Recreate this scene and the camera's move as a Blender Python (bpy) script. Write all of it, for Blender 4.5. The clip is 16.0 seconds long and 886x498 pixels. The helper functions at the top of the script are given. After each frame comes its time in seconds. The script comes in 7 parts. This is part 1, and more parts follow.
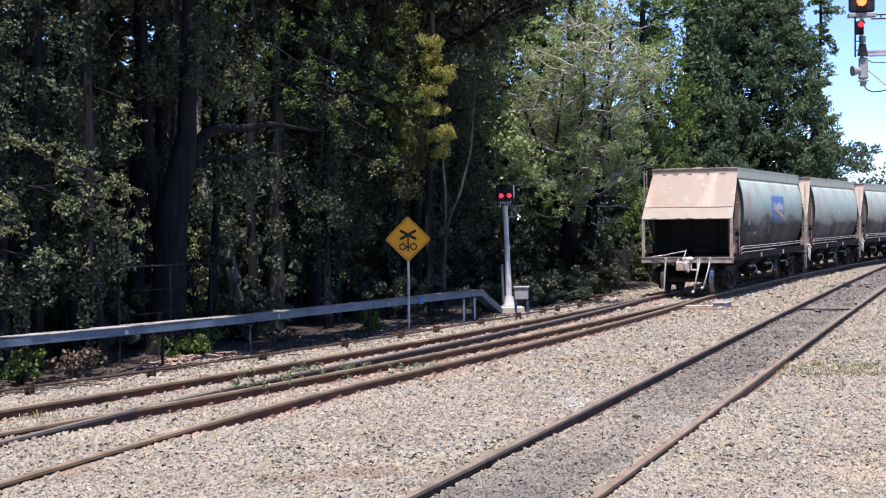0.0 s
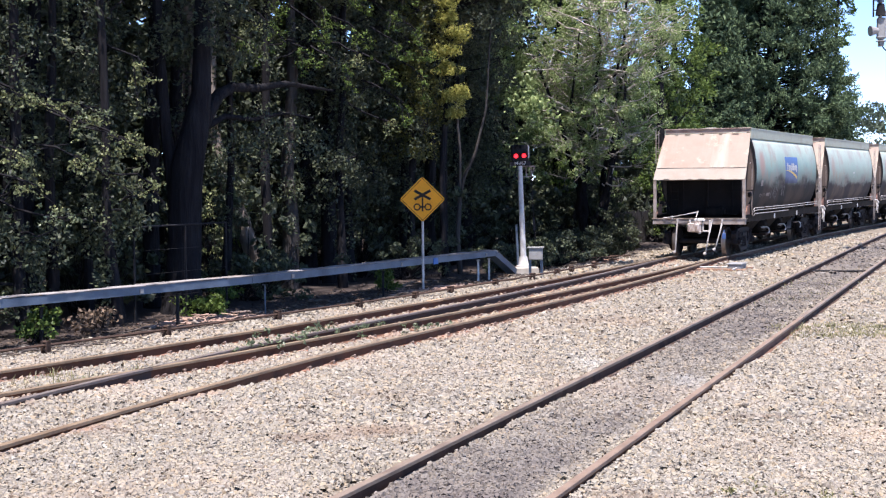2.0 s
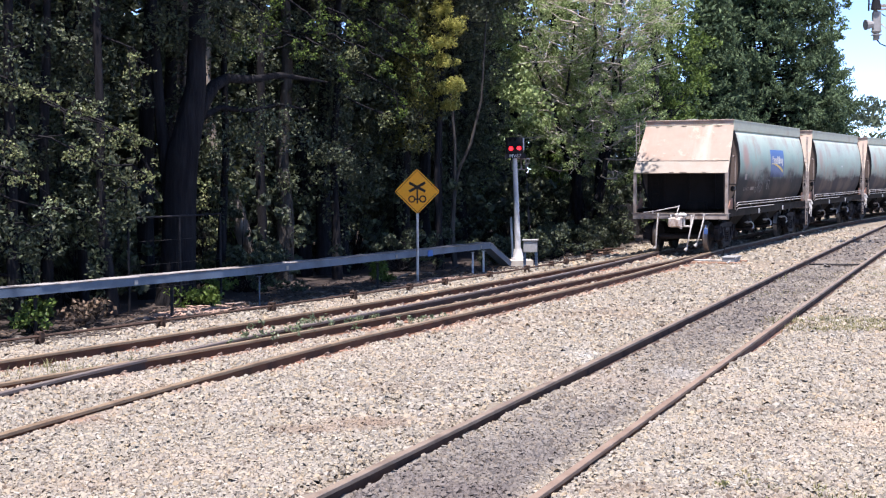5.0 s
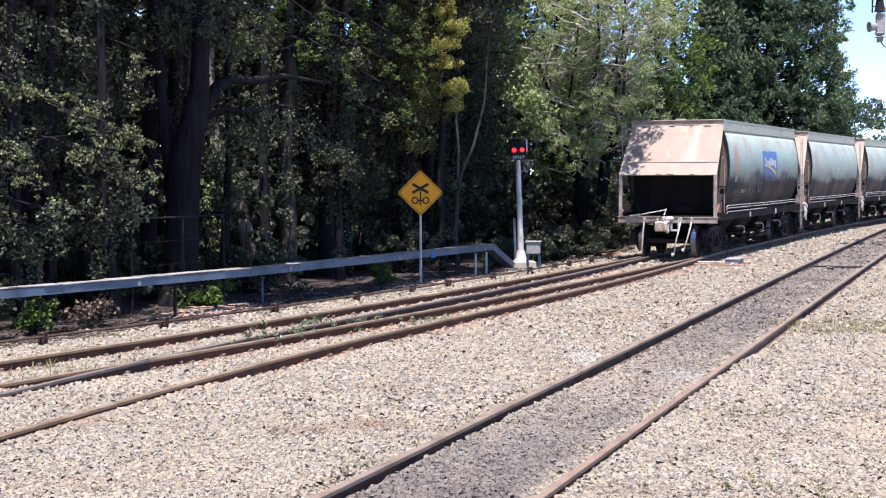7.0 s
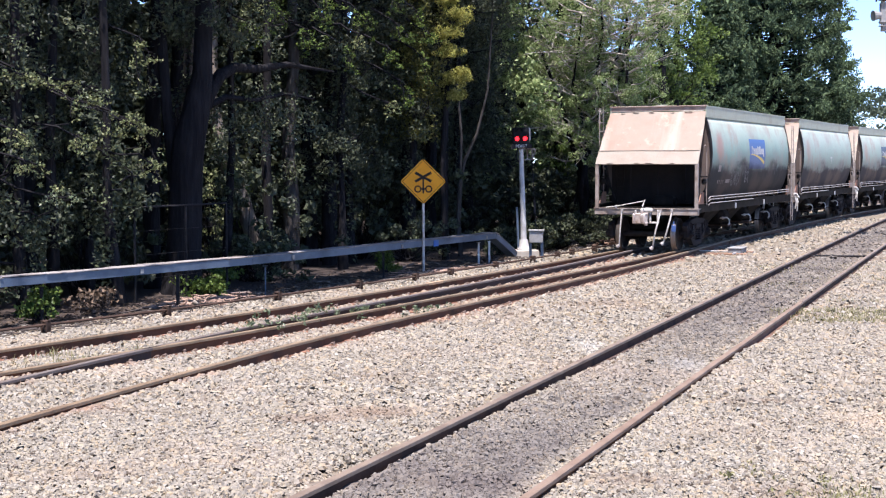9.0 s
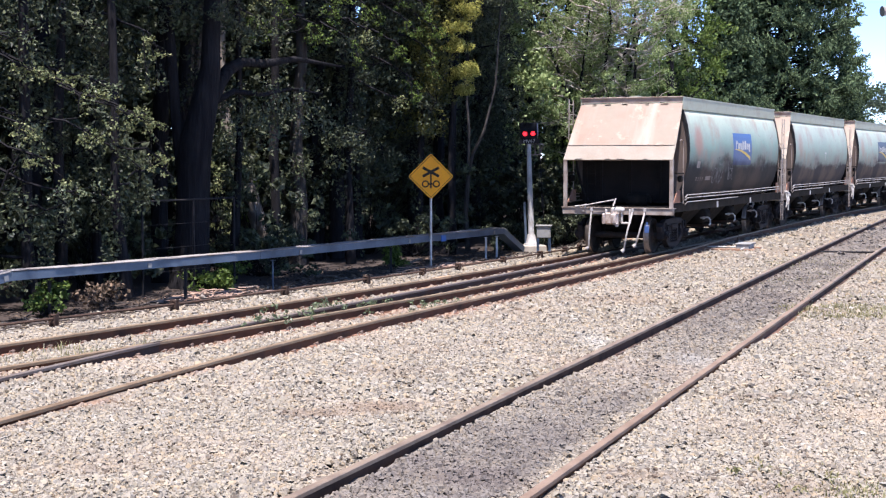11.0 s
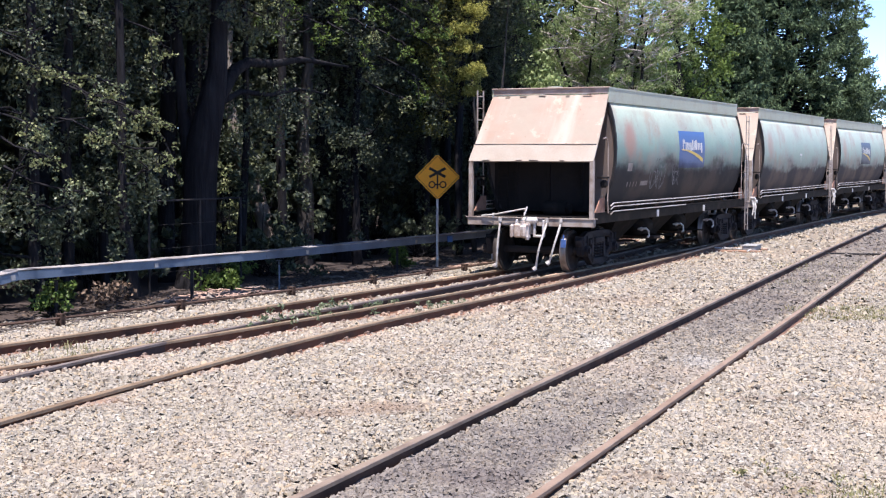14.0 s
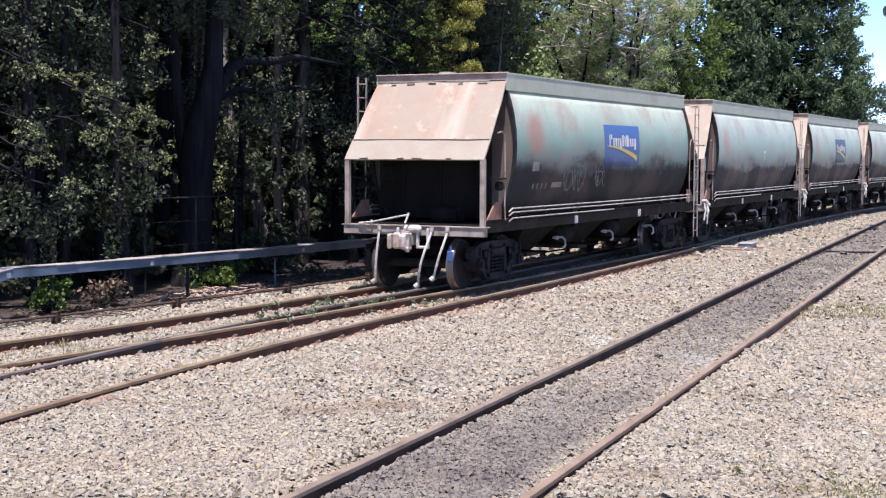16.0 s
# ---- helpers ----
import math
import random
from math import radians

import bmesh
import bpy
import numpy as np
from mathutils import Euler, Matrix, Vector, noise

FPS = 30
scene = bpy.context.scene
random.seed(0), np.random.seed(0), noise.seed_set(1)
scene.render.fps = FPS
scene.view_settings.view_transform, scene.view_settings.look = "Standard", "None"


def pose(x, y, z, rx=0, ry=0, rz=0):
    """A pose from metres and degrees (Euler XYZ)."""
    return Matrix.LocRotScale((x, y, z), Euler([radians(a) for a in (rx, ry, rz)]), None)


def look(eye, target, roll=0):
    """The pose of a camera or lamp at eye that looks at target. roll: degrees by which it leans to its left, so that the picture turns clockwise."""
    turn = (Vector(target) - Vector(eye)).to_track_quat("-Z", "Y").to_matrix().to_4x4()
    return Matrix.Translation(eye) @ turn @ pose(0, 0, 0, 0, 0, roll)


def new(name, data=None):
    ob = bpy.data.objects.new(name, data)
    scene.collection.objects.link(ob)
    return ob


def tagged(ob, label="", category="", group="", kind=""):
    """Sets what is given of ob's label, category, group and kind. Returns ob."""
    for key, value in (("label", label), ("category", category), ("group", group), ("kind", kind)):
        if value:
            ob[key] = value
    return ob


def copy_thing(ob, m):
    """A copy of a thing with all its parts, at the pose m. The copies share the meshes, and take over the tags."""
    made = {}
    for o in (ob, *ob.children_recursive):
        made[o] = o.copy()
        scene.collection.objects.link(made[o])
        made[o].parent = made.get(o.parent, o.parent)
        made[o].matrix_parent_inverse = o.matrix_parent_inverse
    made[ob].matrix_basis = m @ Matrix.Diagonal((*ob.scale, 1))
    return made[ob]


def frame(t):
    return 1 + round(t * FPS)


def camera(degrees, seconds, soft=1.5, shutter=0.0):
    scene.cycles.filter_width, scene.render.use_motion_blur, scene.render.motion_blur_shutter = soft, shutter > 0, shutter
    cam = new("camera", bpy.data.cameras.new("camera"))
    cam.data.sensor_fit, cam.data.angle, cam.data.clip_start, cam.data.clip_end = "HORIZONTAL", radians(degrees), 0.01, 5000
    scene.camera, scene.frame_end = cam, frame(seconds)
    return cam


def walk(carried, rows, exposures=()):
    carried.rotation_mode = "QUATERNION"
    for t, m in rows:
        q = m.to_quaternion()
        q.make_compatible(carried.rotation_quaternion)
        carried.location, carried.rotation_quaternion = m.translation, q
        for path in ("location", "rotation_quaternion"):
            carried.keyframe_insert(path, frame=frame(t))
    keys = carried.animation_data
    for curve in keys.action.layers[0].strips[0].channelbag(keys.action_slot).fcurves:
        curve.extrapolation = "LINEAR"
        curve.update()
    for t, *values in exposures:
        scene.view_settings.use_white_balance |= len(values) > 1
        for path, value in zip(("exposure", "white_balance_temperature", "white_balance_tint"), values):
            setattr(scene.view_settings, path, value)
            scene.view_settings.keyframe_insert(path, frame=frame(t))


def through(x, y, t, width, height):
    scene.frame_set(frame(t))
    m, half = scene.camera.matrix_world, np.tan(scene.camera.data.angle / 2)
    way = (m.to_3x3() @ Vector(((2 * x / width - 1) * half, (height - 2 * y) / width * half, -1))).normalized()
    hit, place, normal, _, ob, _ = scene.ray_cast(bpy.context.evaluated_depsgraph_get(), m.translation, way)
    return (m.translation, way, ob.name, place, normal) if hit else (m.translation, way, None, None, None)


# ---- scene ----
EYE = (0.0, 0.0, 2.334)
cam = camera(35.0, 16.0, 1.2)
LOOKS = [
    (0, 88.780, 0.658, -1.034),
    (0.5, 88.102, 0.480, -0.716),
    (1, 87.702, 0.564, -0.574),
    (1.5, 87.513, 0.592, -0.445),
    (2, 87.165, 0.521, -0.442),
    (2.5, 87.067, 0.456, -0.570),
    (3, 86.921, 0.450, -0.707),
    (3.5, 86.957, 0.388, -0.770),
    (4, 86.780, 0.369, -0.758),
    (6.5, 86.967, 0.236, -0.504),
    (7, 86.904, 0.204, -0.523),
    (7.5, 86.839, 0.253, -0.387),
    (8, 86.807, 0.264, -0.348),
    (8.5, 86.614, 0.148, -0.444),
    (11, 86.237, 0.005, -0.092),
    (11.5, 86.209, -0.046, -0.056),
    (12, 86.299, -0.035, 0.038),
    (12.5, 86.248, -0.069, 0.047),
    (13, 86.276, -0.104, 0.056),
    (13.5, 86.161, -0.149, 0.044),
    (14, 86.264, -0.158, 0.179),
    (14.5, 86.243, -0.180, 0.196),
    (15, 86.281, -0.205, 0.071),
    (15.5, 86.095, -0.196, -0.115),
    (16, 86.179, -0.186, 0.012),
]
walk(cam, [(t, pose(*EYE, rx, ry, rz)) for t, rx, ry, rz in LOOKS], [(0, 1.14, 6410, 18), (0.5, 1.30, 6410, 18), (1.5, 1.40, 6410, 18), (14.8, 1.40, 6410, 18), (15.5, 1.34, 6410, 18), (16, 1.24, 6410, 18)])

# ---- light ----
SUN_EL, SUN_AZ = radians(71.5), radians(-178)      # azimuth from +y towards +x
world = bpy.data.worlds.new("sky")
scene.world = world
world.use_nodes = True
wn = world.node_tree
sky = wn.nodes.new("ShaderNodeTexSky")
sky.sky_type, sky.sun_disc = "NISHITA", False
sky.sun_elevation, sky.sun_rotation = SUN_EL, SUN_AZ
sky.altitude, sky.air_density, sky.dust_density, sky.ozone_density = 900, 0.5, 0.0, 5.0
wn.links.new(sky.outputs[0], wn.nodes["Background"].inputs[0])
wn.nodes["Background"].inputs[1].default_value = 0.15
sun_data = bpy.data.lights.new("sun", "SUN")
sun_data.energy, sun_data.angle, sun_data.color = 4.2, radians(0.53), (1.0, 0.958, 0.92)
sun = new("sun", sun_data)
to_sun = Vector((math.cos(SUN_EL) * math.sin(SUN_AZ), math.cos(SUN_EL) * math.cos(SUN_AZ), math.sin(SUN_EL)))
sun.matrix_world = look(to_sun * 60, (0, 0, 0))

# ---- small tools ----
def part(name, bm, material, parent=None, label="", smooth=False):
    """Link a bmesh as one mesh object, under a thing if one is given."""
    me = bpy.data.meshes.new(name)
    bm.to_mesh(me)
    bm.free()
    if smooth:
        me.polygons.foreach_set("use_smooth", [True] * len(me.polygons))
    for m in (material if isinstance(material, (list, tuple)) else [material]):
        me.materials.append(m)
    ob = new(name, me)
    ob.parent = parent
    return tagged(ob, label) if label else ob


def empty(name, m=None):
    ob = new(name)
    if m is not None:
        ob.matrix_basis = m
    return ob


def box(bm, size, at=(0, 0, 0), turn=None, bevel=0.0):
    m = Matrix.Translation(at) @ (turn or Matrix()) @ Matrix.Diagonal((*size, 1))
    vs = bmesh.ops.create_cube(bm, size=1, matrix=m)["verts"]
    if bevel:
        bmesh.ops.bevel(bm, geom=list({e for v in vs for e in v.link_edges}), offset=bevel, segments=1, affect="EDGES")
    return vs


def rod(bm, a, b, r, seg=8, r2=None, caps=True):
    a, b = Vector(a), Vector(b)
    d = b - a
    m = Matrix.Translation((a + b) / 2) @ d.to_track_quat("Z", "Y").to_matrix().to_4x4()
    return bmesh.ops.create_cone(bm, segments=seg, radius1=r, radius2=r if r2 is None else r2, depth=d.length, matrix=m, cap_ends=caps)["verts"]


def pipe(bm, pts, r, seg=6):
    """A bent tube through points, closed at both ends."""
    pts = [Vector(p) for p in pts]
    rings = []
    for i, p in enumerate(pts):
        d = (pts[min(i + 1, len(pts) - 1)] - pts[max(i - 1, 0)]).normalized()
        q = d.to_track_quat("Z", "Y")
        rings.append([bm.verts.new(p + q @ Vector((r * math.cos(2 * math.pi * k / seg), r * math.sin(2 * math.pi * k / seg), 0))) for k in range(seg)])
    for a, b in zip(rings, rings[1:]):
        for k in range(seg):
            bm.faces.new((a[k], a[(k + 1) % seg], b[(k + 1) % seg], b[k]))
    bm.faces.new(rings[0][::-1])
    bm.faces.new(rings[-1])


def prism(bm, outline, m0, m1, caps=True):
    """A flat outline (x, y) carried from pose m0 to pose m1."""
    a = [bm.verts.new(m0 @ Vector((x, y, 0))) for x, y in outline]
    b = [bm.verts.new(m1 @ Vector((x, y, 0))) for x, y in outline]
    n = len(outline)
    for i in range(n):
        bm.faces.new((a[i], a[(i + 1) % n], b[(i + 1) % n], b[i]))
    if caps:
        bm.faces.new(a[::-1])
        bm.faces.new(b)


def mesh_from(name, verts, faces, material, smooth=False):
    """A mesh from arrays: verts (n, 3) and faces (m, 3 or 4)."""
    me = bpy.data.meshes.new(name)
    verts, faces = np.asarray(verts, np.float32), np.asarray(faces, np.int32)
    k = faces.shape[1]
    me.vertices.add(len(verts))
    me.vertices.foreach_set("co", verts.ravel())
    me.loops.add(faces.size)
    me.loops.foreach_set("vertex_index", faces.ravel())
    me.polygons.add(len(faces))
    me.polygons.foreach_set("loop_start", np.arange(len(faces), dtype=np.int32) * k)
    me.polygons.foreach_set("loop_total", np.full(len(faces), k, np.int32))
    me.polygons.foreach_set("use_smooth", np.full(len(faces), smooth))
    me.materials.append(material)
    me.update(calc_edges=True)
    return me


# ---- the lines of the tracks ----
def line_of(x0, y0, heading, k0, k1, s0, s1, step=0.25):
    """A track's centre line from s0 to s1: rows s, x, y, heading (radians from +y towards +x)."""
    s = np.arange(s0, s1 + step, step)
    h = radians(heading) + k0 * s + 0.5 * k1 * s * s
    dx, dy = np.sin(h), np.cos(h)
    x = np.concatenate([[0], np.cumsum((dx[1:] + dx[:-1]) / 2 * step)])
    y = np.concatenate([[0], np.cumsum((dy[1:] + dy[:-1]) / 2 * step)])
    i = int(round(-s0 / step))
    return np.stack([s, x + x0 - x[i], y + y0 - y[i], h], 1)


def on_line(line, s, off=0.0, z=0.0):
    """The place at s along a line, off metres to its right."""
    x, y, h = (np.interp(s, line[:, 0], line[:, j]) for j in (1, 2, 3))
    return Vector((x + off * math.cos(h), y - off * math.sin(h), z))


def heading_at(line, s):
    return float(np.interp(s, line[:, 0], line[:, 3]))


def pose_on(line, s, off=0.0, z=0.0):
    """A pose whose x axis runs along the line, y to its left, z up."""
    p = on_line(line, s, off, z)
    return pose(p.x, p.y, p.z, 0, 0, 90 - math.degrees(heading_at(line, s)))

# ---- materials ----
def shader(name, rough=0.6, metal=0.0, gloss=0.3):
    m = bpy.data.materials.new(name)
    m.use_nodes = True
    nt = m.node_tree
    b = nt.nodes["Principled BSDF"]
    b.inputs["Roughness"].default_value, b.inputs["Metallic"].default_value = rough, metal
    b.inputs["Specular IOR Level"].default_value = gloss
    return m, nt, b


def noise_node(nt, scale, detail=4.0, rough=0.55, coords="Object", stretch=None):
    co = nt.nodes.new("ShaderNodeTexCoord")
    n = nt.nodes.new("ShaderNodeTexNoise")
    n.inputs["Scale"].default_value, n.inputs["Detail"].default_value, n.inputs["Roughness"].default_value = scale, detail, rough
    src = co.outputs[coords]
    if stretch:
        mp = nt.nodes.new("ShaderNodeMapping")
        mp.inputs["Scale"].default_value = stretch
        nt.links.new(src, mp.inputs[0])
        src = mp.outputs[0]
    nt.links.new(src, n.inputs["Vector"])
    return n.outputs["Fac"]


def ramp(nt, fac, stops):
    r = nt.nodes.new("ShaderNodeValToRGB")
    els = r.color_ramp.elements
    while len(els) < len(stops):
        els.new(0.5)
    for e, (p, c) in zip(els, stops):
        e.position, e.color = p, (*c, 1)
    nt.links.new(fac, r.inputs[0])
    return r.outputs[0]


def mix(nt, fac, a, b, kind="MIX"):
    n = nt.nodes.new("ShaderNodeMix")
    n.data_type, n.blend_type = "RGBA", kind
    for sock, v in ((n.inputs[0], fac), (n.inputs[6], a), (n.inputs[7], b)):
        if isinstance(v, (int, float)):
            sock.default_value = v
        elif isinstance(v, tuple):
            sock.default_value = (*v, 1)
        else:
            nt.links.new(v, sock)
    return n.outputs[2]


def bump(nt, b, height, strength=0.3, distance=0.02):
    n = nt.nodes.new("ShaderNodeBump")
    n.inputs["Strength"].default_value, n.inputs["Distance"].default_value = strength, distance
    nt.links.new(height, n.inputs["Height"])
    nt.links.new(n.outputs[0], b.inputs["Normal"])


def worn(name, base, dirt, scale=3.0, amount=(0.45, 0.7), rough=0.6, metal=0.0, fine=40.0, bumpy=0.15, gloss=0.3):
    """A painted or plain surface: a base colour, dirt in patches, fine grain and relief."""
    m, nt, b = shader(name, rough, metal, gloss if max(base) > 0.1 else 0.08)
    big, small = noise_node(nt, scale, 6), noise_node(nt, fine, 3)
    c = mix(nt, ramp(nt, big, [(amount[0], (0, 0, 0)), (amount[1], (1, 1, 1))]), base, dirt)
    c = mix(nt, 0.22, c, ramp(nt, small, [(0.3, (0.25, 0.25, 0.25)), (0.7, (1.0, 1.0, 1.0))]), "MULTIPLY")
    nt.links.new(c, b.inputs["Base Color"])
    bump(nt, b, small, bumpy, 0.01)
    return m


def ridged(name, light, dark):
    """Bark: upright ridges and furrows, with patches."""
    m, nt, b = shader(name, 0.95, 0.0, 0.1)
    ridge = noise_node(nt, 9.0, 5, 0.6, stretch=(1.0, 1.0, 0.14))
    c = ramp(nt, ridge, [(0.35, dark), (0.65, light)])
    c = mix(nt, ramp(nt, noise_node(nt, 1.3, 4), [(0.4, (0, 0, 0)), (0.7, (0.6, 0.6, 0.6))]), c, dark)
    nt.links.new(c, b.inputs["Base Color"])
    bump(nt, b, ridge, 1.0, 0.06)
    return m


def leafy(name, dark, light, rough=0.42, through=0.25, gloss=0.4):
    """Leaves: every leaf its own tone, with some light through it."""
    m, nt, b = shader(name, rough, 0.0, gloss)
    geo = nt.nodes.new("ShaderNodeNewGeometry")
    c = ramp(nt, geo.outputs["Random Per Island"], [(0.0, dark), (0.6, tuple((a + e) / 2 for a, e in zip(dark, light))), (1.0, light)])
    patch = noise_node(nt, 0.6, 3)
    c = mix(nt, ramp(nt, patch, [(0.35, (0, 0, 0)), (0.7, (0.5, 0.5, 0.5))]), c, tuple(v * 0.7 for v in dark))
    nt.links.new(c, b.inputs["Base Color"])
    t = nt.nodes.new("ShaderNodeBsdfTranslucent")
    nt.links.new(c, t.inputs[0])
    s = nt.nodes.new("ShaderNodeMixShader")
    s.inputs[0].default_value = through
    nt.links.new(b.outputs[0], s.inputs[1])
    nt.links.new(t.outputs[0], s.inputs[2])
    nt.links.new(s.outputs[0], nt.nodes["Material Output"].inputs[0])
    return m


def glowing(name, colour, strength):
    m, nt, b = shader(name, 0.4)
    b.inputs["Base Color"].default_value = (*colour, 1)
    b.inputs["Emission Color"].default_value = (*colour, 1)
    b.inputs["Emission Strength"].default_value = strength
    return m


def stone_colours(nt, fac):
    return ramp(nt, fac, [(0.0, (0.098, 0.073, 0.052)), (0.05, (0.19, 0.164, 0.132)), (0.14, (0.255, 0.23, 0.19)), (0.40, (0.295, 0.264, 0.213)), (0.62, (0.318, 0.284, 0.22)), (0.80, (0.34, 0.29, 0.21)), (0.90, (0.35, 0.275, 0.18)), (0.93, (0.315, 0.292, 0.25)), (1.0, (0.395, 0.363, 0.298))])


def marked(nt, c):
    """Lays litter with the trees' shade in its near-black tone, brake dust and earth over a stone colour, where the
    mesh says so.
    """
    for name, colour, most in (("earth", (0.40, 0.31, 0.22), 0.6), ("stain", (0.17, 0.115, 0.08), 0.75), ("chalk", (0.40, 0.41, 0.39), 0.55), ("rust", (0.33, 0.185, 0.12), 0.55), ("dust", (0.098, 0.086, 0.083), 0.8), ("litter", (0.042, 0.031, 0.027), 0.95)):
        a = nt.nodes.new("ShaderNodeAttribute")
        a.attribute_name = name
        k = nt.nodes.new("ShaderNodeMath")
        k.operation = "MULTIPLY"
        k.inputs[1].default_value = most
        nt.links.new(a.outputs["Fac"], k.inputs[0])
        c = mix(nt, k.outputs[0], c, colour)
    return c


def ballast_ground():
    m, nt, b = shader("ballast", 0.9)
    co = nt.nodes.new("ShaderNodeTexCoord")
    v = nt.nodes.new("ShaderNodeTexVoronoi")
    v.inputs["Scale"].default_value = 17.0
    nt.links.new(co.outputs["Object"], v.inputs["Vector"])
    sep = nt.nodes.new("ShaderNodeSeparateColor")
    nt.links.new(v.outputs["Color"], sep.inputs[0])
    c = stone_colours(nt, sep.outputs[0])
    d = ramp(nt, v.outputs["Distance"], [(0.25, (1, 1, 1)), (0.75, (0.9, 0.87, 0.84))])
    c = mix(nt, 0.8, c, d, "MULTIPLY")
    big = noise_node(nt, 0.35, 5)
    c = mix(nt, ramp(nt, big, [(0.5, (0, 0, 0)), (0.75, (0.5, 0.5, 0.5))]), c, (0.42, 0.33, 0.25))
    # ground darkened all over, to paint shadow into the gaps between stones
    c = mix(nt, 1.0, c, (0.60, 0.58, 0.56), "MULTIPLY")
    nt.links.new(marked(nt, c), b.inputs["Base Color"])
    inv = nt.nodes.new("ShaderNodeMath")
    inv.operation = "SUBTRACT"
    inv.inputs[0].default_value = 1.0
    nt.links.new(v.outputs["Distance"], inv.inputs[1])
    bump(nt, b, inv.outputs[0], 0.4, 0.02)
    return m


def stones_material():
    m, nt, b = shader("ballast_stones", 0.88)
    geo = nt.nodes.new("ShaderNodeNewGeometry")
    c = stone_colours(nt, geo.outputs["Random Per Island"])
    big = noise_node(nt, 0.35, 5)
    c = mix(nt, ramp(nt, big, [(0.5, (0, 0, 0)), (0.75, (0.45, 0.45, 0.45))]), c, (0.42, 0.33, 0.25))
    patch = noise_node(nt, 1.1, 5, 0.6)
    c = mix(nt, 0.8, c, ramp(nt, patch, [(0.35, (0.87, 0.86, 0.85)), (0.55, (1, 1, 1))]), "MULTIPLY")
    small = noise_node(nt, 60, 3)
    c = mix(nt, 0.3, c, ramp(nt, small, [(0.3, (0.45, 0.45, 0.45)), (0.7, (1, 1, 1))]), "MULTIPLY")
    nt.links.new(marked(nt, c), b.inputs["Base Color"])
    return m


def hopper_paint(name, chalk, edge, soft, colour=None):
    """Green paint graded from pale above to dark below as if lit from the top, rust blooms, soot and oil over the lower
    flanks up to the height edge; colour: another paint.
    """
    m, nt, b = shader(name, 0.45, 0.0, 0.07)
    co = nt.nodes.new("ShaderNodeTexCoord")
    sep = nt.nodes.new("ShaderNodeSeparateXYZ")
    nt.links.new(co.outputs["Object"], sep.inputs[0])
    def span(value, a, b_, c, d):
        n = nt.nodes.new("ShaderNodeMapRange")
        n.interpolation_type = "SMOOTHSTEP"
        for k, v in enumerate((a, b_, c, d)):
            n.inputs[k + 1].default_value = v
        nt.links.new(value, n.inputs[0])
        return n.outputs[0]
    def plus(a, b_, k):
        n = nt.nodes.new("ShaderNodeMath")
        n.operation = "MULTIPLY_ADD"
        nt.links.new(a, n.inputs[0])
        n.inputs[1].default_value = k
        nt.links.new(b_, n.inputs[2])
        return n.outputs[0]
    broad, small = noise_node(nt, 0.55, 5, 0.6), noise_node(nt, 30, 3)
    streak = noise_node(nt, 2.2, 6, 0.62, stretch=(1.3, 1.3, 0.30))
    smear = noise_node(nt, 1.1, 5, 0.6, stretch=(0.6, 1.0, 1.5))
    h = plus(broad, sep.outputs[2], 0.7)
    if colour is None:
        # paler with height: light from above put into the paint
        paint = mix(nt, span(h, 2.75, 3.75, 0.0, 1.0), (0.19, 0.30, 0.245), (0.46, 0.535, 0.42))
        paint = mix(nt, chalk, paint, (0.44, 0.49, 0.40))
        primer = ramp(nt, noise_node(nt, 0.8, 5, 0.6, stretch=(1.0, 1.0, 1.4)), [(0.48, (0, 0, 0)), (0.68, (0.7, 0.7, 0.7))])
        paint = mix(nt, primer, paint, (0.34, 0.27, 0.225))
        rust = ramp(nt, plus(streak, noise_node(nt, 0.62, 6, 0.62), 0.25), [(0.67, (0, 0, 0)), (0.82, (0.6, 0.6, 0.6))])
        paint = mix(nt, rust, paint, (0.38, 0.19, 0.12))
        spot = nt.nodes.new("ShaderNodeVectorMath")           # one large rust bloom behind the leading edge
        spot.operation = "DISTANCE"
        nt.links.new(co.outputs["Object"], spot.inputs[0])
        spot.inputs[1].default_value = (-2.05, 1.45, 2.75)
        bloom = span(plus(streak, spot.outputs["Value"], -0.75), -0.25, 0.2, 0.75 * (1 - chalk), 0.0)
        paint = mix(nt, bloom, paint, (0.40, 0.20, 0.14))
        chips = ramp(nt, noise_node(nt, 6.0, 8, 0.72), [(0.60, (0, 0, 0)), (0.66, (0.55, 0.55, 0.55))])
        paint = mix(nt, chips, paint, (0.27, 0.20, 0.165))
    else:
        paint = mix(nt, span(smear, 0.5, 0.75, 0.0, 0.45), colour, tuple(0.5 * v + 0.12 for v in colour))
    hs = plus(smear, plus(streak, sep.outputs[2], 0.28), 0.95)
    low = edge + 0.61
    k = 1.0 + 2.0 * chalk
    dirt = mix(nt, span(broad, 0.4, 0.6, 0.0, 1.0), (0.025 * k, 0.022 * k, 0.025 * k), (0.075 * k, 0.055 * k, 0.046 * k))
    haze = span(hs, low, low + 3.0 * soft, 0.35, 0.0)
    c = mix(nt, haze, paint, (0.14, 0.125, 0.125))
    # soot, which also carries the shade under the curve of the flank
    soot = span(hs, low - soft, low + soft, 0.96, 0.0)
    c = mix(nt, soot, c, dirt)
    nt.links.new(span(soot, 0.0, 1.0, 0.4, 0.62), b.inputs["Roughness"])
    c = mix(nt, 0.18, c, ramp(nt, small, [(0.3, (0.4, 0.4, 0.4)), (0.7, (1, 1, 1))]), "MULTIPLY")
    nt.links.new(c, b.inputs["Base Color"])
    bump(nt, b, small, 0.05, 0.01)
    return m


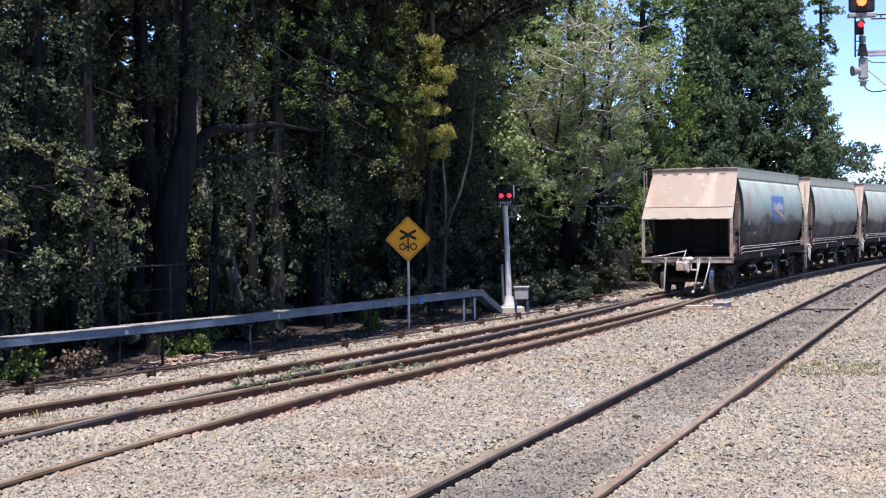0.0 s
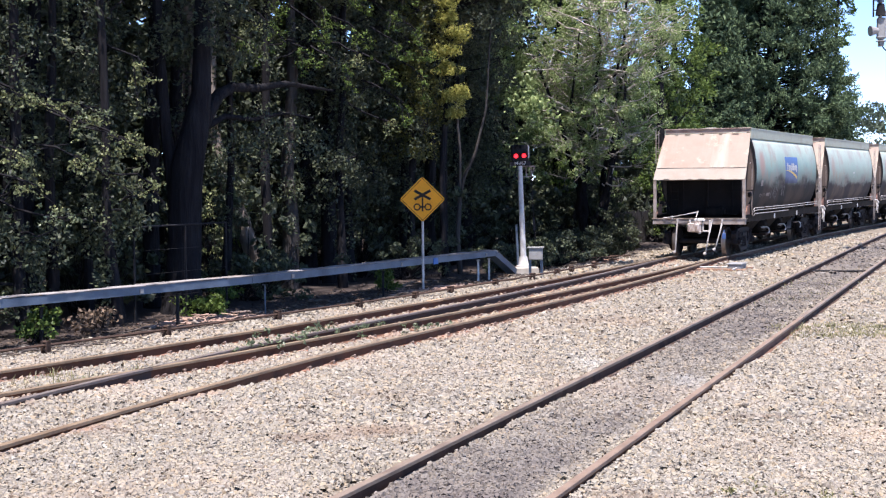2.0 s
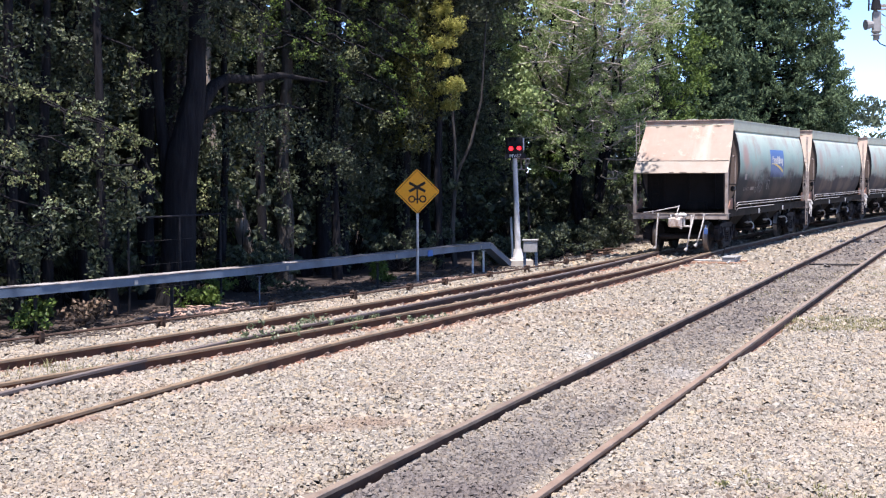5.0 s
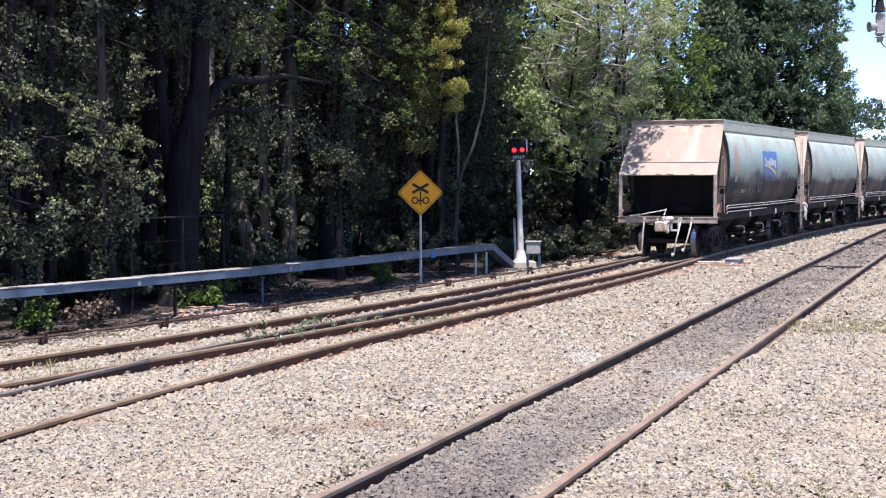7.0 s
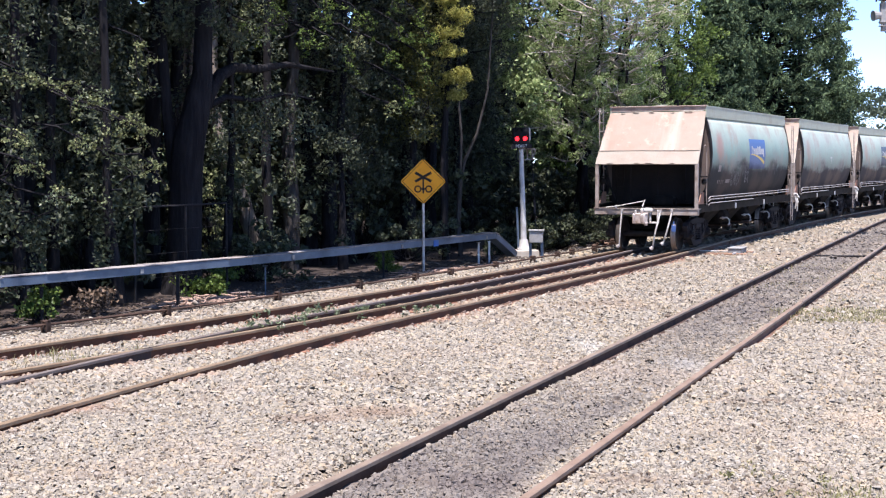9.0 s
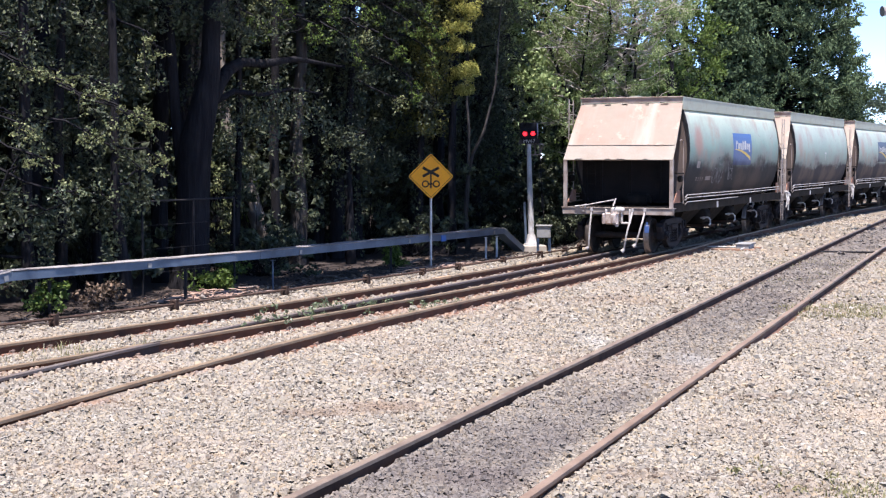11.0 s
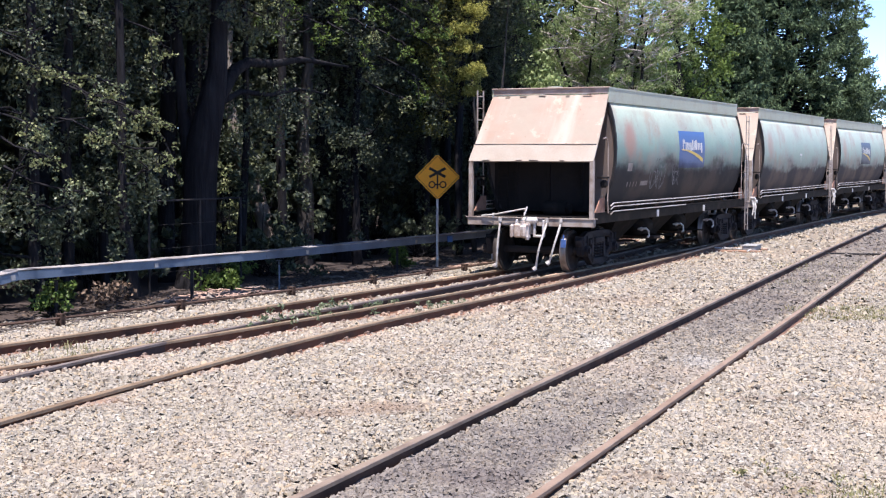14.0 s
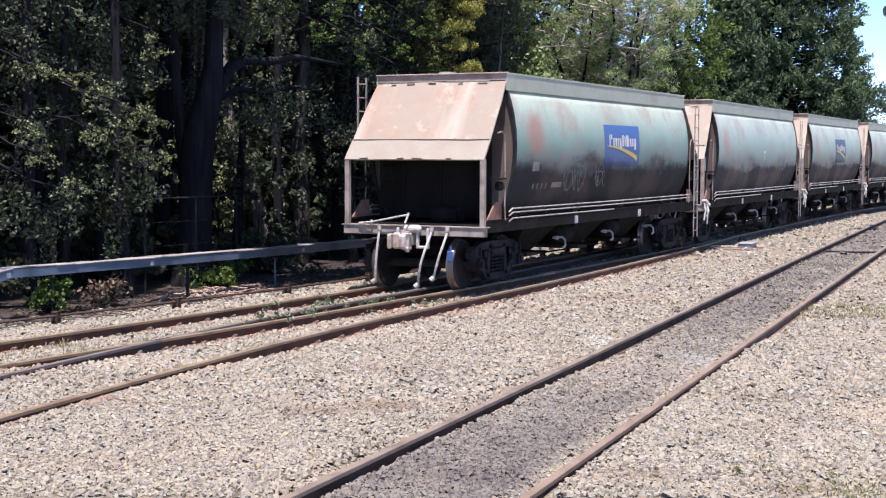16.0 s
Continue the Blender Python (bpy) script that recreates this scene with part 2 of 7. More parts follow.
def end_sheet_paint():
    """Faded pinkish paint with pale runs, bare chalky patches and rust scabs."""
    m, nt, b = shader("end_sheet_paint", 0.6)
    big = noise_node(nt, 1.1, 6, 0.6)
    run = noise_node(nt, 1.5, 5, 0.55, stretch=(0.18, 1.7, 0.18))
    c = ramp(nt, big, [(0.3, (0.30, 0.195, 0.145)), (0.5, (0.29, 0.23, 0.182)), (0.7, (0.285, 0.248, 0.195))])
    c = mix(nt, ramp(nt, run, [(0.5, (0, 0, 0)), (0.72, (0.75, 0.75, 0.75))]), c, (0.40, 0.352, 0.295))
    worn_off = ramp(nt, noise_node(nt, 2.6, 7, 0.7), [(0.58, (0, 0, 0)), (0.64, (0.5, 0.5, 0.5))])
    c = mix(nt, worn_off, c, (0.42, 0.37, 0.29))
    scab = ramp(nt, noise_node(nt, 7, 7, 0.7), [(0.63, (0, 0, 0)), (0.69, (0.7, 0.7, 0.7))])
    c = mix(nt, scab, c, (0.22, 0.125, 0.08))
    nt.links.new(c, b.inputs["Base Color"])
    bump(nt, b, noise_node(nt, 2.0, 4), 0.3, 0.05)
    return m


M_GROUND, M_STONES = ballast_ground(), stones_material()
M_TANK, M_TANKPALE, M_SHEET = hopper_paint("hopper_paint", 0.0, 2.20, 0.19), hopper_paint("paler_hopper_paint", 0.4, 2.08, 0.12), end_sheet_paint()
M_SHEETLOW = worn("end_sheet_lower_paint", (0.325, 0.285, 0.235), (0.30, 0.235, 0.185), 1.6, rough=0.6)
M_FASCIA = worn("fascia_paint", (0.40, 0.425, 0.33), (0.33, 0.29, 0.22), 1.6, (0.5, 0.75))
M_ENDFASCIA = worn("rusty_fascia", (0.42, 0.33, 0.28), (0.28, 0.19, 0.15), 3.0)
# grime toned near black, with the shade under and inside the wagon included
M_BLACK = worn("underframe_grime_shade", (0.013, 0.012, 0.011), (0.028, 0.023, 0.02), 4.0, rough=0.85)
# near black stands in for shade in the open end bay
M_BAYSHADE = worn("end_bay_shade", (0.02, 0.017, 0.016), (0.011, 0.010, 0.010), 2.0, rough=0.7)
M_ENDBROWN = worn("sooty_brown_paint", (0.13, 0.10, 0.085), (0.07, 0.056, 0.05), 1.4, rough=0.6)
M_FRAME = worn("frame_paint", (0.36, 0.31, 0.27), (0.17, 0.12, 0.09), 3.0)
M_PIPE = worn("pipe_galvanised", (0.55, 0.53, 0.50), (0.32, 0.27, 0.23), 6.0, rough=0.5)
M_SIDEPIPE = worn("side_pipe_paint", (0.36, 0.34, 0.32), (0.2, 0.17, 0.15), 4.0, rough=0.6)
M_RAILING = worn("handrail_paint", (0.30, 0.25, 0.22), (0.15, 0.11, 0.09), 6.0, rough=0.6)
M_HOSE = worn("hose_canvas", (0.45, 0.43, 0.40), (0.25, 0.22, 0.2), 8.0, rough=0.8)
M_BOGIE = worn("bogie_brake_dust", (0.034, 0.031, 0.033), (0.014, 0.013, 0.014), 3.5, rough=0.75)
M_WHEEL = worn("wheel_steel", (0.035, 0.03, 0.028), (0.018, 0.016, 0.015), 5.0, rough=0.7, metal=0.0)
M_TREAD = worn("wheel_tread", (0.22, 0.19, 0.17), (0.12, 0.10, 0.085), 5.0, rough=0.4, metal=0.6)
M_COUPLER = worn("coupler_steel", (0.55, 0.48, 0.43), (0.30, 0.21, 0.16), 7.0, rough=0.6, metal=0.2)
M_RAIL = worn("rail_rust", (0.14, 0.064, 0.035), (0.065, 0.037, 0.025), 3.0, rough=0.8, metal=0.1, fine=60)
M_RAILTOP = worn("rail_head", (0.255, 0.185, 0.12), (0.16, 0.108, 0.07), 2.0, rough=0.5, metal=0.1)
M_BLADE = worn("grey_rail_steel", (0.075, 0.058, 0.052), (0.10, 0.065, 0.05), 2.0, rough=0.8)
M_BLADETOP = worn("grey_rail_head", (0.15, 0.125, 0.112), (0.115, 0.088, 0.075), 2.0, rough=0.7)
M_MAINRAIL = worn("main_rail_side", (0.095, 0.06, 0.046), (0.045, 0.033, 0.029), 3.0, rough=0.85, metal=0.0, fine=60)
M_MAINTOP = worn("main_rail_head", (0.24, 0.185, 0.14), (0.15, 0.11, 0.085), 2.0, rough=0.6, metal=0.1)
M_DUSTTOP = worn("dusty_rail_head", (0.235, 0.17, 0.125), (0.17, 0.115, 0.082), 2.0, rough=0.7)
M_DUSTRAIL = worn("dusty_rail", (0.18, 0.10, 0.067), (0.105, 0.06, 0.042), 3.0, rough=0.85, fine=60)
M_CLAY = worn("clay_paint", (0.50, 0.34, 0.21), (0.36, 0.25, 0.16), 7.0, rough=0.8)
M_RODDING = worn("dark_rust", (0.085, 0.055, 0.042), (0.05, 0.036, 0.03), 6.0, rough=0.85)
M_PLATE = worn("rusty_plate", (0.31, 0.165, 0.11), (0.17, 0.095, 0.065), 6.0, rough=0.85)
M_TIMBER = worn("sleeper_timber", (0.30, 0.18, 0.12), (0.20, 0.14, 0.11), 5.0, rough=0.9)
M_GALV = worn("galvanised_steel", (0.125, 0.165, 0.22), (0.075, 0.10, 0.135), 1.5, rough=0.45, metal=0.3)
M_PALEGREY = worn("pale_grey_paint", (0.30, 0.30, 0.29), (0.21, 0.20, 0.19), 3.0)
M_WHITE = worn("white_paint", (0.62, 0.61, 0.59), (0.45, 0.42, 0.38), 4.0)
M_CONCRETE = worn("concrete", (0.46, 0.42, 0.36), (0.34, 0.30, 0.25), 5.0, rough=0.9)
M_YELLOW = worn("sign_yellow", (0.88, 0.36, 0.003), (0.80, 0.31, 0.003), 2.0, rough=0.45, bumpy=0.02)
M_SIGNBLACK = worn("sign_black", (0.03, 0.025, 0.02), (0.05, 0.04, 0.03), 3.0, rough=0.5)
M_DARK = worn("dark_paint", (0.02, 0.02, 0.022), (0.045, 0.04, 0.04), 4.0, rough=0.6)
M_BLUE = hopper_paint("blue_panel", 0.0, 2.22, 0.3, (0.055, 0.14, 0.36))
M_BLUEFADE = hopper_paint("faded_blue_panel", 0.0, 2.2, 0.25, (0.07, 0.10, 0.15))
M_BLUETAG = worn("blue_tag", (0.035, 0.13, 0.40), (0.09, 0.19, 0.36), 4.0, rough=0.5)
M_SWOOSH = worn("yellow_stripe", (0.70, 0.50, 0.10), (0.5, 0.36, 0.1), 4.0, rough=0.5)
M_REDLAMP = glowing("red_lamp", (1.0, 0.02, 0.03), 1.3)
M_AMBERLAMP = glowing("warm_red_lamp", (1.0, 0.12, 0.03), 2.4)
# shade is put into the near-black bark; sun-dappled trunks get paler ones
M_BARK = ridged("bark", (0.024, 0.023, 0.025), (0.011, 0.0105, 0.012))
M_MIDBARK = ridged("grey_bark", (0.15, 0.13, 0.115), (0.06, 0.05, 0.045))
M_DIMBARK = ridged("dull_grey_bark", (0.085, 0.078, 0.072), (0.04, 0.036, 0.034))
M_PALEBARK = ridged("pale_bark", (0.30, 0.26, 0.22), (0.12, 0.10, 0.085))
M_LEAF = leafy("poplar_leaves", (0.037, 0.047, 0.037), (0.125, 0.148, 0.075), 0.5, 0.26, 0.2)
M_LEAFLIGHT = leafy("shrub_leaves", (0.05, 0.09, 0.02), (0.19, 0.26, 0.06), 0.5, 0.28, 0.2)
# paler leaf colour with sunlight put into it
M_LITLEAF = leafy("sunlit_leaf_tint", (0.105, 0.135, 0.055), (0.375, 0.39, 0.195), 0.5, 0.3, 0.2)
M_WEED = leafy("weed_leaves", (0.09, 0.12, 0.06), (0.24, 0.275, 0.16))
M_GOLD = leafy("golden_leaves", (0.20, 0.21, 0.05), (0.60, 0.56, 0.17), 0.55, 0.35, 0.15)
# shaded copy of the golden leaves, for the inside of the tree
M_GOLDSHADE = leafy("shaded_golden_leaves", (0.045, 0.055, 0.016), (0.20, 0.195, 0.055), 0.6, 0.2, 0.15)
M_GREY = leafy("grey_green_leaves", (0.11, 0.175, 0.055), (0.50, 0.58, 0.27), 0.45, 0.3, 0.3)
M_TWIG = worn("pale_twigs", (0.44, 0.40, 0.35), (0.25, 0.21, 0.18), 5.0, rough=0.9)
M_CONIFER = leafy("conifer_needles", (0.022, 0.042, 0.026), (0.17, 0.235, 0.115), 0.65, 0.1, 0.1)
M_FAR = leafy("far_leaves", (0.06, 0.085, 0.06), (0.13, 0.16, 0.10), 0.7, 0.2, 0.1)
M_GRASS = leafy("grass_blades", (0.16, 0.16, 0.06), (0.36, 0.32, 0.17))

# ---- tracks ----
GAUGE = 0.752                                   # half the distance between the rail centres
MAIN = line_of(-1.7073, 5.8866, 21.983, 0.0, 1.04e-5, -16, 120)
SIDING = line_of(-0.2692, 25.0465, 28.2115, -0.00483, 0.000206, -26, 110)
# the straight road of the turnout, off the siding's line by so much
OFF_S = [-26, -12.5, -8.5, -5.5, -2, 3.5, 7.5, 13, 17, 18.5, 19]
OFF_D = [5.9, 2.40, 1.56, 1.14, 0.93, 0.74, 0.58, 0.32, 0.06, 0.0, 0.0]


def second_road():
    s = SIDING[:, 0]
    s = s[s <= 19.0]
    d = np.interp(s, OFF_S, OFF_D)
    for _ in range(40):
        d[1:-1] = (d[:-2] + 2 * d[1:-1] + d[2:]) / 4
    p = np.array([on_line(SIDING, q, o) for q, o in zip(s, d)])
    g = np.gradient(p, axis=0)
    return np.stack([s, p[:, 0], p[:, 1], np.arctan2(g[:, 0], g[:, 1])], 1)


LOOP = second_road()
RAIL = [(-0.07, -0.16), (0.07, -0.16), (0.07, -0.148), (0.012, -0.13), (0.009, -0.050), (0.036, -0.036), (0.036, -0.006), (0.028, 0.0), (-0.028, 0.0), (-0.036, -0.006), (-0.036, -0.036), (-0.009, -0.050), (-0.012, -0.13), (-0.07, -0.148)]


def rail_mesh(line, off, s0, s1, step=0.5, parent=None, name="rail", taper=None, label="", mats=None):
    """One rail of true section along a line; taper: (s of a blade's tip, length) thins it to a point."""
    n = max(2, int((s1 - s0) / step) + 1)
    bm = bmesh.new()
    rings = []
    for s in np.linspace(s0, s1, n):
        o = off if not callable(off) else off(s)
        k = 1.0
        if taper:
            k = min(1.0, 0.12 + abs(taper[0] - s) / taper[1])
        h = heading_at(line, s)
        p = on_line(line, s, o)
        rings.append([bm.verts.new((p.x + x * k * math.cos(h), p.y - x * k * math.sin(h), z - (1 - k) * 0.012)) for x, z in RAIL])
    m = len(RAIL)
    for a, b in zip(rings, rings[1:]):
        for i in range(m):
            f = bm.faces.new((a[i], b[i], b[(i + 1) % m], a[(i + 1) % m]))
            # head sides share the pale head colour, which paints sun on them
            f.material_index = 1 if i in (5, 6, 7, 8, 9) else 0
    bm.faces.new(rings[0])
    bm.faces.new(rings[-1][::-1])
    bmesh.ops.recalc_face_normals(bm, faces=bm.faces)
    return part(name, bm, mats or [M_RAIL, M_RAILTOP], parent, label)


main_track = tagged(empty("main_track"), "running line of steel rails set in pale ballast", "railway track", kind="structure")
siding_track = tagged(empty("siding_track"), "rusty turnout rails on timber sleepers in pale ballast", "railway track", kind="structure")
for o in (-GAUGE, GAUGE):
    rail_mesh(MAIN, o, -8, 19, 0.5, main_track, mats=[M_MAINRAIL, M_MAINTOP] if o < 0 else [M_DUSTRAIL, M_DUSTTOP])
    rail_mesh(MAIN, o, 19.02, 38.0, 0.5, main_track, mats=[M_MAINRAIL, M_MAINTOP])
    rail_mesh(MAIN, o, 38.02, 110, 1.0, main_track, mats=[M_MAINRAIL, M_MAINTOP])
rail_mesh(SIDING, -GAUGE, -22, 19, 0.5, siding_track)                       # far stock rail
rail_mesh(LOOP, GAUGE, -22, 18.9, 0.5, siding_track)                        # near stock rail
rail_mesh(SIDING, -GAUGE, 19.02, 105, 1.0, siding_track)
rail_mesh(SIDING, GAUGE, 19.02, 105, 1.0, siding_track)
rail_mesh(SIDING, GAUGE, -22, 17.5, 0.5, siding_track, "closure_rail", (17.5, 5.0))
rail_mesh(LOOP, -GAUGE, -22, 17.5, 0.5, siding_track, "closure_rail", (17.5, 5.0), "dark grey steel closure rail", [M_BLADE, M_BLADETOP])

for off, s0 in ((-GAUGE, 1.75), (GAUGE, 3.35)):                                # pale clay-coloured lengths of rail head
    bm = bmesh.new()
    a, b = on_line(SIDING, s0, off, 0.003), on_line(SIDING, s0 + 0.6, off, 0.003)
    box(bm, ((b - a).length, 0.080, 0.050), (0, 0, -0.020), None, 0.005)
    bm.transform(Matrix.Translation((a + b) / 2) @ (b - a).to_track_quat("X", "Z").to_matrix().to_4x4())
    part("joint_cap", bm, M_CLAY, siding_track, "pale clay-coloured cap on the rail head")

# ---- ground ----
def offsets(x, y):
    """How far right of the siding's line, and of the main line, points of the ground lie."""
    out = []
    for line in (SIDING, MAIN):
        h = np.interp(y, line[:, 2], line[:, 3])
        out.append((x - np.interp(y, line[:, 2], line[:, 1])) * np.cos(h))
    return out


def bed(x, y):
    """The height of the ballast."""
    a, b = offsets(x, y)
    z = np.full_like(x, -0.135)
    near = np.clip((b - 1.9) / 1.2, 0, 1)                       # the cess on the right lies a little lower
    z = z - 0.05 * near
    heap = np.clip((b - 0.70) / 0.12, 0, 1) * np.clip((3.2 - b) / 1.5, 0, 1) * np.clip((19.0 - y) / 1.5, 0, 1)
    full = 0.085 * np.clip((17.4 - y) / 2.0, 0, 1) * np.clip((-b - 0.9) / 0.2, 0, 1) * np.clip((a + 2.2) / 0.5, 0, 1)
    full = full + 0.05 * np.clip((17.5 - y) / 3, 0, 1) * (np.abs(b) < 0.72)
    verge = np.clip((-a - 1.7) / 1.6, 0, 1)                     # falls to the trees
    z = z - 0.14 * verge * verge + 0.095 * heap + full
    rise = np.clip((-a - 6) / 12, 0, 1)
    return z - 0.1 * rise


def ground_mesh():
    u = np.concatenate([[-900, -300, -120, -60], np.arange(-40, 40.1, 0.5), [60, 120, 300, 900]])
    v = np.concatenate([[-500, -150, -50, -20, -5], np.arange(2, 100.1, 0.5), [120, 160, 240, 400, 900, 2500]])
    x, y = np.meshgrid(u, v)
    xs, ys = x.ravel(), y.ravel()
    z = bed(xs, ys) - 0.012
    fine = (np.abs(xs) < 40) & (ys > 2) & (ys < 100)
    z = z + np.where(fine, np.array([0.012 * noise.noise((a * 0.9, b * 0.9, 0)) for a, b in zip(xs, ys)]), 0)
    n, m = len(u), len(v)
    i = (np.arange(m - 1)[:, None] * n + np.arange(n - 1)).ravel()
    return mesh_from("ground", np.stack([xs, ys, z], 1), np.stack([i, i + 1, i + n + 1, i + n], 1), M_GROUND, True)


# brown and dark patches in the ballast: x, y, half width, half depth, strength
STAINS = ((-0.5, 13.2, 0.35, 0.28, 0.9), (-1.17, 12.9, 0.3, 0.2, 0.7), (3.2, 13.75, 0.5, 0.14, 0.9), (0.2, 10.4, 0.4, 0.3, 0.5), (-2.6, 10.6, 0.5, 0.35, 0.45), (1.5, 10.3, 0.4, 0.25, 0.5), (-3.3, 13.4, 0.6, 0.3, 0.35), (-0.6, 15.6, 0.7, 0.4, 0.3), (3.2, 24.0, 0.9, 0.6, 0.35), (2.6, 10.2, 0.4, 0.3, 0.5))


def marks(me):
    """Where leaf litter, toned nearly black for the trees' shade, covers the ground under them, and where oil and brake
    dust have darkened the main line.
    """
    co = np.empty(len(me.vertices) * 3, np.float32)
    me.vertices.foreach_get("co", co)
    x, y = co[0::3].astype(float), co[1::3].astype(float)
    a, b = offsets(x, y)
    n = np.array([noise.noise((p * 0.8, q * 0.8, 7)) + 0.6 * noise.noise((p * 2.7, q * 2.7, 9)) for p, q in zip(x, y)])
    # this mark carries both the litter and the painted shade of the verge
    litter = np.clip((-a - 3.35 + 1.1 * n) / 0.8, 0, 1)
    dust = np.clip((0.72 - np.abs(b + 0.1)) / 0.25 + 0.3 * n, 0, 1) * np.clip(0.8 + 0.45 * n, 0.2, 1)
    dust = dust * (1 - 0.6 * np.exp(-((y - 16.5) / 3.2) ** 2))
    lo = (x - np.interp(y, LOOP[:, 2], LOOP[:, 1])) * math.cos(radians(25))
    seat = np.minimum(np.minimum(np.abs(np.abs(lo) - GAUGE), np.abs(np.abs(a) - GAUGE)), 1.0)
    rust = 0.85 * np.clip(0.85 - seat / 0.26 + 1.3 * n, 0, 1) * (y < 45)
    earth = np.clip((b - 2.4 + 1.2 * n) / 1.6, 0, 1) * np.clip(0.5 + 0.9 * n, 0, 1)
    stain, chalk = np.zeros_like(x), np.zeros_like(x)
    for px, py, rx, ry, k in STAINS:
        stain = np.maximum(stain, k * np.clip(1.35 - np.hypot((x - px) / rx, (y - py) / ry) + 0.7 * n, 0, 1))
    for px, py, rx, ry in ((2.05, 18.6, 0.22, 0.9), (3.0, 16.7, 0.3, 0.6)):
        chalk = np.maximum(chalk, 0.55 * np.clip(1.3 - np.hypot((x - px) / rx, (y - py) / ry) + 0.5 * n, 0, 1))
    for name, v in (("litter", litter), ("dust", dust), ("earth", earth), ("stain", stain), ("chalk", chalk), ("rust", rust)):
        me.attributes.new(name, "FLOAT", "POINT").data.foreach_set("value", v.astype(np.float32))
    return me


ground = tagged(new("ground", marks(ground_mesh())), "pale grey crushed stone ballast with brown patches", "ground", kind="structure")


# ---- loose stones over the ballast ----
def stone_field(rings, seed):
    """Crushed stones: blunt broken blocks of many sizes, laid on the ballast. rings: nearest and farthest distance, stones a square metre, size."""
    rng = np.random.default_rng(seed)
    block = np.array([(x * k, y * k, z) for z, k in ((-0.7, 1.0), (0.5, 0.72)) for x, y in ((-1, -1), (1, -1), (1, 1), (-1, 1))], float)
    blockf = np.array([(4, 5, 6), (4, 6, 7), (0, 1, 5), (0, 5, 4), (1, 2, 6), (1, 6, 5), (2, 3, 7), (2, 7, 6), (3, 0, 4), (3, 4, 7)])
    peak = np.array([(-1, -1, -0.7), (1, -1, -0.7), (1, 1, -0.7), (-1, 1, -0.7), (0.15, 0.1, 0.62)], float)
    peakf = np.array([(0, 1, 4), (1, 2, 4), (2, 3, 4), (3, 0, 4)])
    vs, fs, base = [], [], 0
    for near, far, dens, size, v0, f0 in [(*r[:2], r[2] * k, r[3], *w) for r in rings for k, w in ((0.45, (block, blockf)), (0.55, (peak, peakf)))]:
        half = math.tan(radians(19.2))
        n = int(dens * half * (far ** 2 - near ** 2))
        d = np.sqrt(rng.uniform(near ** 2, far ** 2, n))
        x, y = d * rng.uniform(-half, half, n), d
        a, b = offsets(x, y)
        keep = (a > -3.2 - rng.exponential(0.55, n)) & (np.abs(np.abs(b) - GAUGE) > 0.085)
        keep &= (np.abs(a + GAUGE) > 0.085) & (np.abs(a - GAUGE) > 0.085)
        lo = (x - np.interp(y, LOOP[:, 2], LOOP[:, 1])) * math.cos(radians(25))
        keep &= (np.abs(np.abs(lo) - GAUGE) > 0.085) | (y > LOOP[-1, 2])
        x, y = x[keep], y[keep]
        n = len(x)
        sc = size * np.minimum(rng.lognormal(0, 0.33, n), 1.7)[:, None] * rng.uniform(0.7, 1.25, (n, 3)) * np.array([1.05, 0.82, 1.0])
        v = v0[None] * rng.uniform(0.55, 1.25, (n, len(v0), 3)) * sc[:, None, :]
        turn, tip, way = rng.uniform(0, 2 * np.pi, n), rng.normal(0, 0.45, n), rng.uniform(0, 2 * np.pi, n)
        for ang, i, j in ((turn, 0, 1), (tip * np.cos(way), 1, 2), (tip * np.sin(way), 0, 2)):
            c, q = np.cos(ang)[:, None], np.sin(ang)[:, None]
            p = v.copy()
            v[:, :, i] = p[:, :, i] * c - p[:, :, j] * q
            v[:, :, j] = p[:, :, i] * q + p[:, :, j] * c
        z = bed(x, y) + rng.uniform(-0.010, 0.016, n)
        v += np.stack([x, y, z], 1)[:, None, :]
        fs.append((f0[None] + (base + np.arange(n) * len(v0))[:, None, None]).reshape(-1, 3))
        vs.append(v.reshape(-1, 3))
        base += n * len(v0)
    return mesh_from("ballast_stones", np.concatenate(vs), np.concatenate(fs), M_STONES)


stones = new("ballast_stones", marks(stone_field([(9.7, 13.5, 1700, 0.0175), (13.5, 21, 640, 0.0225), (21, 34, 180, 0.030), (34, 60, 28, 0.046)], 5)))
tagged(stones, "pale grey and tan crushed stone ballast", "ballast", kind="stuff")

# ---- the grain hopper wagons ----
PITCH = 13.016
BODY_F, BODY_R = -1.15, -11.35
SIDE = [(1.28, 3.50), (1.345, 3.33), (1.405, 3.10), (1.45, 2.82), (1.468, 2.52), (1.455, 2.22), (1.41, 1.93), (1.335, 1.66), (1.23, 1.42), (1.12, 1.24)]


def flank(z):
    """Half the hopper's width at height z."""
    zs, ys = [p[1] for p in SIDE][::-1], [p[0] for p in SIDE][::-1]
    return float(np.interp(z, zs, ys))


def hopper_shell():
    bm = bmesh.new()
    prof = [(y, z) for y, z in SIDE] + [(0.6, 1.16), (-0.6, 1.16)] + [(-y, z) for y, z in SIDE[::-1]] + [(-0.7, 3.62), (0, 3.66), (0.7, 3.62)]
    xs = np.linspace(BODY_F + 0.05, BODY_R - 0.05, 14)
    rings = [[bm.verts.new((x, y, z)) for y, z in prof] for x in xs]
    n = len(prof)
    for a, b in zip(rings, rings[1:]):
        for i in range(n):
            bm.faces.new((a[i], a[(i + 1) % n], b[(i + 1) % n], b[i]))
    bmesh.ops.recalc_face_normals(bm, faces=bm.faces)
    return bm


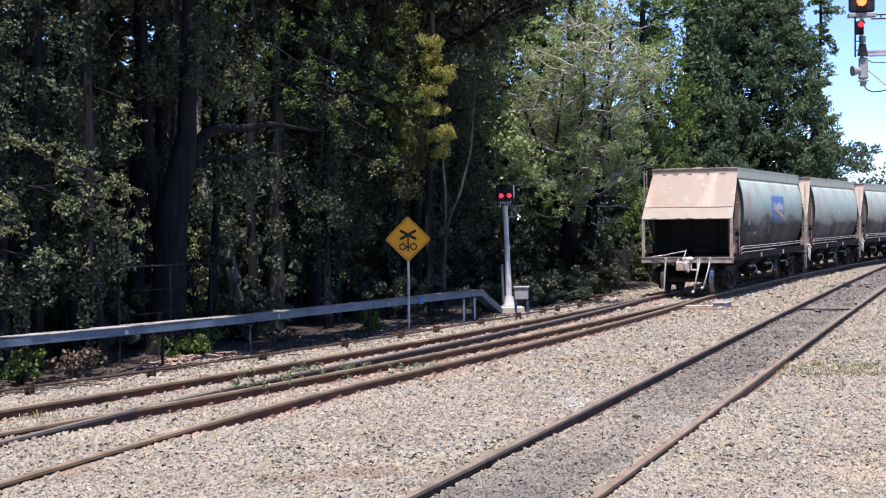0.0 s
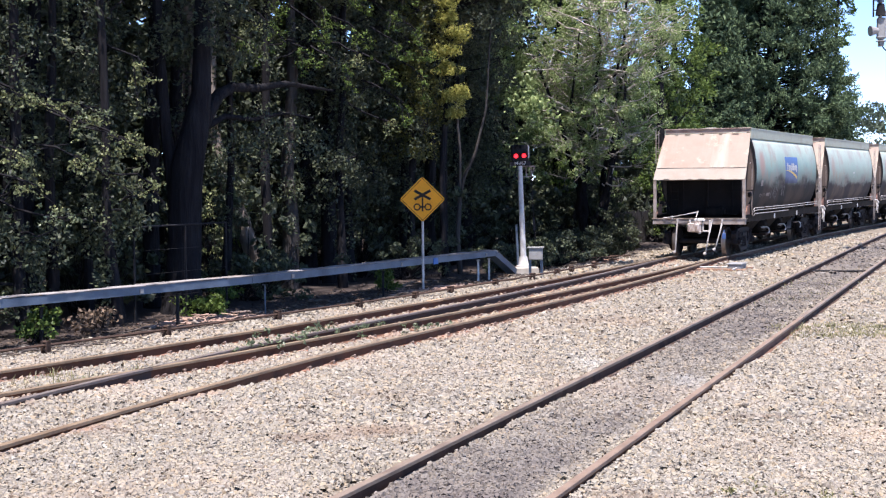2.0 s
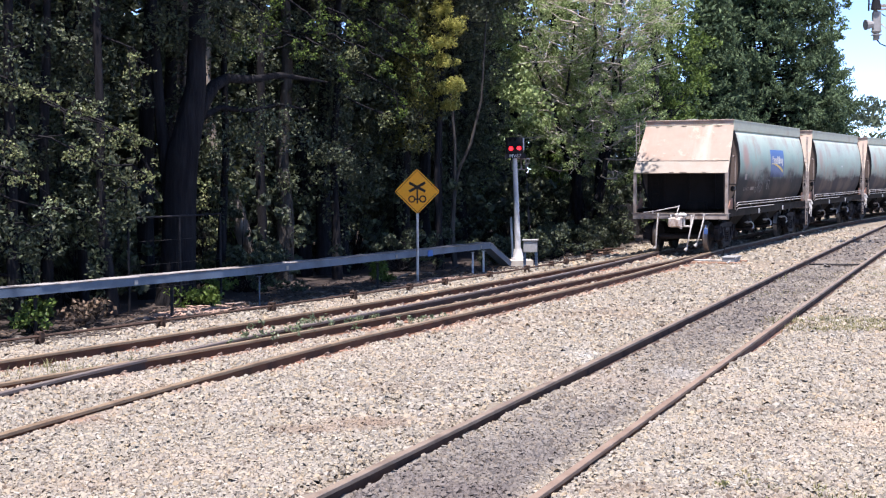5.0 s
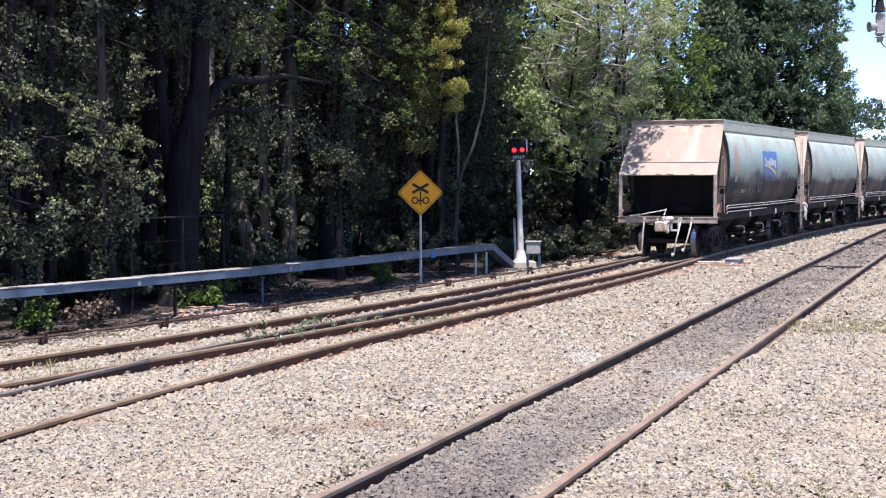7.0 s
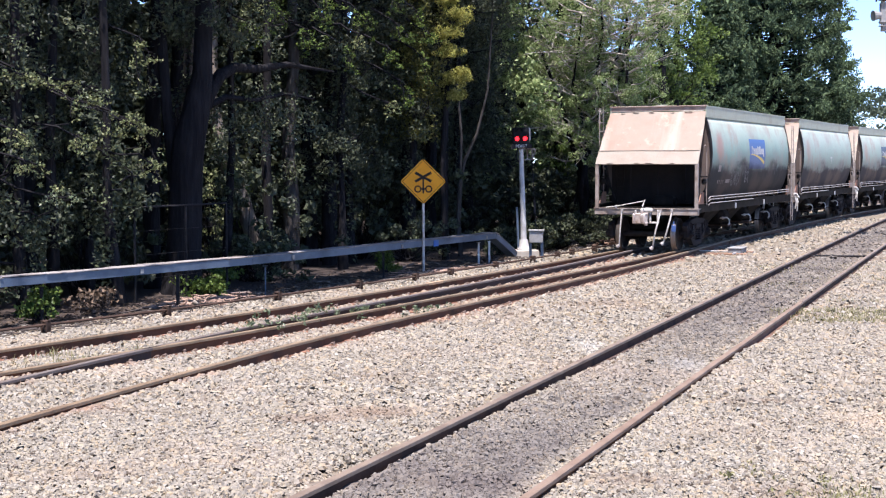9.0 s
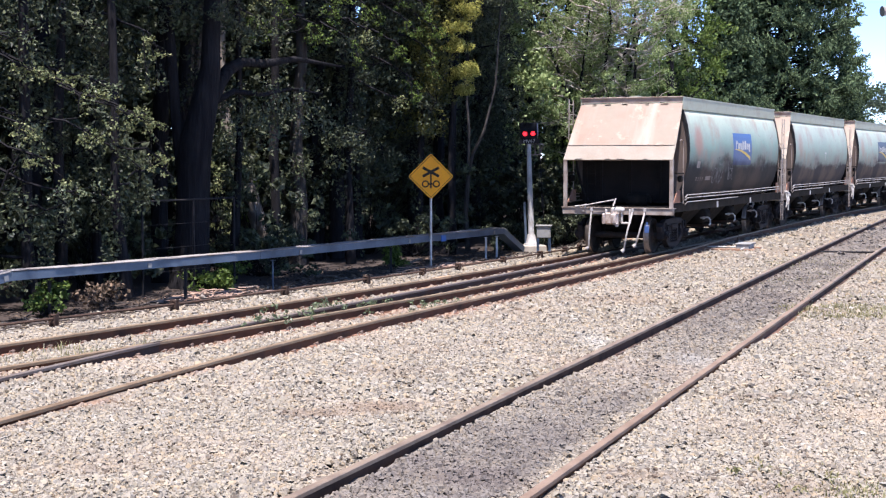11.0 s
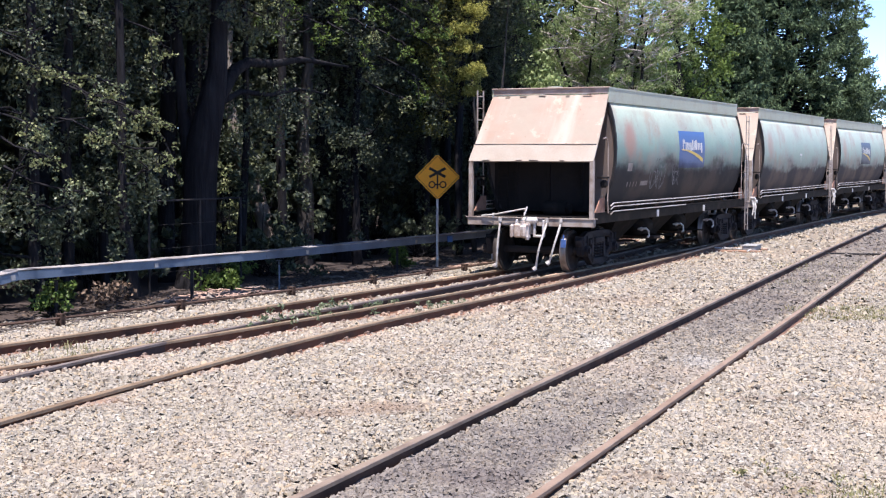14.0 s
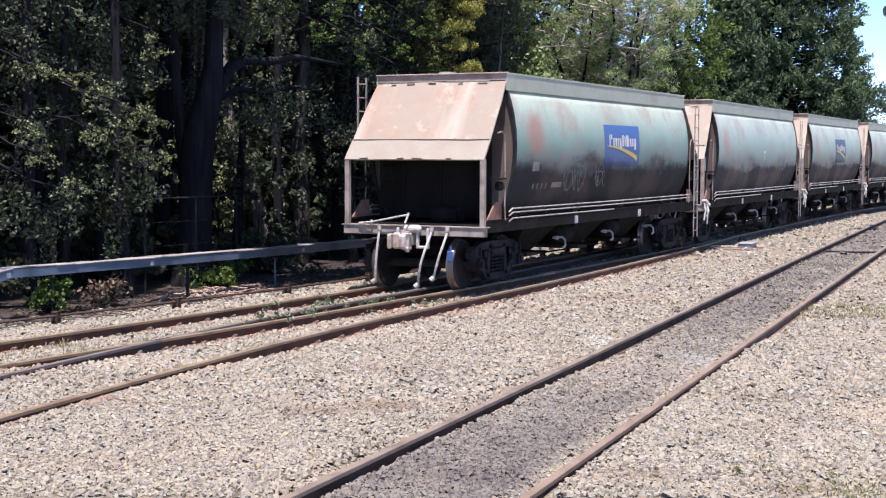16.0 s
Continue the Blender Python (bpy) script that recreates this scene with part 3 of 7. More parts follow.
def end_plate(x):
    """The hopper's flat end inside its rim."""
    bm = bmesh.new()
    prof = [(y * 0.985, z) for y, z in SIDE]
    bm.faces.new([bm.verts.new((x, y, z)) for y, z in prof + [(-y, z) for y, z in prof[::-1]]])
    return bm


def end_rim(x, s):
    bm = bmesh.new()
    pts = [(y, z) for y, z in SIDE] + [(-y, z) for y, z in SIDE[::-1]]
    outer = [[bm.verts.new((x + dx, y * k, z)) for y, z in pts] for dx, k in ((0, 1.006), (s * 0.07, 1.006), (s * 0.07, 0.97), (0, 0.97))]
    for a, b in zip(outer, outer[1:]):
        for i in range(len(pts) - 1):
            bm.faces.new((a[i], a[i + 1], b[i + 1], b[i]))
    bmesh.ops.recalc_face_normals(bm, faces=bm.faces)
    return bm


def slope_sheet(s):
    """The weather sheet over one end: two buckled plates with a lapped seam. s: 1 in front, -1 behind."""
    bm = bmesh.new()
    cx = -6.25
    rows = [(-0.02, 2.255, 1.375), (-0.14, 2.41, 1.372), (-0.285, 2.60, 1.365), (-0.293, 2.612, 1.362), (-0.5, 2.885, 1.35), (-0.78, 3.25, 1.33), (-1.085, 3.645, 1.30)]
    cols = 14
    top = []
    for x, z, w in rows:
        r = []
        for i in range(cols + 1):
            y = -w + 2 * w * i / cols
            dent = 0.014 * noise.noise((x * 2.5, y * 1.7, 3.0 + s)) + (0.008 if z < 2.605 else 0)
            r.append(bm.verts.new((cx + s * (x + 6.25) + s * dent, y, z + dent * 0.7)))
        top.append(r)
    faces = [bm.faces.new((a[i], a[i + 1], b[i + 1], b[i])) for a, b in zip(top, top[1:]) for i in range(cols)]
    bmesh.ops.recalc_face_normals(bm, faces=bm.faces)
    for q in faces:
        q.material_index = 1 if q.calc_center_median().z < 2.606 else 0
    bmesh.ops.solidify(bm, geom=faces, thickness=0.03)
    return bm


def wheel_mesh(out):
    """A wheel on its axle, turned profile; out: 1 towards +y."""
    bm = bmesh.new()
    prof = [(0.0, 0.10), (0.11, 0.10), (0.12, 0.06), (0.33, 0.045), (0.36, 0.075), (0.425, 0.075), (0.43, 0.0), (0.435, -0.02), (0.458, -0.032), (0.455, -0.055), (0.36, -0.06), (0.33, -0.01), (0.12, -0.03), (0.0, -0.05)]
    seg = 32
    rings = [[bm.verts.new((r * math.cos(2 * math.pi * k / seg), out * d, r * math.sin(2 * math.pi * k / seg))) for k in range(seg)] for r, d in prof[1:-1]]
    for j, (a, b) in enumerate(zip(rings, rings[1:])):
        for k in range(seg):
            f = bm.faces.new((a[k], a[(k + 1) % seg], b[(k + 1) % seg], b[k]))
            f.material_index = 1 if 4 <= j <= 7 else 0
    bm.faces.new(rings[0])
    bm.faces.new(rings[-1])
    bmesh.ops.recalc_face_normals(bm, faces=bm.faces)
    return bm


def side_frame(y):
    """A cast three-piece bogie's side frame: deep bars round two windows, a sloping belly, axle boxes and a brake-dusted bracket."""
    bm = bmesh.new()
    s = 1 if y > 0 else -1
    def bar(pts, t=0.11, d=0.13):
        for a, b in zip(pts, pts[1:]):
            v = Vector((b[0] - a[0], 0, b[1] - a[1]))
            m = Matrix.Rotation(-math.atan2(v.z, v.x), 4, "Y")
            box(bm, (v.length + 0.05, d, t), ((a[0] + b[0]) / 2, y, (a[1] + b[1]) / 2), m, 0.012)
    bar([(-1.02, 0.60), (-0.66, 0.74), (-0.25, 0.76), (0.25, 0.76), (0.66, 0.74), (1.02, 0.60)], 0.14)
    bar([(-0.92, 0.46), (-0.62, 0.36), (-0.38, 0.19), (0.38, 0.19), (0.62, 0.36), (0.92, 0.46)], 0.13)
    bar([(-0.38, 0.20), (-0.31, 0.74)], 0.12)
    bar([(0.38, 0.20), (0.31, 0.74)], 0.12)
    for x in (-0.84, 0.84):
        box(bm, (0.30, 0.17, 0.30), (x, y, 0.47), None, 0.04)
        rod(bm, (x, y, 0.44), (x, y + s * 0.16, 0.44), 0.105, 14)
        rod(bm, (x, y + s * 0.16, 0.44), (x, y + s * 0.19, 0.44), 0.06, 10)
        for dx in (-0.11, 0.11):
            box(bm, (0.04, 0.20, 0.20), (x + dx, y, 0.64), None, 0.008)
    for x in (-0.52, 0.52):
        box(bm, (0.10, 0.03, 0.10), (x, y + s * 0.075, 0.60), None, 0.01)
    return bm


def springs(y):
    bm = bmesh.new()
    for x in (-0.18, 0.0, 0.18):
        for k in range(5):
            rod(bm, (x, y, 0.29 + k * 0.06), (x, y, 0.32 + k * 0.06), 0.075, 10)
    box(bm, (0.56, 0.2, 0.12), (0, y, 0.63), None, 0.02)
    return bm


def bogie(wagon, x):
    bm = bmesh.new()
    box(bm, (0.42, 1.9, 0.2), (0, 0, 0.62), None, 0.03)
    rod(bm, (0, 0, 0.7), (0, 0, 0.95), 0.25, 16)
    for y in (-0.55, 0.55):
        box(bm, (1.5, 0.06, 0.08), (0, y, 0.30))
        for dx in (-0.38, 0.38):
            box(bm, (0.09, 0.3, 0.34), (dx, y * 1.3, 0.42), None, 0.02)
    b = part("bogie", bm, M_BLACK, wagon, "grimy cast steel bogie")
    b.location = (x, 0, 0)
    for y in (-1.0, 1.0):
        part("side_frame", side_frame(y), M_BOGIE, b, "cast side frame grey with brake dust")
        part("spring", springs(y), M_BOGIE, b)
    made = []
    for dx in (-0.84, 0.84):
        bm = bmesh.new()
        rod(bm, (0, -1.05, 0), (0, 1.05, 0), 0.075, 14)
        ax = part("wheelset", bm, M_WHEEL, wagon)
        place = Vector((x + dx, 0, 0.43))
        ax.location = place
        for s in (1, -1):
            w = part("wheel", wheel_mesh(s), [M_WHEEL, M_TREAD], ax, "", True)
            w.location = (0, s * 0.73, 0)
        made.append((ax, place, 0.43))
    return made


def coupler(wagon, x, s):
    """The automatic coupler with its knuckle and shank, beneath the headstock."""
    bm = bmesh.new()
    f = lambda d: x + s * d
    box(bm, (0.5, 0.16, 0.18), (f(0.12), 0, 0.86), None, 0.02)
    box(bm, (0.12, 0.34, 0.28), (f(0.36), 0.0, 0.86), None, 0.03)
    box(bm, (0.24, 0.07, 0.26), (f(0.50), -0.16 * s, 0.86), Matrix.Rotation(0.3, 4, "Z"), 0.025)
    box(bm, (0.10, 0.14, 0.24), (f(0.55), 0.10 * s, 0.86), Matrix.Rotation(-0.3, 4, "Z"), 0.03)
    rod(bm, (f(0.48), 0.16 * s, 0.68), (f(0.48), 0.16 * s, 1.03), 0.04, 10)
    for z in (0.74, 0.98):
        box(bm, (0.16, 0.12, 0.05), (f(0.46), 0.14 * s, z), None, 0.012)
    rod(bm, (f(0.38), 0.02, 0.98), (f(0.38), 0.02, 1.05), 0.05, 10)
    c = part("coupler", bm, M_COUPLER, wagon, "rusty pale coupler")
    bm = bmesh.new()
    box(bm, (0.16, 0.34, 0.13), (f(0.10), 0.06 * s, 1.06), None, 0.05)
    for y in (0.16, 0.36):
        box(bm, (0.07, 0.045, 0.34), (f(0.09), y * s, 0.90), None, 0.012)
    box(bm, (0.07, 0.24, 0.05), (f(0.09), 0.26 * s, 0.74), None, 0.012)
    box(bm, (0.07, 0.05, 0.30), (f(0.07), -0.24 * s, 0.92), None, 0.012)
    part("coupler_carrier", bm, M_PIPE, wagon, "pale painted coupler carrier")
    for y0, y1, z1, out in ((-0.62, -0.66, 0.14, 0.10), (0.42, 0.30, 0.12, 0.34), (0.72, 0.56, 0.24, 0.24)):
        bm = bmesh.new()
        pts = []
        for k in range(9):
            u = k / 8
            pts.append((f(0.06 + out * math.sin(u * 2.2)), s * (y0 + (y1 - y0) * u * u), 1.02 + (z1 - 1.02) * u))
        pipe(bm, pts, 0.022, 7)
        rod(bm, pts[-1], Vector(pts[-1]) + Vector((s * 0.03, -s * 0.05, -0.05)), 0.045, 8)
        rod(bm, pts[0], Vector(pts[0]) + Vector((0, 0, 0.08)), 0.04, 8)
        part("air_hose", bm, M_HOSE, wagon, "pale hanging air hose")
    bm = bmesh.new()
    pipe(bm, [(f(0.03), -s * 1.05, 1.13), (f(0.08), -s * 0.75, 1.16), (f(0.10), -s * 0.02, 1.30), (f(0.2), s * 0.04, 1.33), (f(0.26), s * 0.0, 1.16)], 0.018)
    rod(bm, (f(0.05), -s * 0.78, 1.09), (f(0.05), -s * 0.78, 1.19), 0.02, 6)
    part("uncoupling_lever", bm, M_PIPE, wagon)


def ladder(a, b, width, rungs, along):
    """Two stiles from a to b, with rungs between; along: the way across it."""
    bm = bmesh.new()
    a, b, w = Vector(a), Vector(b), Vector(along).normalized() * width / 2
    for k in (-1, 1):
        v = b - a
        box(bm, (0.05, 0.014, v.length), (a + b) / 2 + w * k, None, 0.0)
    for i in range(rungs):
        p = a.lerp(b, (i + 0.5) / rungs)
        rod(bm, p - w, p + w, 0.011, 6)
    return bm


def patch_on_flank(x0, x1, z0, z1, lift, rows=8, cols=2, shape=None):
    """A painted patch that follows the near flank; shape(u) may give its lower and upper edge."""
    bm = bmesh.new()
    grid = []
    for j in range(rows + 1):
        r = []
        for i in range(cols + 1):
            u = i / cols
            lo, hi = shape(u) if shape else (0.0, 1.0)
            z = z0 + (z1 - z0) * (lo + (hi - lo) * j / rows)
            r.append(bm.verts.new((x0 + (x1 - x0) * u, flank(z) + lift, z)))
        grid.append(r)
    for a, b in zip(grid, grid[1:]):
        for i in range(cols):
            bm.faces.new((a[i], a[i + 1], b[i + 1], b[i]))
    bmesh.ops.recalc_face_normals(bm, faces=bm.faces)
    bm.faces.ensure_lookup_table()
    if bm.faces[0].normal.y < 0:
        bmesh.ops.reverse_faces(bm, faces=bm.faces)
    return bm


def logo(wagon, faded=False):
    """The operator's blue panel: pale bars for its lettering and a yellow curved stripe."""
    p = part("panel", patch_on_flank(-5.6, -7.77, 2.10, 2.97, 0.004), M_BLUE if not faded else M_BLUEFADE, wagon, "blue painted panel" if not faded else "faded blue panel")
    for a, w, lo, hi in ((0.09, 0.03, 0, 1), (0.135, 0.035, 0.6, 1), (0.19, 0.045, 0, 0.72), (0.255, 0.05, 0, 0.72), (0.325, 0.025, 0, 0.72), (0.37, 0.055, -0.25, 0.72), (0.445, 0.05, 0, 1), (0.515, 0.03, 0, 0.9), (0.565, 0.07, 0, 1), (0.66, 0.055, 0, 0.72), (0.735, 0.04, 0, 0.72), (0.795, 0.055, -0.28, 0.72)):
        x = -5.6 - 2.17 * a - 0.08
        part("lettering_bar", patch_on_flank(x, x - 2.17 * w, 2.53 + 0.24 * lo, 2.53 + 0.24 * hi, 0.008, 3, 1), M_WHITE, p, "white bar")
    part("stripe", patch_on_flank(-5.75, -7.6, 2.2, 2.54, 0.008, 2, 10, lambda u: (0.93 - 0.85 * u ** 1.8, 1.0 - 0.62 * u ** 2.2)), M_SWOOSH, p, "yellow curved stripe")


def build_wagon():
    w = empty("hopper_wagon")
    part("hopper", hopper_shell(), M_TANK, w, "rounded green steel hopper, coloured paler above as if lit, sooty below", True)
    for x, s in ((BODY_F, 1), (BODY_R, -1)):
        part("end_plate", end_plate(x), M_ENDBROWN, w, "sooty brown hopper end")
        # dark plate added across the bay to hold its shade
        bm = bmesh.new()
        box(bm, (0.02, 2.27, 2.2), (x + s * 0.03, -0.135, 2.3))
        bulk = part("bay_shade_plate", bm, M_BAYSHADE, w, "near-black plate added for the end bay's shade")
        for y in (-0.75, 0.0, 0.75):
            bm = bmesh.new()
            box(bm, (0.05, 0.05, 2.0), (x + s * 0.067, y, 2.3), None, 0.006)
            part("rib", bm, M_BAYSHADE, bulk)
        part("end_rim", end_rim(x - s * 0.02, s), M_DARK, w)
    bm = bmesh.new()
    for y in (-1.3, 1.3):
        box(bm, (10.36, 0.035, 0.29), (-6.25, y, 3.625))
        box(bm, (10.36, 0.09, 0.03), (-6.25, y * 0.985, 3.775))
    part("roof_fascia", bm, M_FASCIA, w, "weathered grey-green roof edge")
    for x in (-1.085, -11.415):
        bm = bmesh.new()
        box(bm, (0.03, 2.56, 0.11), (x, 0, 3.715))
        box(bm, (0.09, 2.64, 0.025), (x, 0, 3.785), None, 0.006)
        part("end_fascia", bm, M_ENDFASCIA, w, "rusty brown roof edge over the end sheet")
    for x in (-2.2, -4.9, -7.6, -10.3):
        bm = bmesh.new()
        box(bm, (0.7, 0.6, 0.12), (x, 0, 3.73), None, 0.03)
        part("roof_hatch", bm, M_FASCIA, w)
    bm = bmesh.new()
    rod(bm, (-1.25, 0.05, 3.70), (-1.25, 0.05, 3.83), 0.16, 12)
    part("roof_vent", bm, M_FASCIA, w)
    for s in (1, -1):
        sheet = part("end_sheet", slope_sheet(s), [M_SHEET, M_SHEETLOW], w, "sun-bleached pinkish sloping end sheet")
        jag = random.Random(6 + s)
        bm = bmesh.new()
        box(bm, (0.03, 2.70, 0.005), (-6.25 + s * (-0.288 + 6.25 + 0.012), 0, 2.612))
        part("seam", bm, M_FRAME, sheet)
        for x, z, wide, k in ((-1.055, 3.617, 1.1, 5), (-0.03, 2.268, 1.15, 4)):
            for i in range(k):                                  # dark gaps where the lapped plates have buckled
                y = -wide + 2 * wide * (i + jag.uniform(0.1, 0.9)) / k
                bm = bmesh.new()
                box(bm, (0.03, jag.uniform(0.08, 0.22), 0.006), (-6.25 + s * (x + 6.25 + 0.012), y, z + 0.012), Matrix.Rotation(jag.uniform(-0.08, 0.08), 4, "X"), 0.002)
                part("seam_gap", bm, M_RODDING, sheet)
    for x, s in ((0.0, 1), (-12.5, -1)):
        bm = bmesh.new()
        box(bm, (0.14, 2.78, 0.155), (x - s * 0.07, 0, 1.015), None, 0.008)
        box(bm, (0.20, 2.84, 0.016), (x - s * 0.08, 0, 1.101))
        part("headstock", bm, M_FRAME, w, "pale worn steel headstock")
        for y in (-1.335, 1.335):
            bm = bmesh.new()
            box(bm, (0.09, 0.085, 1.17), (x - s * 0.06, y, 1.69), None, 0.006)
            part("corner_post", bm, M_FRAME, w)
            bm = bmesh.new()
            q = [(x - s * 0.10, 1.12), (x - s * 0.55, 1.52), (x - s * 0.80, 1.52), (x - s * 0.80, 1.12)]
            prism(bm, q, Matrix(((1, 0, 0, 0), (0, 0, 1, y - 0.012), (0, 1, 0, 0), (0, 0, 0, 1))), Matrix(((1, 0, 0, 0), (0, 0, 1, y + 0.012), (0, 1, 0, 0), (0, 0, 0, 1))))
            bmesh.ops.recalc_face_normals(bm, faces=bm.faces)
            part("gusset", bm, M_PLATE, w, "rusty red gusset plate")
            bm = bmesh.new()
            o = 0.07 if y > 0 else -0.07
            pipe(bm, [(x - s * 0.50, y + o, 2.72), (x - s * 0.66, y + o, 2.74), (x - s * 0.76, y + o, 2.70), (x - s * 0.80, y + o, 2.58), (x - s * 0.82, y + o, 1.75), (x - s * 0.80, y + o, 1.45), (x - s * 0.84, y + o, 1.2)], 0.015)
            part("handrail", bm, M_RAILING, w)
            bm = bmesh.new()
            box(bm, (0.46, 0.10, 0.035), (x - s * 0.58, y + o * 0.7, 1.93), None, 0.006)
            box(bm, (0.26, 0.09, 0.16), (x - s * 0.64, y + o * 0.6, 1.80), None, 0.04)
            part("step_bracket", bm, M_BLACK, w, "black step bracket")
        coupler(w, x, s)
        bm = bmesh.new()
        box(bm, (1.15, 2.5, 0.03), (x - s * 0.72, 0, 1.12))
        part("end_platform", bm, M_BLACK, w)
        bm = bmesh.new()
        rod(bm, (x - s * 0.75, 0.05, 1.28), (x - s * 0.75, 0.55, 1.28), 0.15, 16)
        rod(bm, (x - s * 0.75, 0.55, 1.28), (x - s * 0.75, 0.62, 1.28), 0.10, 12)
        # toned near black to match the shade painted into the bay
        part("brake_cylinder", bm, M_BLACK, w, "near-black brake cylinder, toned for the shaded end bay")
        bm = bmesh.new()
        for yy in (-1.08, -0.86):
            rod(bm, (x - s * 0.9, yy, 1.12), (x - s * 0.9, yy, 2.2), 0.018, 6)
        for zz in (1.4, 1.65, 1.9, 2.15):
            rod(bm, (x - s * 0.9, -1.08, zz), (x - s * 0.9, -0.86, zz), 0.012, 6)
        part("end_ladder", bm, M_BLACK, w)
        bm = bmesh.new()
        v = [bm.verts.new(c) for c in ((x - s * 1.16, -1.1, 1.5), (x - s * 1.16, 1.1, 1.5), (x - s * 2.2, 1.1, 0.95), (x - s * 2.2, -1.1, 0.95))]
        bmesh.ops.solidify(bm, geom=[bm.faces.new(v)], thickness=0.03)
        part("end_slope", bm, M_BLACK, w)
    for y in (-1, 1):
        bm = bmesh.new()
        box(bm, (12.2, 0.05, 0.20), (-6.25, y * 1.34, 1.10))
        box(bm, (12.2, 0.14, 0.02), (-6.25, y * 1.30, 1.21))
        part("side_sill", bm, M_BLACK, w)
        for z, x0, x1 in ((1.40, -0.95, -11.6), (1.33, -0.95, -11.6), (1.23, -0.95, -5.0)):
            bm = bmesh.new()
            pipe(bm, [(x0, y * 1.42, z - 0.06), (x0 - 0.12, y * 1.44, z), (-6.25, y * 1.44, z - 0.01), (x1, y * 1.44, z)], 0.0145)
            part("side_pipe", bm, M_SIDEPIPE, w, "pale side pipe")
        for x in np.linspace(-1.4, -11.1, 8):
            bm = bmesh.new()
            box(bm, (0.04, 0.07, 0.16), (x, y * 1.395, 1.33))
            part("pipe_bracket", bm, M_BLACK, w)
        for x in (-4.3, -8.1):
            bm = bmesh.new()
            box(bm, (0.16, 0.01, 0.15), (x, y * 1.372, 1.08))
            part("tag_plate", bm, M_WHITE, w)
    part("ladder", ladder((-12.02, 1.47, 0.35), (-12.02, 1.47, 3.5), 0.30, 10, (1, 0, 0)), M_FRAME, w, "worn steel side ladder")
    part("ladder", ladder((-0.80, -1.47, 2.75), (-0.80, -1.47, 3.75), 0.30, 4, (1, 0, 0)), M_FRAME, w)
    bm = bmesh.new()
    box(bm, (11.4, 0.36, 0.30), (-6.25, 0, 0.98))
    part("centre_sill", bm, M_BLACK, w)
    for x in (-3.55, -6.25, -8.95):
        bm = bmesh.new()
        top, low = [], []
        for dx, dy in ((-1, -1), (1, -1), (1, 1), (-1, 1)):
            top.append(bm.verts.new((x + dx * 1.15, dy * 1.15, 1.26)))
            low.append(bm.verts.new((x + dx * 0.38, dy * 0.55, 0.46)))
        for i in range(4):
            bm.faces.new((top[i], top[(i + 1) % 4], low[(i + 1) % 4], low[i]))
        bm.faces.new(low)
        bm.faces.new(top[::-1])
        bmesh.ops.recalc_face_normals(bm, faces=bm.faces)
        part("discharge_chute", bm, M_BLACK, w)
        bm = bmesh.new()
        box(bm, (0.55, 1.5, 0.07), (x, 0, 0.42), None, 0.01)
        part("chute_gate", bm, M_RODDING, w, "dark rusty discharge gate")
        bm = bmesh.new()
        pipe(bm, [(x - 0.45, 1.0, 0.72), (x - 0.45, 1.20, 0.74), (x - 0.45, 1.26, 0.68), (x - 0.44, 1.27, 0.58), (x - 0.38, 1.25, 0.54)], 0.022, 8)
        rod(bm, (x - 0.45, 1.06, 0.72), (x - 0.45, 1.11, 0.725), 0.038, 10)
        part("drain_pipe", bm, M_PIPE, w, "pale hooked drain pipe")
        bm = bmesh.new()
        rod(bm, (x + 0.3, 0.3, 0.5), (x + 0.3, 1.2, 0.5), 0.022, 8)
        part("gate_shaft", bm, M_BLACK, w)
    for x, y in ((-4.9, 0.75), (-7.6, 0.75)):
        bm = bmesh.new()
        rod(bm, (x - 0.4, y, 0.75), (x + 0.4, y, 0.75), 0.2, 14)
        part("air_reservoir", bm, M_BLACK, w, "", True)
    made = bogie(w, -1.25) + bogie(w, -11.25)
    return w, made


M_ENDBAR = worn("faint_chalk", (0.30, 0.29, 0.28), (0.10, 0.095, 0.09), 9.0, (0.35, 0.6), rough=0.8)
M_TAG = worn("bright_blue_paint", (0.06, 0.13, 0.34), (0.05, 0.09, 0.2), 6.0, rough=0.5)
TRAIN = "grain hopper wagons of one train"
lead, lead_axles = build_wagon()
tagged(lead, "pale green grain hopper wagon with sloping pinkish end sheet, sooty below", "hopper wagon", TRAIN)
wagons, axles = [lead], [lead_axles]
for i in range(1, 5):
    c = copy_thing(lead, Matrix())
    wagons.append(c)
    for k in c.children:
        if k.name.startswith("hopper"):
            k.data = k.data.copy()
            # following wagons take the paler version of the paint
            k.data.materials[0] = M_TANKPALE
    kids = [k for k in c.children if k.name.startswith("wheelset")]
    axles.append([(k, k.location.copy(), 0.43) for k in kids])
tagged(wagons[0], "pale green grain hopper wagon with blue panel and pinkish end sheet")
bm = bmesh.new()
box(bm, (0.03, 0.11, 0.17), (0.05, 0.77, 0.60), None, 0.008)
box(bm, (0.02, 0.03, 0.1), (0.03, 0.77, 0.73))
part("brake_tag", bm, M_TAG, wagons[0], "bright blue hanging tag")
logo(wagons[0])
logo(wagons[2], True)
for x, z, h, l in ((-2.1, 1.72, 0.10, 0.05), (-2.3, 1.72, 0.10, 0.05), (-2.5, 1.72, 0.10, 0.05), (-2.7, 1.72, 0.10, 0.05), (-3.0, 1.73, 0.10, 0.5)):
    part("lettering_bar", patch_on_flank(x, x - l, z, z + h, 0.004, 2, 1), M_RAILING, wagons[0], "faded grey bar")
part("data_panel", patch_on_flank(-1.95, -2.25, 2.05, 2.22, 0.004, 2, 1), M_FRAME, wagons[0], "small yellowish panel")


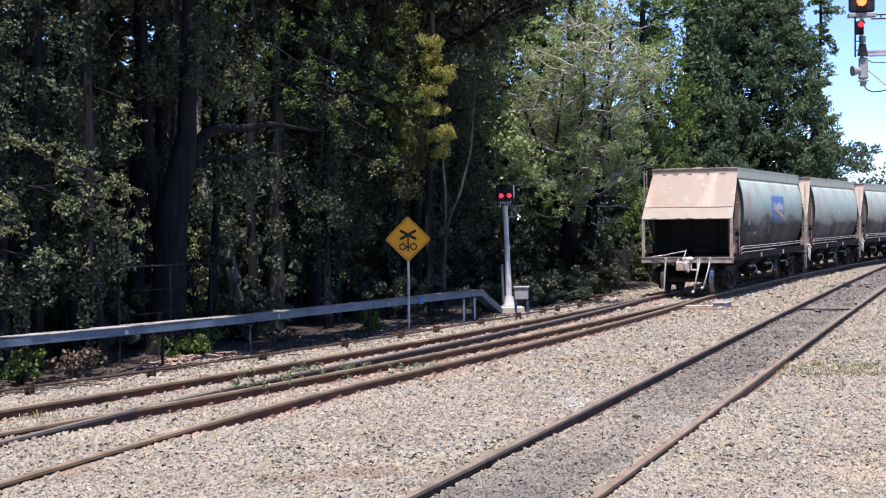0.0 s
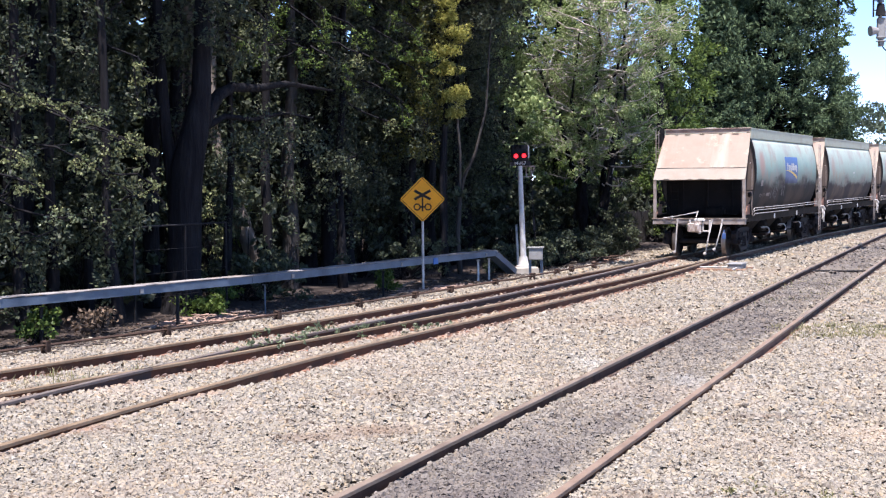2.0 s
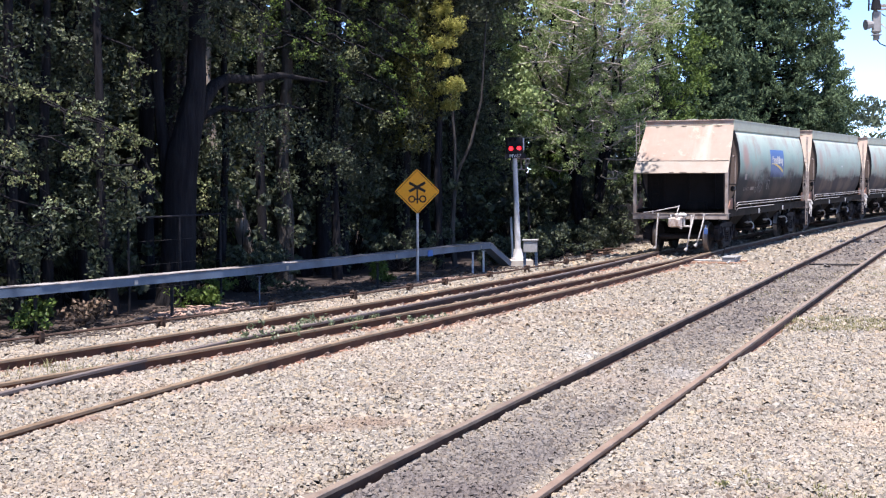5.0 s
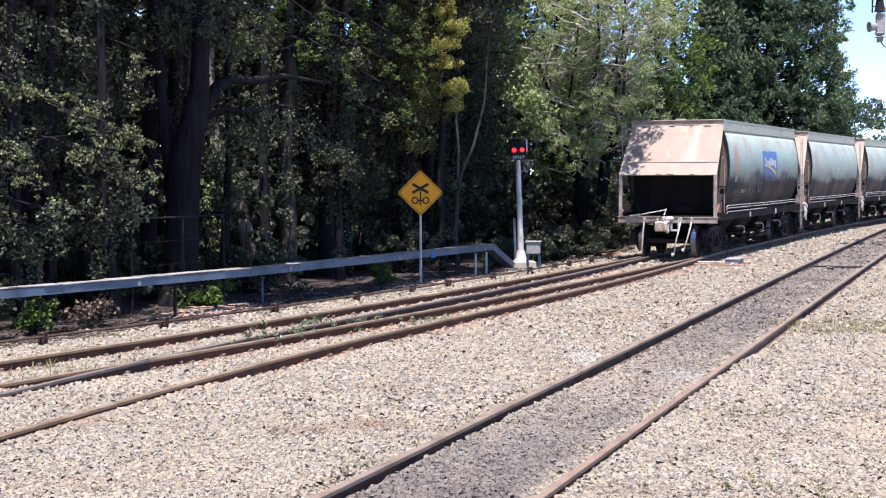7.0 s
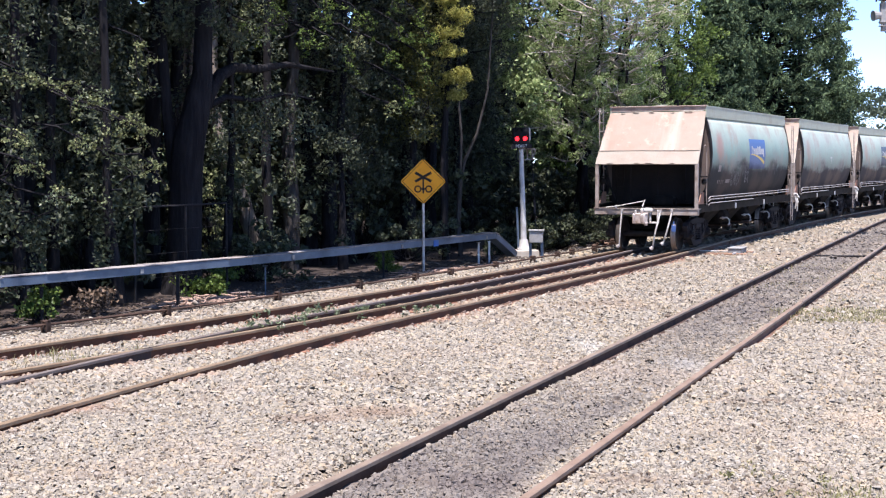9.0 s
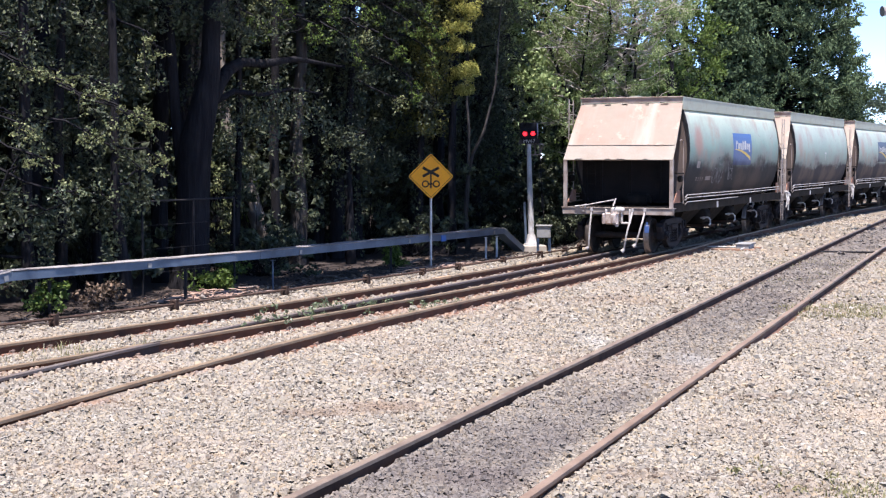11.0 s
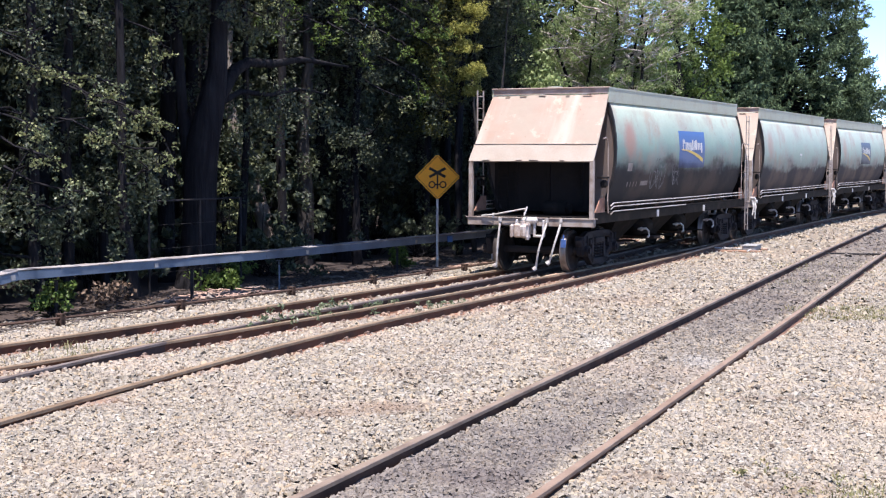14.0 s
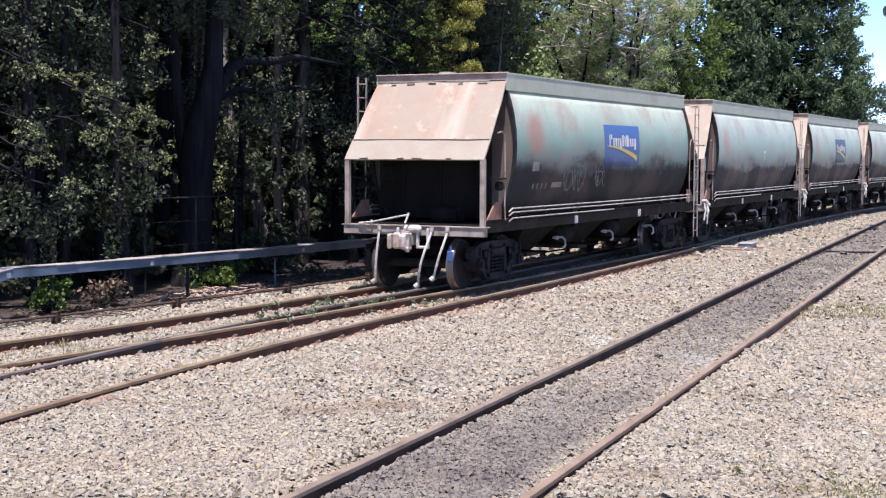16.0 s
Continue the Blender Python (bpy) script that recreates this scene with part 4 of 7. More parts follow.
def ribbon_on_flank(path, n, width, lift=0.004):
    """A painted stroke that follows the near flank: path(u) gives x and z."""
    bm = bmesh.new()
    row = []
    for i in range(n + 1):
        (x, z), (x2, z2) = path(i / n), path(i / n + 0.01)
        d = Vector((x2 - x, z2 - z)).normalized() * width / 2
        row.append([bm.verts.new((px, flank(pz) + lift, pz)) for px, pz in ((x - d.y, z + d.x), (x + d.y, z - d.x))])
    for a, b in zip(row, row[1:]):
        bm.faces.new((a[0], a[1], b[1], b[0]))
    return bm


for x, z, wide, tall, turns in ((-3.6, 1.84, 0.75, 0.20, 3.2), (-3.95, 2.02, 0.25, 0.30, 1.2), (-4.3, 1.88, 0.35, 0.26, 1.7), (-5.25, 2.0, 0.30, 0.20, 1.3), (-5.3, 1.86, 0.50, 0.16, 2.6)):
    stroke = lambda u: (x - wide * u + 0.10 * math.sin(u * turns * 9.4), z + tall * math.cos(u * turns * 6.28))
    part("scrawl_stroke", ribbon_on_flank(stroke, 40, 0.026), M_ENDBAR, wagons[0], "faint grey scrawled stroke")
for x, z, l, h in ((-6.45, 2.42, 0.34, 0.06), (-6.62, 2.20, 0.06, 0.22)):
    part("mark_bar", patch_on_flank(x, x - l, z, z + h, 0.004, 2, 1), M_WHITE, wagons[1], "small white painted bar")
for c in wagons[1:]:
    bm = bmesh.new()
    rod(bm, (-0.72, 1.16, 1.95), (-0.72, 1.16, 2.28), 0.085, 14)
    rod(bm, (-0.72, 1.16, 2.28), (-0.72, 1.16, 2.36), 0.085, 14, 0.04)
    for k, (x, z0, z1, lean) in enumerate(((0.02, 1.20, 0.72, 0.10), (-0.12, 1.16, 0.62, -0.06), (-0.30, 1.10, 0.80, 0.16))):
        gear = bmesh.new()
        pipe(gear, [(x, 1.40, z0), (x + lean * 0.5, 1.46, (z0 + z1) / 2), (x + lean, 1.44, z1)], 0.022, 7)
        rod(gear, (x, 1.36, z0), (x, 1.48, z0), 0.045, 8)
        part("brake_lever", gear, M_PIPE, c, "pale brake lever")
    can = part("reservoir", bm, M_PIPE, c, "pale domed reservoir beside the hopper end")
    bm = bmesh.new()
    pipe(bm, [(-0.72, 1.16, 1.96), (-0.74, 1.16, 1.5), (-0.74, 1.14, 1.14)], 0.03)
    part("pipe", bm, M_BLACK, can)

# ---- lineside things ----
def lay(s, off, z=0.0):
    return on_line(SIDING, s, off, z)


M_LID = worn("dusty_lid", (0.30, 0.28, 0.27), (0.16, 0.13, 0.11), 3.0, rough=0.85)


def cable_trough():
    """A raised steel cable trough on thin posts, lidded, running down to the ground at both ends."""
    t = empty("cable_trough")
    stops_s, stops_o = [-16, -6.2, 0.0, 10.3, 12.4], [-5.4, -4.35, -3.72, -3.22, -3.15]
    def at(s, z):
        return lay(s, float(np.interp(s, stops_s, stops_o)), z)
    nodes = [(-9.2, -0.12), (-6.5, 0.33), (-5.85, 0.425), (-5.0, 0.425)] + [(s, 0.425) for s in np.arange(-4.2, 10.31, 1.4)] + [(10.25, 0.425), (11.5, -0.12)]
    for i, ((s0, z0), (s1, z1)) in enumerate(zip(nodes, nodes[1:])):
        a, b = at(s0, z0), at(s1, z1)
        v = b - a
        m = Matrix.Translation((a + b) / 2) @ v.to_track_quat("X", "Z").to_matrix().to_4x4()
        bm = bmesh.new()
        box(bm, (v.length, 0.015, 0.135), (0, -0.12, 0.027))
        box(bm, (v.length, 0.015, 0.135), (0, 0.12, 0.027))
        box(bm, (v.length, 0.225, 0.012), (0, 0, -0.03))
        bm.transform(m)
        seg = part("trough_section", bm, M_GALV, t)
        bm = bmesh.new()
        lid = random.Random(i)
        for k in range(2):
            w = v.length / 2 - 0.015
            box(bm, (w, 0.285, 0.016), ((k - 0.5) * v.length / 2, lid.uniform(-0.012, 0.012), 0.106 + lid.uniform(0, 0.008)), Matrix.Rotation(lid.uniform(-0.008, 0.008), 4, "Y") @ Matrix.Rotation(lid.uniform(-0.03, 0.03), 4, "X"), 0.003)
        bm.transform(m)
        part("trough_lid", bm, M_LID, seg, "dusty grey lid")
        if i % 3 == 1:
            bm = bmesh.new()
            box(bm, (0.08, 0.012, 0.08), (v.length / 2 - 0.1, -0.134, 0.02))
            bm.transform(m)
            part("joint_plate", bm, M_PALEGREY, seg, "pale joint plate")
    for s, mat, thick in ((-5.0, M_DARK, 0.05), (-1.9, M_DARK, 0.055), (0.55, M_GALV, 0.03), (4.9, M_DARK, 0.05), (9.5, M_WHITE, 0.05), (10.1, M_WHITE, 0.05)):
        bm = bmesh.new()
        p = at(s, 0)
        box(bm, (thick, thick, 0.66), (p.x, p.y, 0.0), None, 0.004)
        box(bm, (0.10, 0.10, 0.012), (p.x, p.y, 0.32))
        part("post", bm, mat, t)
    bm = bmesh.new()
    p, q = at(7.05, 0.43), at(7.25, 0.43)
    v = q - p
    box(bm, (0.22, 0.012, 0.14), (0, -0.138, 0.0))
    bm.transform(Matrix.Translation(p) @ v.to_track_quat("X", "Z").to_matrix().to_4x4())
    part("tag", bm, M_BLUETAG, t, "blue tag")
    return tagged(t, "raised galvanised cable trough on thin posts beside the siding", "cable trough")


cable_trough()


def crossing_sign():
    """A yellow diamond: a crossbuck over a signal's post with two round lamps."""
    t = empty("crossing_sign", pose(-0.225, 32.05, 0, 0, 0, 3))
    bm = bmesh.new()
    rod(bm, (0, 0.03, -0.35), (0, 0.03, 2.3), 0.03, 10)
    part("post", bm, M_PIPE, t, "thin galvanised post")
    def diamond(r, y0, y1, round_):
        bm = bmesh.new()
        pts = []
        for k in range(4):
            a = math.pi / 2 * k
            for j in range(5):
                b = a - math.pi / 4 + math.pi / 2 * j / 4
                pts.append(((r - round_ * 1.414) * math.cos(a) + round_ * math.cos(b), (r - round_ * 1.414) * math.sin(a) + round_ * math.sin(b)))
        f = lambda y: Matrix(((1, 0, 0, 0), (0, 0, 1, y), (0, 1, 0, 1.885), (0, 0, 0, 1)))
        prism(bm, pts, f(y0), f(y1))
        bmesh.ops.recalc_face_normals(bm, faces=bm.faces)
        return bm
    plate = part("plate", diamond(0.525, -0.004, 0.004, 0.06), M_YELLOW, t, "orange-yellow diamond plate")
    bm = bmesh.new()
    r0, r1 = 0.487, 0.470
    for k in range(4):
        a, b = math.pi / 2 * k, math.pi / 2 * (k + 1)
        v = [bm.verts.new((r * math.cos(g), -0.006, 1.885 + r * math.sin(g))) for r, g in ((r0, a), (r0, b), (r1, b), (r1, a))]
        bm.faces.new(v)
    bmesh.ops.recalc_face_normals(bm, faces=bm.faces)
    part("border", bm, M_SIGNBLACK, plate, "black border line")
    for sgn in (-1, 1):
        bm = bmesh.new()
        box(bm, (0.42, 0.003, 0.062), (0, -0.0065 - 0.002 * (sgn > 0), 1.985), Matrix.Rotation(sgn * 0.50, 4, "Y"))
        part("cross_bar", bm, M_SIGNBLACK, plate)
        bm = bmesh.new()
        seg = 24
        rings = [[bm.verts.new((sgn * 0.125 + r * math.cos(2 * math.pi * k / seg), -0.0075, 1.712 + r * math.sin(2 * math.pi * k / seg))) for k in range(seg)] for r in (0.083, 0.052)]
        for k in range(seg):
            bm.faces.new((rings[0][k], rings[0][(k + 1) % seg], rings[1][(k + 1) % seg], rings[1][k]))
        bmesh.ops.recalc_face_normals(bm, faces=bm.faces)
        part("lamp_ring", bm, M_SIGNBLACK, plate)
    bm = bmesh.new()
    box(bm, (0.036, 0.003, 0.36), (0, -0.0095, 1.79))
    part("post_bar", bm, M_SIGNBLACK, plate)
    bm = bmesh.new()
    box(bm, (0.11, 0.003, 0.035), (0, -0.0115, 1.712))
    part("lamp_bar", bm, M_SIGNBLACK, plate)
    return tagged(t, "yellow diamond railway crossing sign on a thin grey post", "warning sign")


crossing_sign()


def shunt_signal():
    """A low colour-light signal: white tapered post on a concrete block, black head with two red lamps lit."""
    t = empty("shunt_signal", pose(2.42, 37.7, -0.30, 0, 0, 4))
    bm = bmesh.new()
    box(bm, (0.68, 0.6, 0.42), (0.05, 0, 0.05), None, 0.02)
    part("concrete_base", bm, M_CONCRETE, t, "rough concrete block")
    lean = Matrix.Rotation(radians(-1.8), 4, "Y")
    def up(name, bm, mat, label="", parent=None, smooth=False):
        if parent is None:
            bm.transform(Matrix.Translation((0.02, 0, 0.26)) @ lean)
        return part(name, bm, mat, parent or t, label, smooth)
    bm = bmesh.new()
    rod(bm, (0, 0, 0), (0, 0, 0.06), 0.19, 20)
    rod(bm, (0, 0, 0.06), (0, 0, 0.28), 0.14, 20, 0.11)
    rod(bm, (0, 0, 0.28), (0, 0, 2.85), 0.082, 18, 0.06)
    post = up("post", bm, M_WHITE, "white painted tapered post")
    bm = bmesh.new()
    box(bm, (0.44, 0.20, 0.44), (0, 0, 3.06), None, 0.02)
    head = up("signal_head", bm, M_DARK, "black signal head")
    bm = bmesh.new()
    box(bm, (0.12, 0.26, 0.36), (0.20, 0.05, 3.09), None, 0.03)
    up("head_case", bm, M_PIPE, "pale case")
    for x, z, mat in ((-0.11, 2.985, M_REDLAMP), (0.105, 2.985, M_REDLAMP), (-0.06, 3.2, M_DARK)):
        bm = bmesh.new()
        rod(bm, (x, -0.10, z), (x, -0.125, z), 0.058, 18)
        up("lamp", bm, mat, "lit red lamp" if mat is M_REDLAMP else "unlit lamp")
        bm = bmesh.new()
        seg = 14
        rows_ = [[bm.verts.new((x + 0.085 * math.cos(a), y, z + 0.085 * math.sin(a))) for a in np.linspace(-0.3, math.pi + 0.3, seg)] for y in (-0.10, -0.26)]
        for k in range(seg - 1):
            bm.faces.new((rows_[0][k], rows_[0][k + 1], rows_[1][k + 1], rows_[1][k]))
        bmesh.ops.solidify(bm, geom=list(bm.faces), thickness=0.006)
        up("hood", bm, M_DARK)
    bm = bmesh.new()
    box(bm, (0.56, 0.012, 0.12), (0.0, -0.10, 2.78))
    plate = up("number_plate", bm, M_DARK, "black plate with white characters")
    cu = bpy.data.curves.new("characters", "FONT")
    cu.body, cu.size, cu.align_x, cu.align_y, cu.extrude = "MV67", 0.135, "CENTER", "CENTER", 0.001
    tmp = bpy.data.objects.new("characters", cu)
    me = bpy.data.meshes.new_from_object(tmp)
    bpy.data.objects.remove(tmp)
    me.transform(Matrix.Translation((0.02, 0, 0.26)) @ lean @ Matrix.Translation((0, -0.108, 2.78)) @ Matrix.Rotation(radians(90), 4, "X"))
    me.materials.append(M_WHITE)
    ch = new("characters", me)
    ch.parent = plate
    bm = bmesh.new()
    for z in (2.70, 2.42):
        box(bm, (0.36, 0.03, 0.03), (0.20, 0.02, z))
    for x in (0.17, 0.30):
        box(bm, (0.03, 0.03, 0.30), (x, 0.02, 2.56))
    rod(bm, (0.31, 0.0, 2.44), (0.40, 0.0, 2.70), 0.014, 6)
    up("bracket", bm, M_FRAME, "weathered steel bracket")
    bm = bmesh.new()
    pipe(bm, [(-0.08, -0.06, 2.75), (-0.13, -0.10, 2.6), (-0.14, -0.08, 2.45), (-0.08, -0.04, 2.36)], 0.02)
    up("cable_loop", bm, M_DARK)
    bm = bmesh.new()
    pipe(bm, [(0.30, 0.05, 2.4), (0.32, 0.06, 1.7), (0.33, 0.06, 1.0), (0.40, 0.05, 0.0)], 0.012)
    box(bm, (0.06, 0.06, 0.35), (0.33, 0.06, 1.15))
    up("cable", bm, M_DARK)
    bm = bmesh.new()
    rod(bm, (-0.14, 0.05, -0.1), (-0.15, 0.05, 1.15), 0.035, 10)
    up("conduit", bm, M_GALV, "grey conduit")
    return tagged(t, "white low signal post with two red lamps on a concrete block", "railway signal")


shunt_signal()


def location_case():
    t = empty("relay_box", pose(2.68, 36.5, -0.42, 0, 0, -6))
    bm = bmesh.new()
    box(bm, (0.36, 0.30, 0.30), (0, 0, 0.80), None, 0.015)
    part("case", bm, M_PALEGREY, t)
    bm = bmesh.new()
    box(bm, (0.42, 0.36, 0.03), (0, 0, 0.965), None, 0.006)
    part("lid", bm, M_PALEGREY, t)
    for x in (-0.15, 0.15):
        bm = bmesh.new()
        box(bm, (0.07, 0.07, 0.68), (x, 0, 0.31))
        part("leg", bm, M_GALV, t)
    return tagged(t, "small grey steel relay box on two legs", "relay box")


location_case()


def point_machine():
    """A low grey machine case beside the points, on long timbers, with its rods."""
    a = LOOP[np.argmin(np.abs(LOOP[:, 2] - 37.4))]
    m = pose(8.15, 37.55, -0.14, 0, 0, 90 - math.degrees(a[3]))
    t = empty("point_machine", m)
    bm = bmesh.new()
    box(bm, (0.78, 0.36, 0.12), (0, 0, 0.08), None, 0.02)
    part("case", bm, M_PALEGREY, t)
    bm = bmesh.new()
    box(bm, (0.82, 0.40, 0.025), (0, 0, 0.155), None, 0.006)
    part("lid", bm, M_PALEGREY, t, "pale lid")
    for x in (-0.55, 0.45):
        bm = bmesh.new()
        box(bm, (0.2, 1.4, 0.08), (x, 0.35, 0.0), None, 0.01)
        part("timber", bm, M_TIMBER, t)
    bm = bmesh.new()
    rod(bm, (-0.2, 0.1, 0.06), (-0.2, 1.3, 0.06), 0.02, 6)
    rod(bm, (-0.9, -0.05, 0.05), (-0.4, -0.05, 0.05), 0.025, 6)
    part("drive_rod", bm, M_PIPE, t)
    return tagged(t, "low grey point machine on timbers beside the rails", "point machine")


point_machine()


def lever_frame():
    """Dark point-working gear: two low bearers, cranks, a compensator arm and short rods close to the ground."""
    p = lay(17.6, -2.5, -0.25)
    t = empty("ground_frame", pose(p.x, p.y, p.z, 0, 0, 62))
    for x in (-0.5, 0.45):
        bm = bmesh.new()
        box(bm, (0.16, 0.7, 0.12), (x, 0, 0.07), None, 0.015)
        part("bearer", bm, M_TIMBER, t, "weathered timber bearer")
    bm = bmesh.new()
    for x in (-0.5, 0.45):
        box(bm, (0.26, 0.26, 0.03), (x, 0.05, 0.145), None, 0.006)
        rod(bm, (x, 0.05, 0.15), (x, 0.05, 0.25), 0.04, 10)
    part("crank_base", bm, M_RODDING, t)
    for x, turn in ((-0.5, 0.6), (0.45, -0.9)):
        bm = bmesh.new()
        for k in (0, math.pi / 2):
            box(bm, (0.34, 0.06, 0.03), (0.13, 0, 0), Matrix.Rotation(turn + k, 4, "Z"), 0.008)
        bm.transform(Matrix.Translation((x, 0.05, 0.235)))
        part("crank", bm, M_RODDING, t)
    bm = bmesh.new()
    pipe(bm, [(-1.3, -0.05, 0.2), (-0.4, 0.15, 0.22), (0.5, 0.02, 0.22), (1.4, -0.1, 0.2)], 0.02, 7)
    pipe(bm, [(-0.45, 0.25, 0.22), (-0.4, 0.9, 0.2)], 0.018, 6)
    part("rod", bm, M_RODDING, t, "rusty rod")
    return tagged(t, "rusty point cranks on low timber bearers", "ground frame")


lever_frame()


def point_rodding():
    """A pipe run that works the points, carried on roller stools."""
    t = empty("point_rodding")
    ss, oo = [-14, -7.5, -4, 0.0, 3.5, 9, 15.5], [-3.0, -2.62, -2.36, -2.15, -1.95, -1.85, -1.85]
    bm = bmesh.new()
    pipe(bm, [lay(s, float(np.interp(s, ss, oo)), -0.045) for s in np.arange(-14, 15.6, 0.75)], 0.022, 6)
    part("rod", bm, M_RODDING, t, "rusty rod")
    bm = bmesh.new()
    pipe(bm, [lay(s, float(np.interp(s, ss, oo)) - 0.55, -0.13) for s in np.arange(-4.5, 9.1, 0.75)], 0.022, 6)
    part("rod", bm, M_RODDING, t, "rusty rod")
    for s in (-9.8, -6.6, -4.1, -1.2, 1.4, 3.5, 5.1, 7.4, 9.6, 11.3, 12.4, 14.2):
        p = lay(s, float(np.interp(s, ss, oo)), 0)
        bm = bmesh.new()
        box(bm, (0.22, 0.16, 0.05), (0, 0, -0.20), None, 0.01)
        for y in (-0.05, 0.05):
            box(bm, (0.09, 0.02, 0.20), (0, y, -0.08))
        rod(bm, (0, -0.06, -0.10), (0, 0.06, -0.10), 0.035, 10)
        rod(bm, (0, -0.06, 0.0), (0, 0.06, 0.0), 0.025, 8)
        bm.transform(pose(p.x, p.y, 0, 0, 0, 90 - math.degrees(heading_at(SIDING, s))))
        part("roller_stool", bm, M_RODDING, t, "rusty roller stool")
    return tagged(t, "rusty point rodding on roller stools beside the siding", "point rodding")


point_rodding()


def boundary_fence():
    """A pipe-and-wire fence among the trees."""
    t = empty("wire_fence")
    for s in (-1.6, -0.05, 1.3):
        p = lay(s, -5.15, 0.6)
        bm = bmesh.new()
        rod(bm, (p.x, p.y, -0.4), (p.x, p.y, 1.52), 0.022, 8)
        part("post", bm, M_DARK, t)
    bm = bmesh.new()
    pipe(bm, [lay(s, -5.15, 1.50) for s in (-1.6, -0.05, 1.3)], 0.02, 6)
    part("top_rail", bm, M_DARK, t)
    for z in (0.15, 0.6, 1.05):
        bm = bmesh.new()
        pipe(bm, [lay(s, -5.12, z) for s in (-1.6, -0.05, 1.3)], 0.004, 4)
        part("wire", bm, M_DARK, t)
    return tagged(t, "old dark pipe and wire fence among the trees", "fence")


boundary_fence()


def paling_fence():
    """Weathered upright boards behind the siding."""
    t = empty("paling_fence")
    rng = random.Random(4)
    for i in range(44):
        s = 26.0 + i * 0.17
        p = lay(s, -5.9, 0)
        bm = bmesh.new()
        h = 1.35 + rng.uniform(-0.06, 0.04)
        box(bm, (0.15, 0.02, h), (0, 0, h / 2 - 0.35), Matrix.Rotation(rng.uniform(-0.02, 0.02), 4, "Y"))
        bm.transform(pose(p.x, p.y, 0, 0, 0, 90 - math.degrees(heading_at(SIDING, s)) + rng.uniform(-3, 3)))
        part("paling", bm, M_DIMBARK, t)
    return tagged(t, "weathered brown timber paling fence under the trees", "fence")


paling_fence()


def gantry_signal():
    """Signal heads hung over the main line from a cantilever, its mast out to the right."""
    t = empty("cantilever_signal", pose(14.35, 45.0, 0, 0, 0, -8))
    bm = bmesh.new()
    for z in (8.61, 8.74):
        box(bm, (6.0, 0.05, 0.04), (3.3, 0.12, z))
    for i in range(7):
        box(bm, (0.03, 0.04, 0.12), (0.6 + 0.9 * i, 0.12, 8.675))
    part("upper_rail", bm, M_DARK, t, "dark double handrail")
    bm = bmesh.new()
    box(bm, (6.2, 0.10, 0.09), (3.2, 0.15, 7.55))
    box(bm, (6.2, 0.14, 0.05), (3.2, 0.15, 7.44))
    part("arm", bm, M_FRAME, t, "pale rusty cantilever arm")
    for x0, z0, x1, z1 in ((0.16, 7.0, 1.3, 6.0), (1.3, 6.0, 6.2, 4.6)):
        bm = bmesh.new()
        rod(bm, (x0, 0.15, z0), (x1, 0.15, z1), 0.022, 6)
        part("stay", bm, M_PIPE, t)
    bm = bmesh.new()
    rod(bm, (6.3, 0.15, -0.3), (6.3, 0.15, 9.2), 0.16, 14)
    part("mast", bm, M_GALV, t)
    bm = bmesh.new()
    rod(bm, (0.0, 0.10, 6.45), (0.0, 0.10, 8.85), 0.07, 12)
    part("hanger", bm, M_PIPE, t, "grey hanger post")
    bm = bmesh.new()
    box(bm, (0.26, 0.26, 0.68), (0.03, 0.06, 7.02), None, 0.02)
    for z in (6.74, 6.62):
        box(bm, (0.30, 0.30, 0.03), (0.03, 0.06, z), None, 0.006)
    box(bm, (0.18, 0.2, 0.2), (0.03, 0.06, 6.56), None, 0.03)
    part("junction_box", bm, M_PALEGREY, t, "pale grey junction box")
    bm = bmesh.new()
    box(bm, (0.82, 0.12, 1.30), (-0.03, -0.05, 9.45), None, 0.06)
    box(bm, (0.36, 0.14, 0.2), (-0.03, -0.02, 8.82), None, 0.03)
    head = part("signal_head", bm, M_DARK, t, "black signal head")
    bm = bmesh.new()
    box(bm, (0.24, 0.16, 0.43), (-0.10, -0.06, 8.31), None, 0.02)
    small = part("lower_head", bm, M_DARK, t, "small black signal head")
    for x, y, z, r, mat, body in ((-0.04, -0.12, 9.16, 0.155, M_AMBERLAMP, head), (-0.07, -0.145, 8.41, 0.085, M_REDLAMP, small)):
        bm = bmesh.new()
        rod(bm, (x, y, z), (x, y - 0.03, z), r, 20)
        part("lamp", bm, mat, body, "lit red lamp")
        bm = bmesh.new()
        seg = 12
        rows_ = [[bm.verts.new((x + (r + 0.02) * math.cos(a), q, z + (r + 0.02) * math.sin(a))) for a in np.linspace(0.1, math.pi - 0.1, seg)] for q in (y, y - 0.22)]
        for k in range(seg - 1):
            bm.faces.new((rows_[0][k], rows_[0][k + 1], rows_[1][k + 1], rows_[1][k]))
        bmesh.ops.solidify(bm, geom=list(bm.faces), thickness=0.008)
        part("hood", bm, M_DARK, body)
    bm = bmesh.new()
    box(bm, (0.86, 0.34, 0.12), (-0.01, 0.05, 8.72), None, 0.01)
    part("platform", bm, M_PALEGREY, t, "pale steel platform")
    bm = bmesh.new()
    box(bm, (0.04, 0.10, 1.28), (-0.22, 0.04, 8.03))
    for z in (7.6, 7.9, 8.2, 8.5):
        box(bm, (0.2, 0.03, 0.03), (-0.12, 0.04, z))
    part("back_rail", bm, M_DARK, t)
    bm = bmesh.new()
    rod(bm, (0.0, 0.0, 7.42), (0.0, 0.0, 7.80), 0.17, 12, 0.11)
    part("clamp", bm, M_DARK, t)
    bm = bmesh.new()
    rod(bm, (0.0, 0.02, 7.85), (0.0, 0.02, 8.05), 0.11, 12)
    part("collar", bm, M_GALV, t)
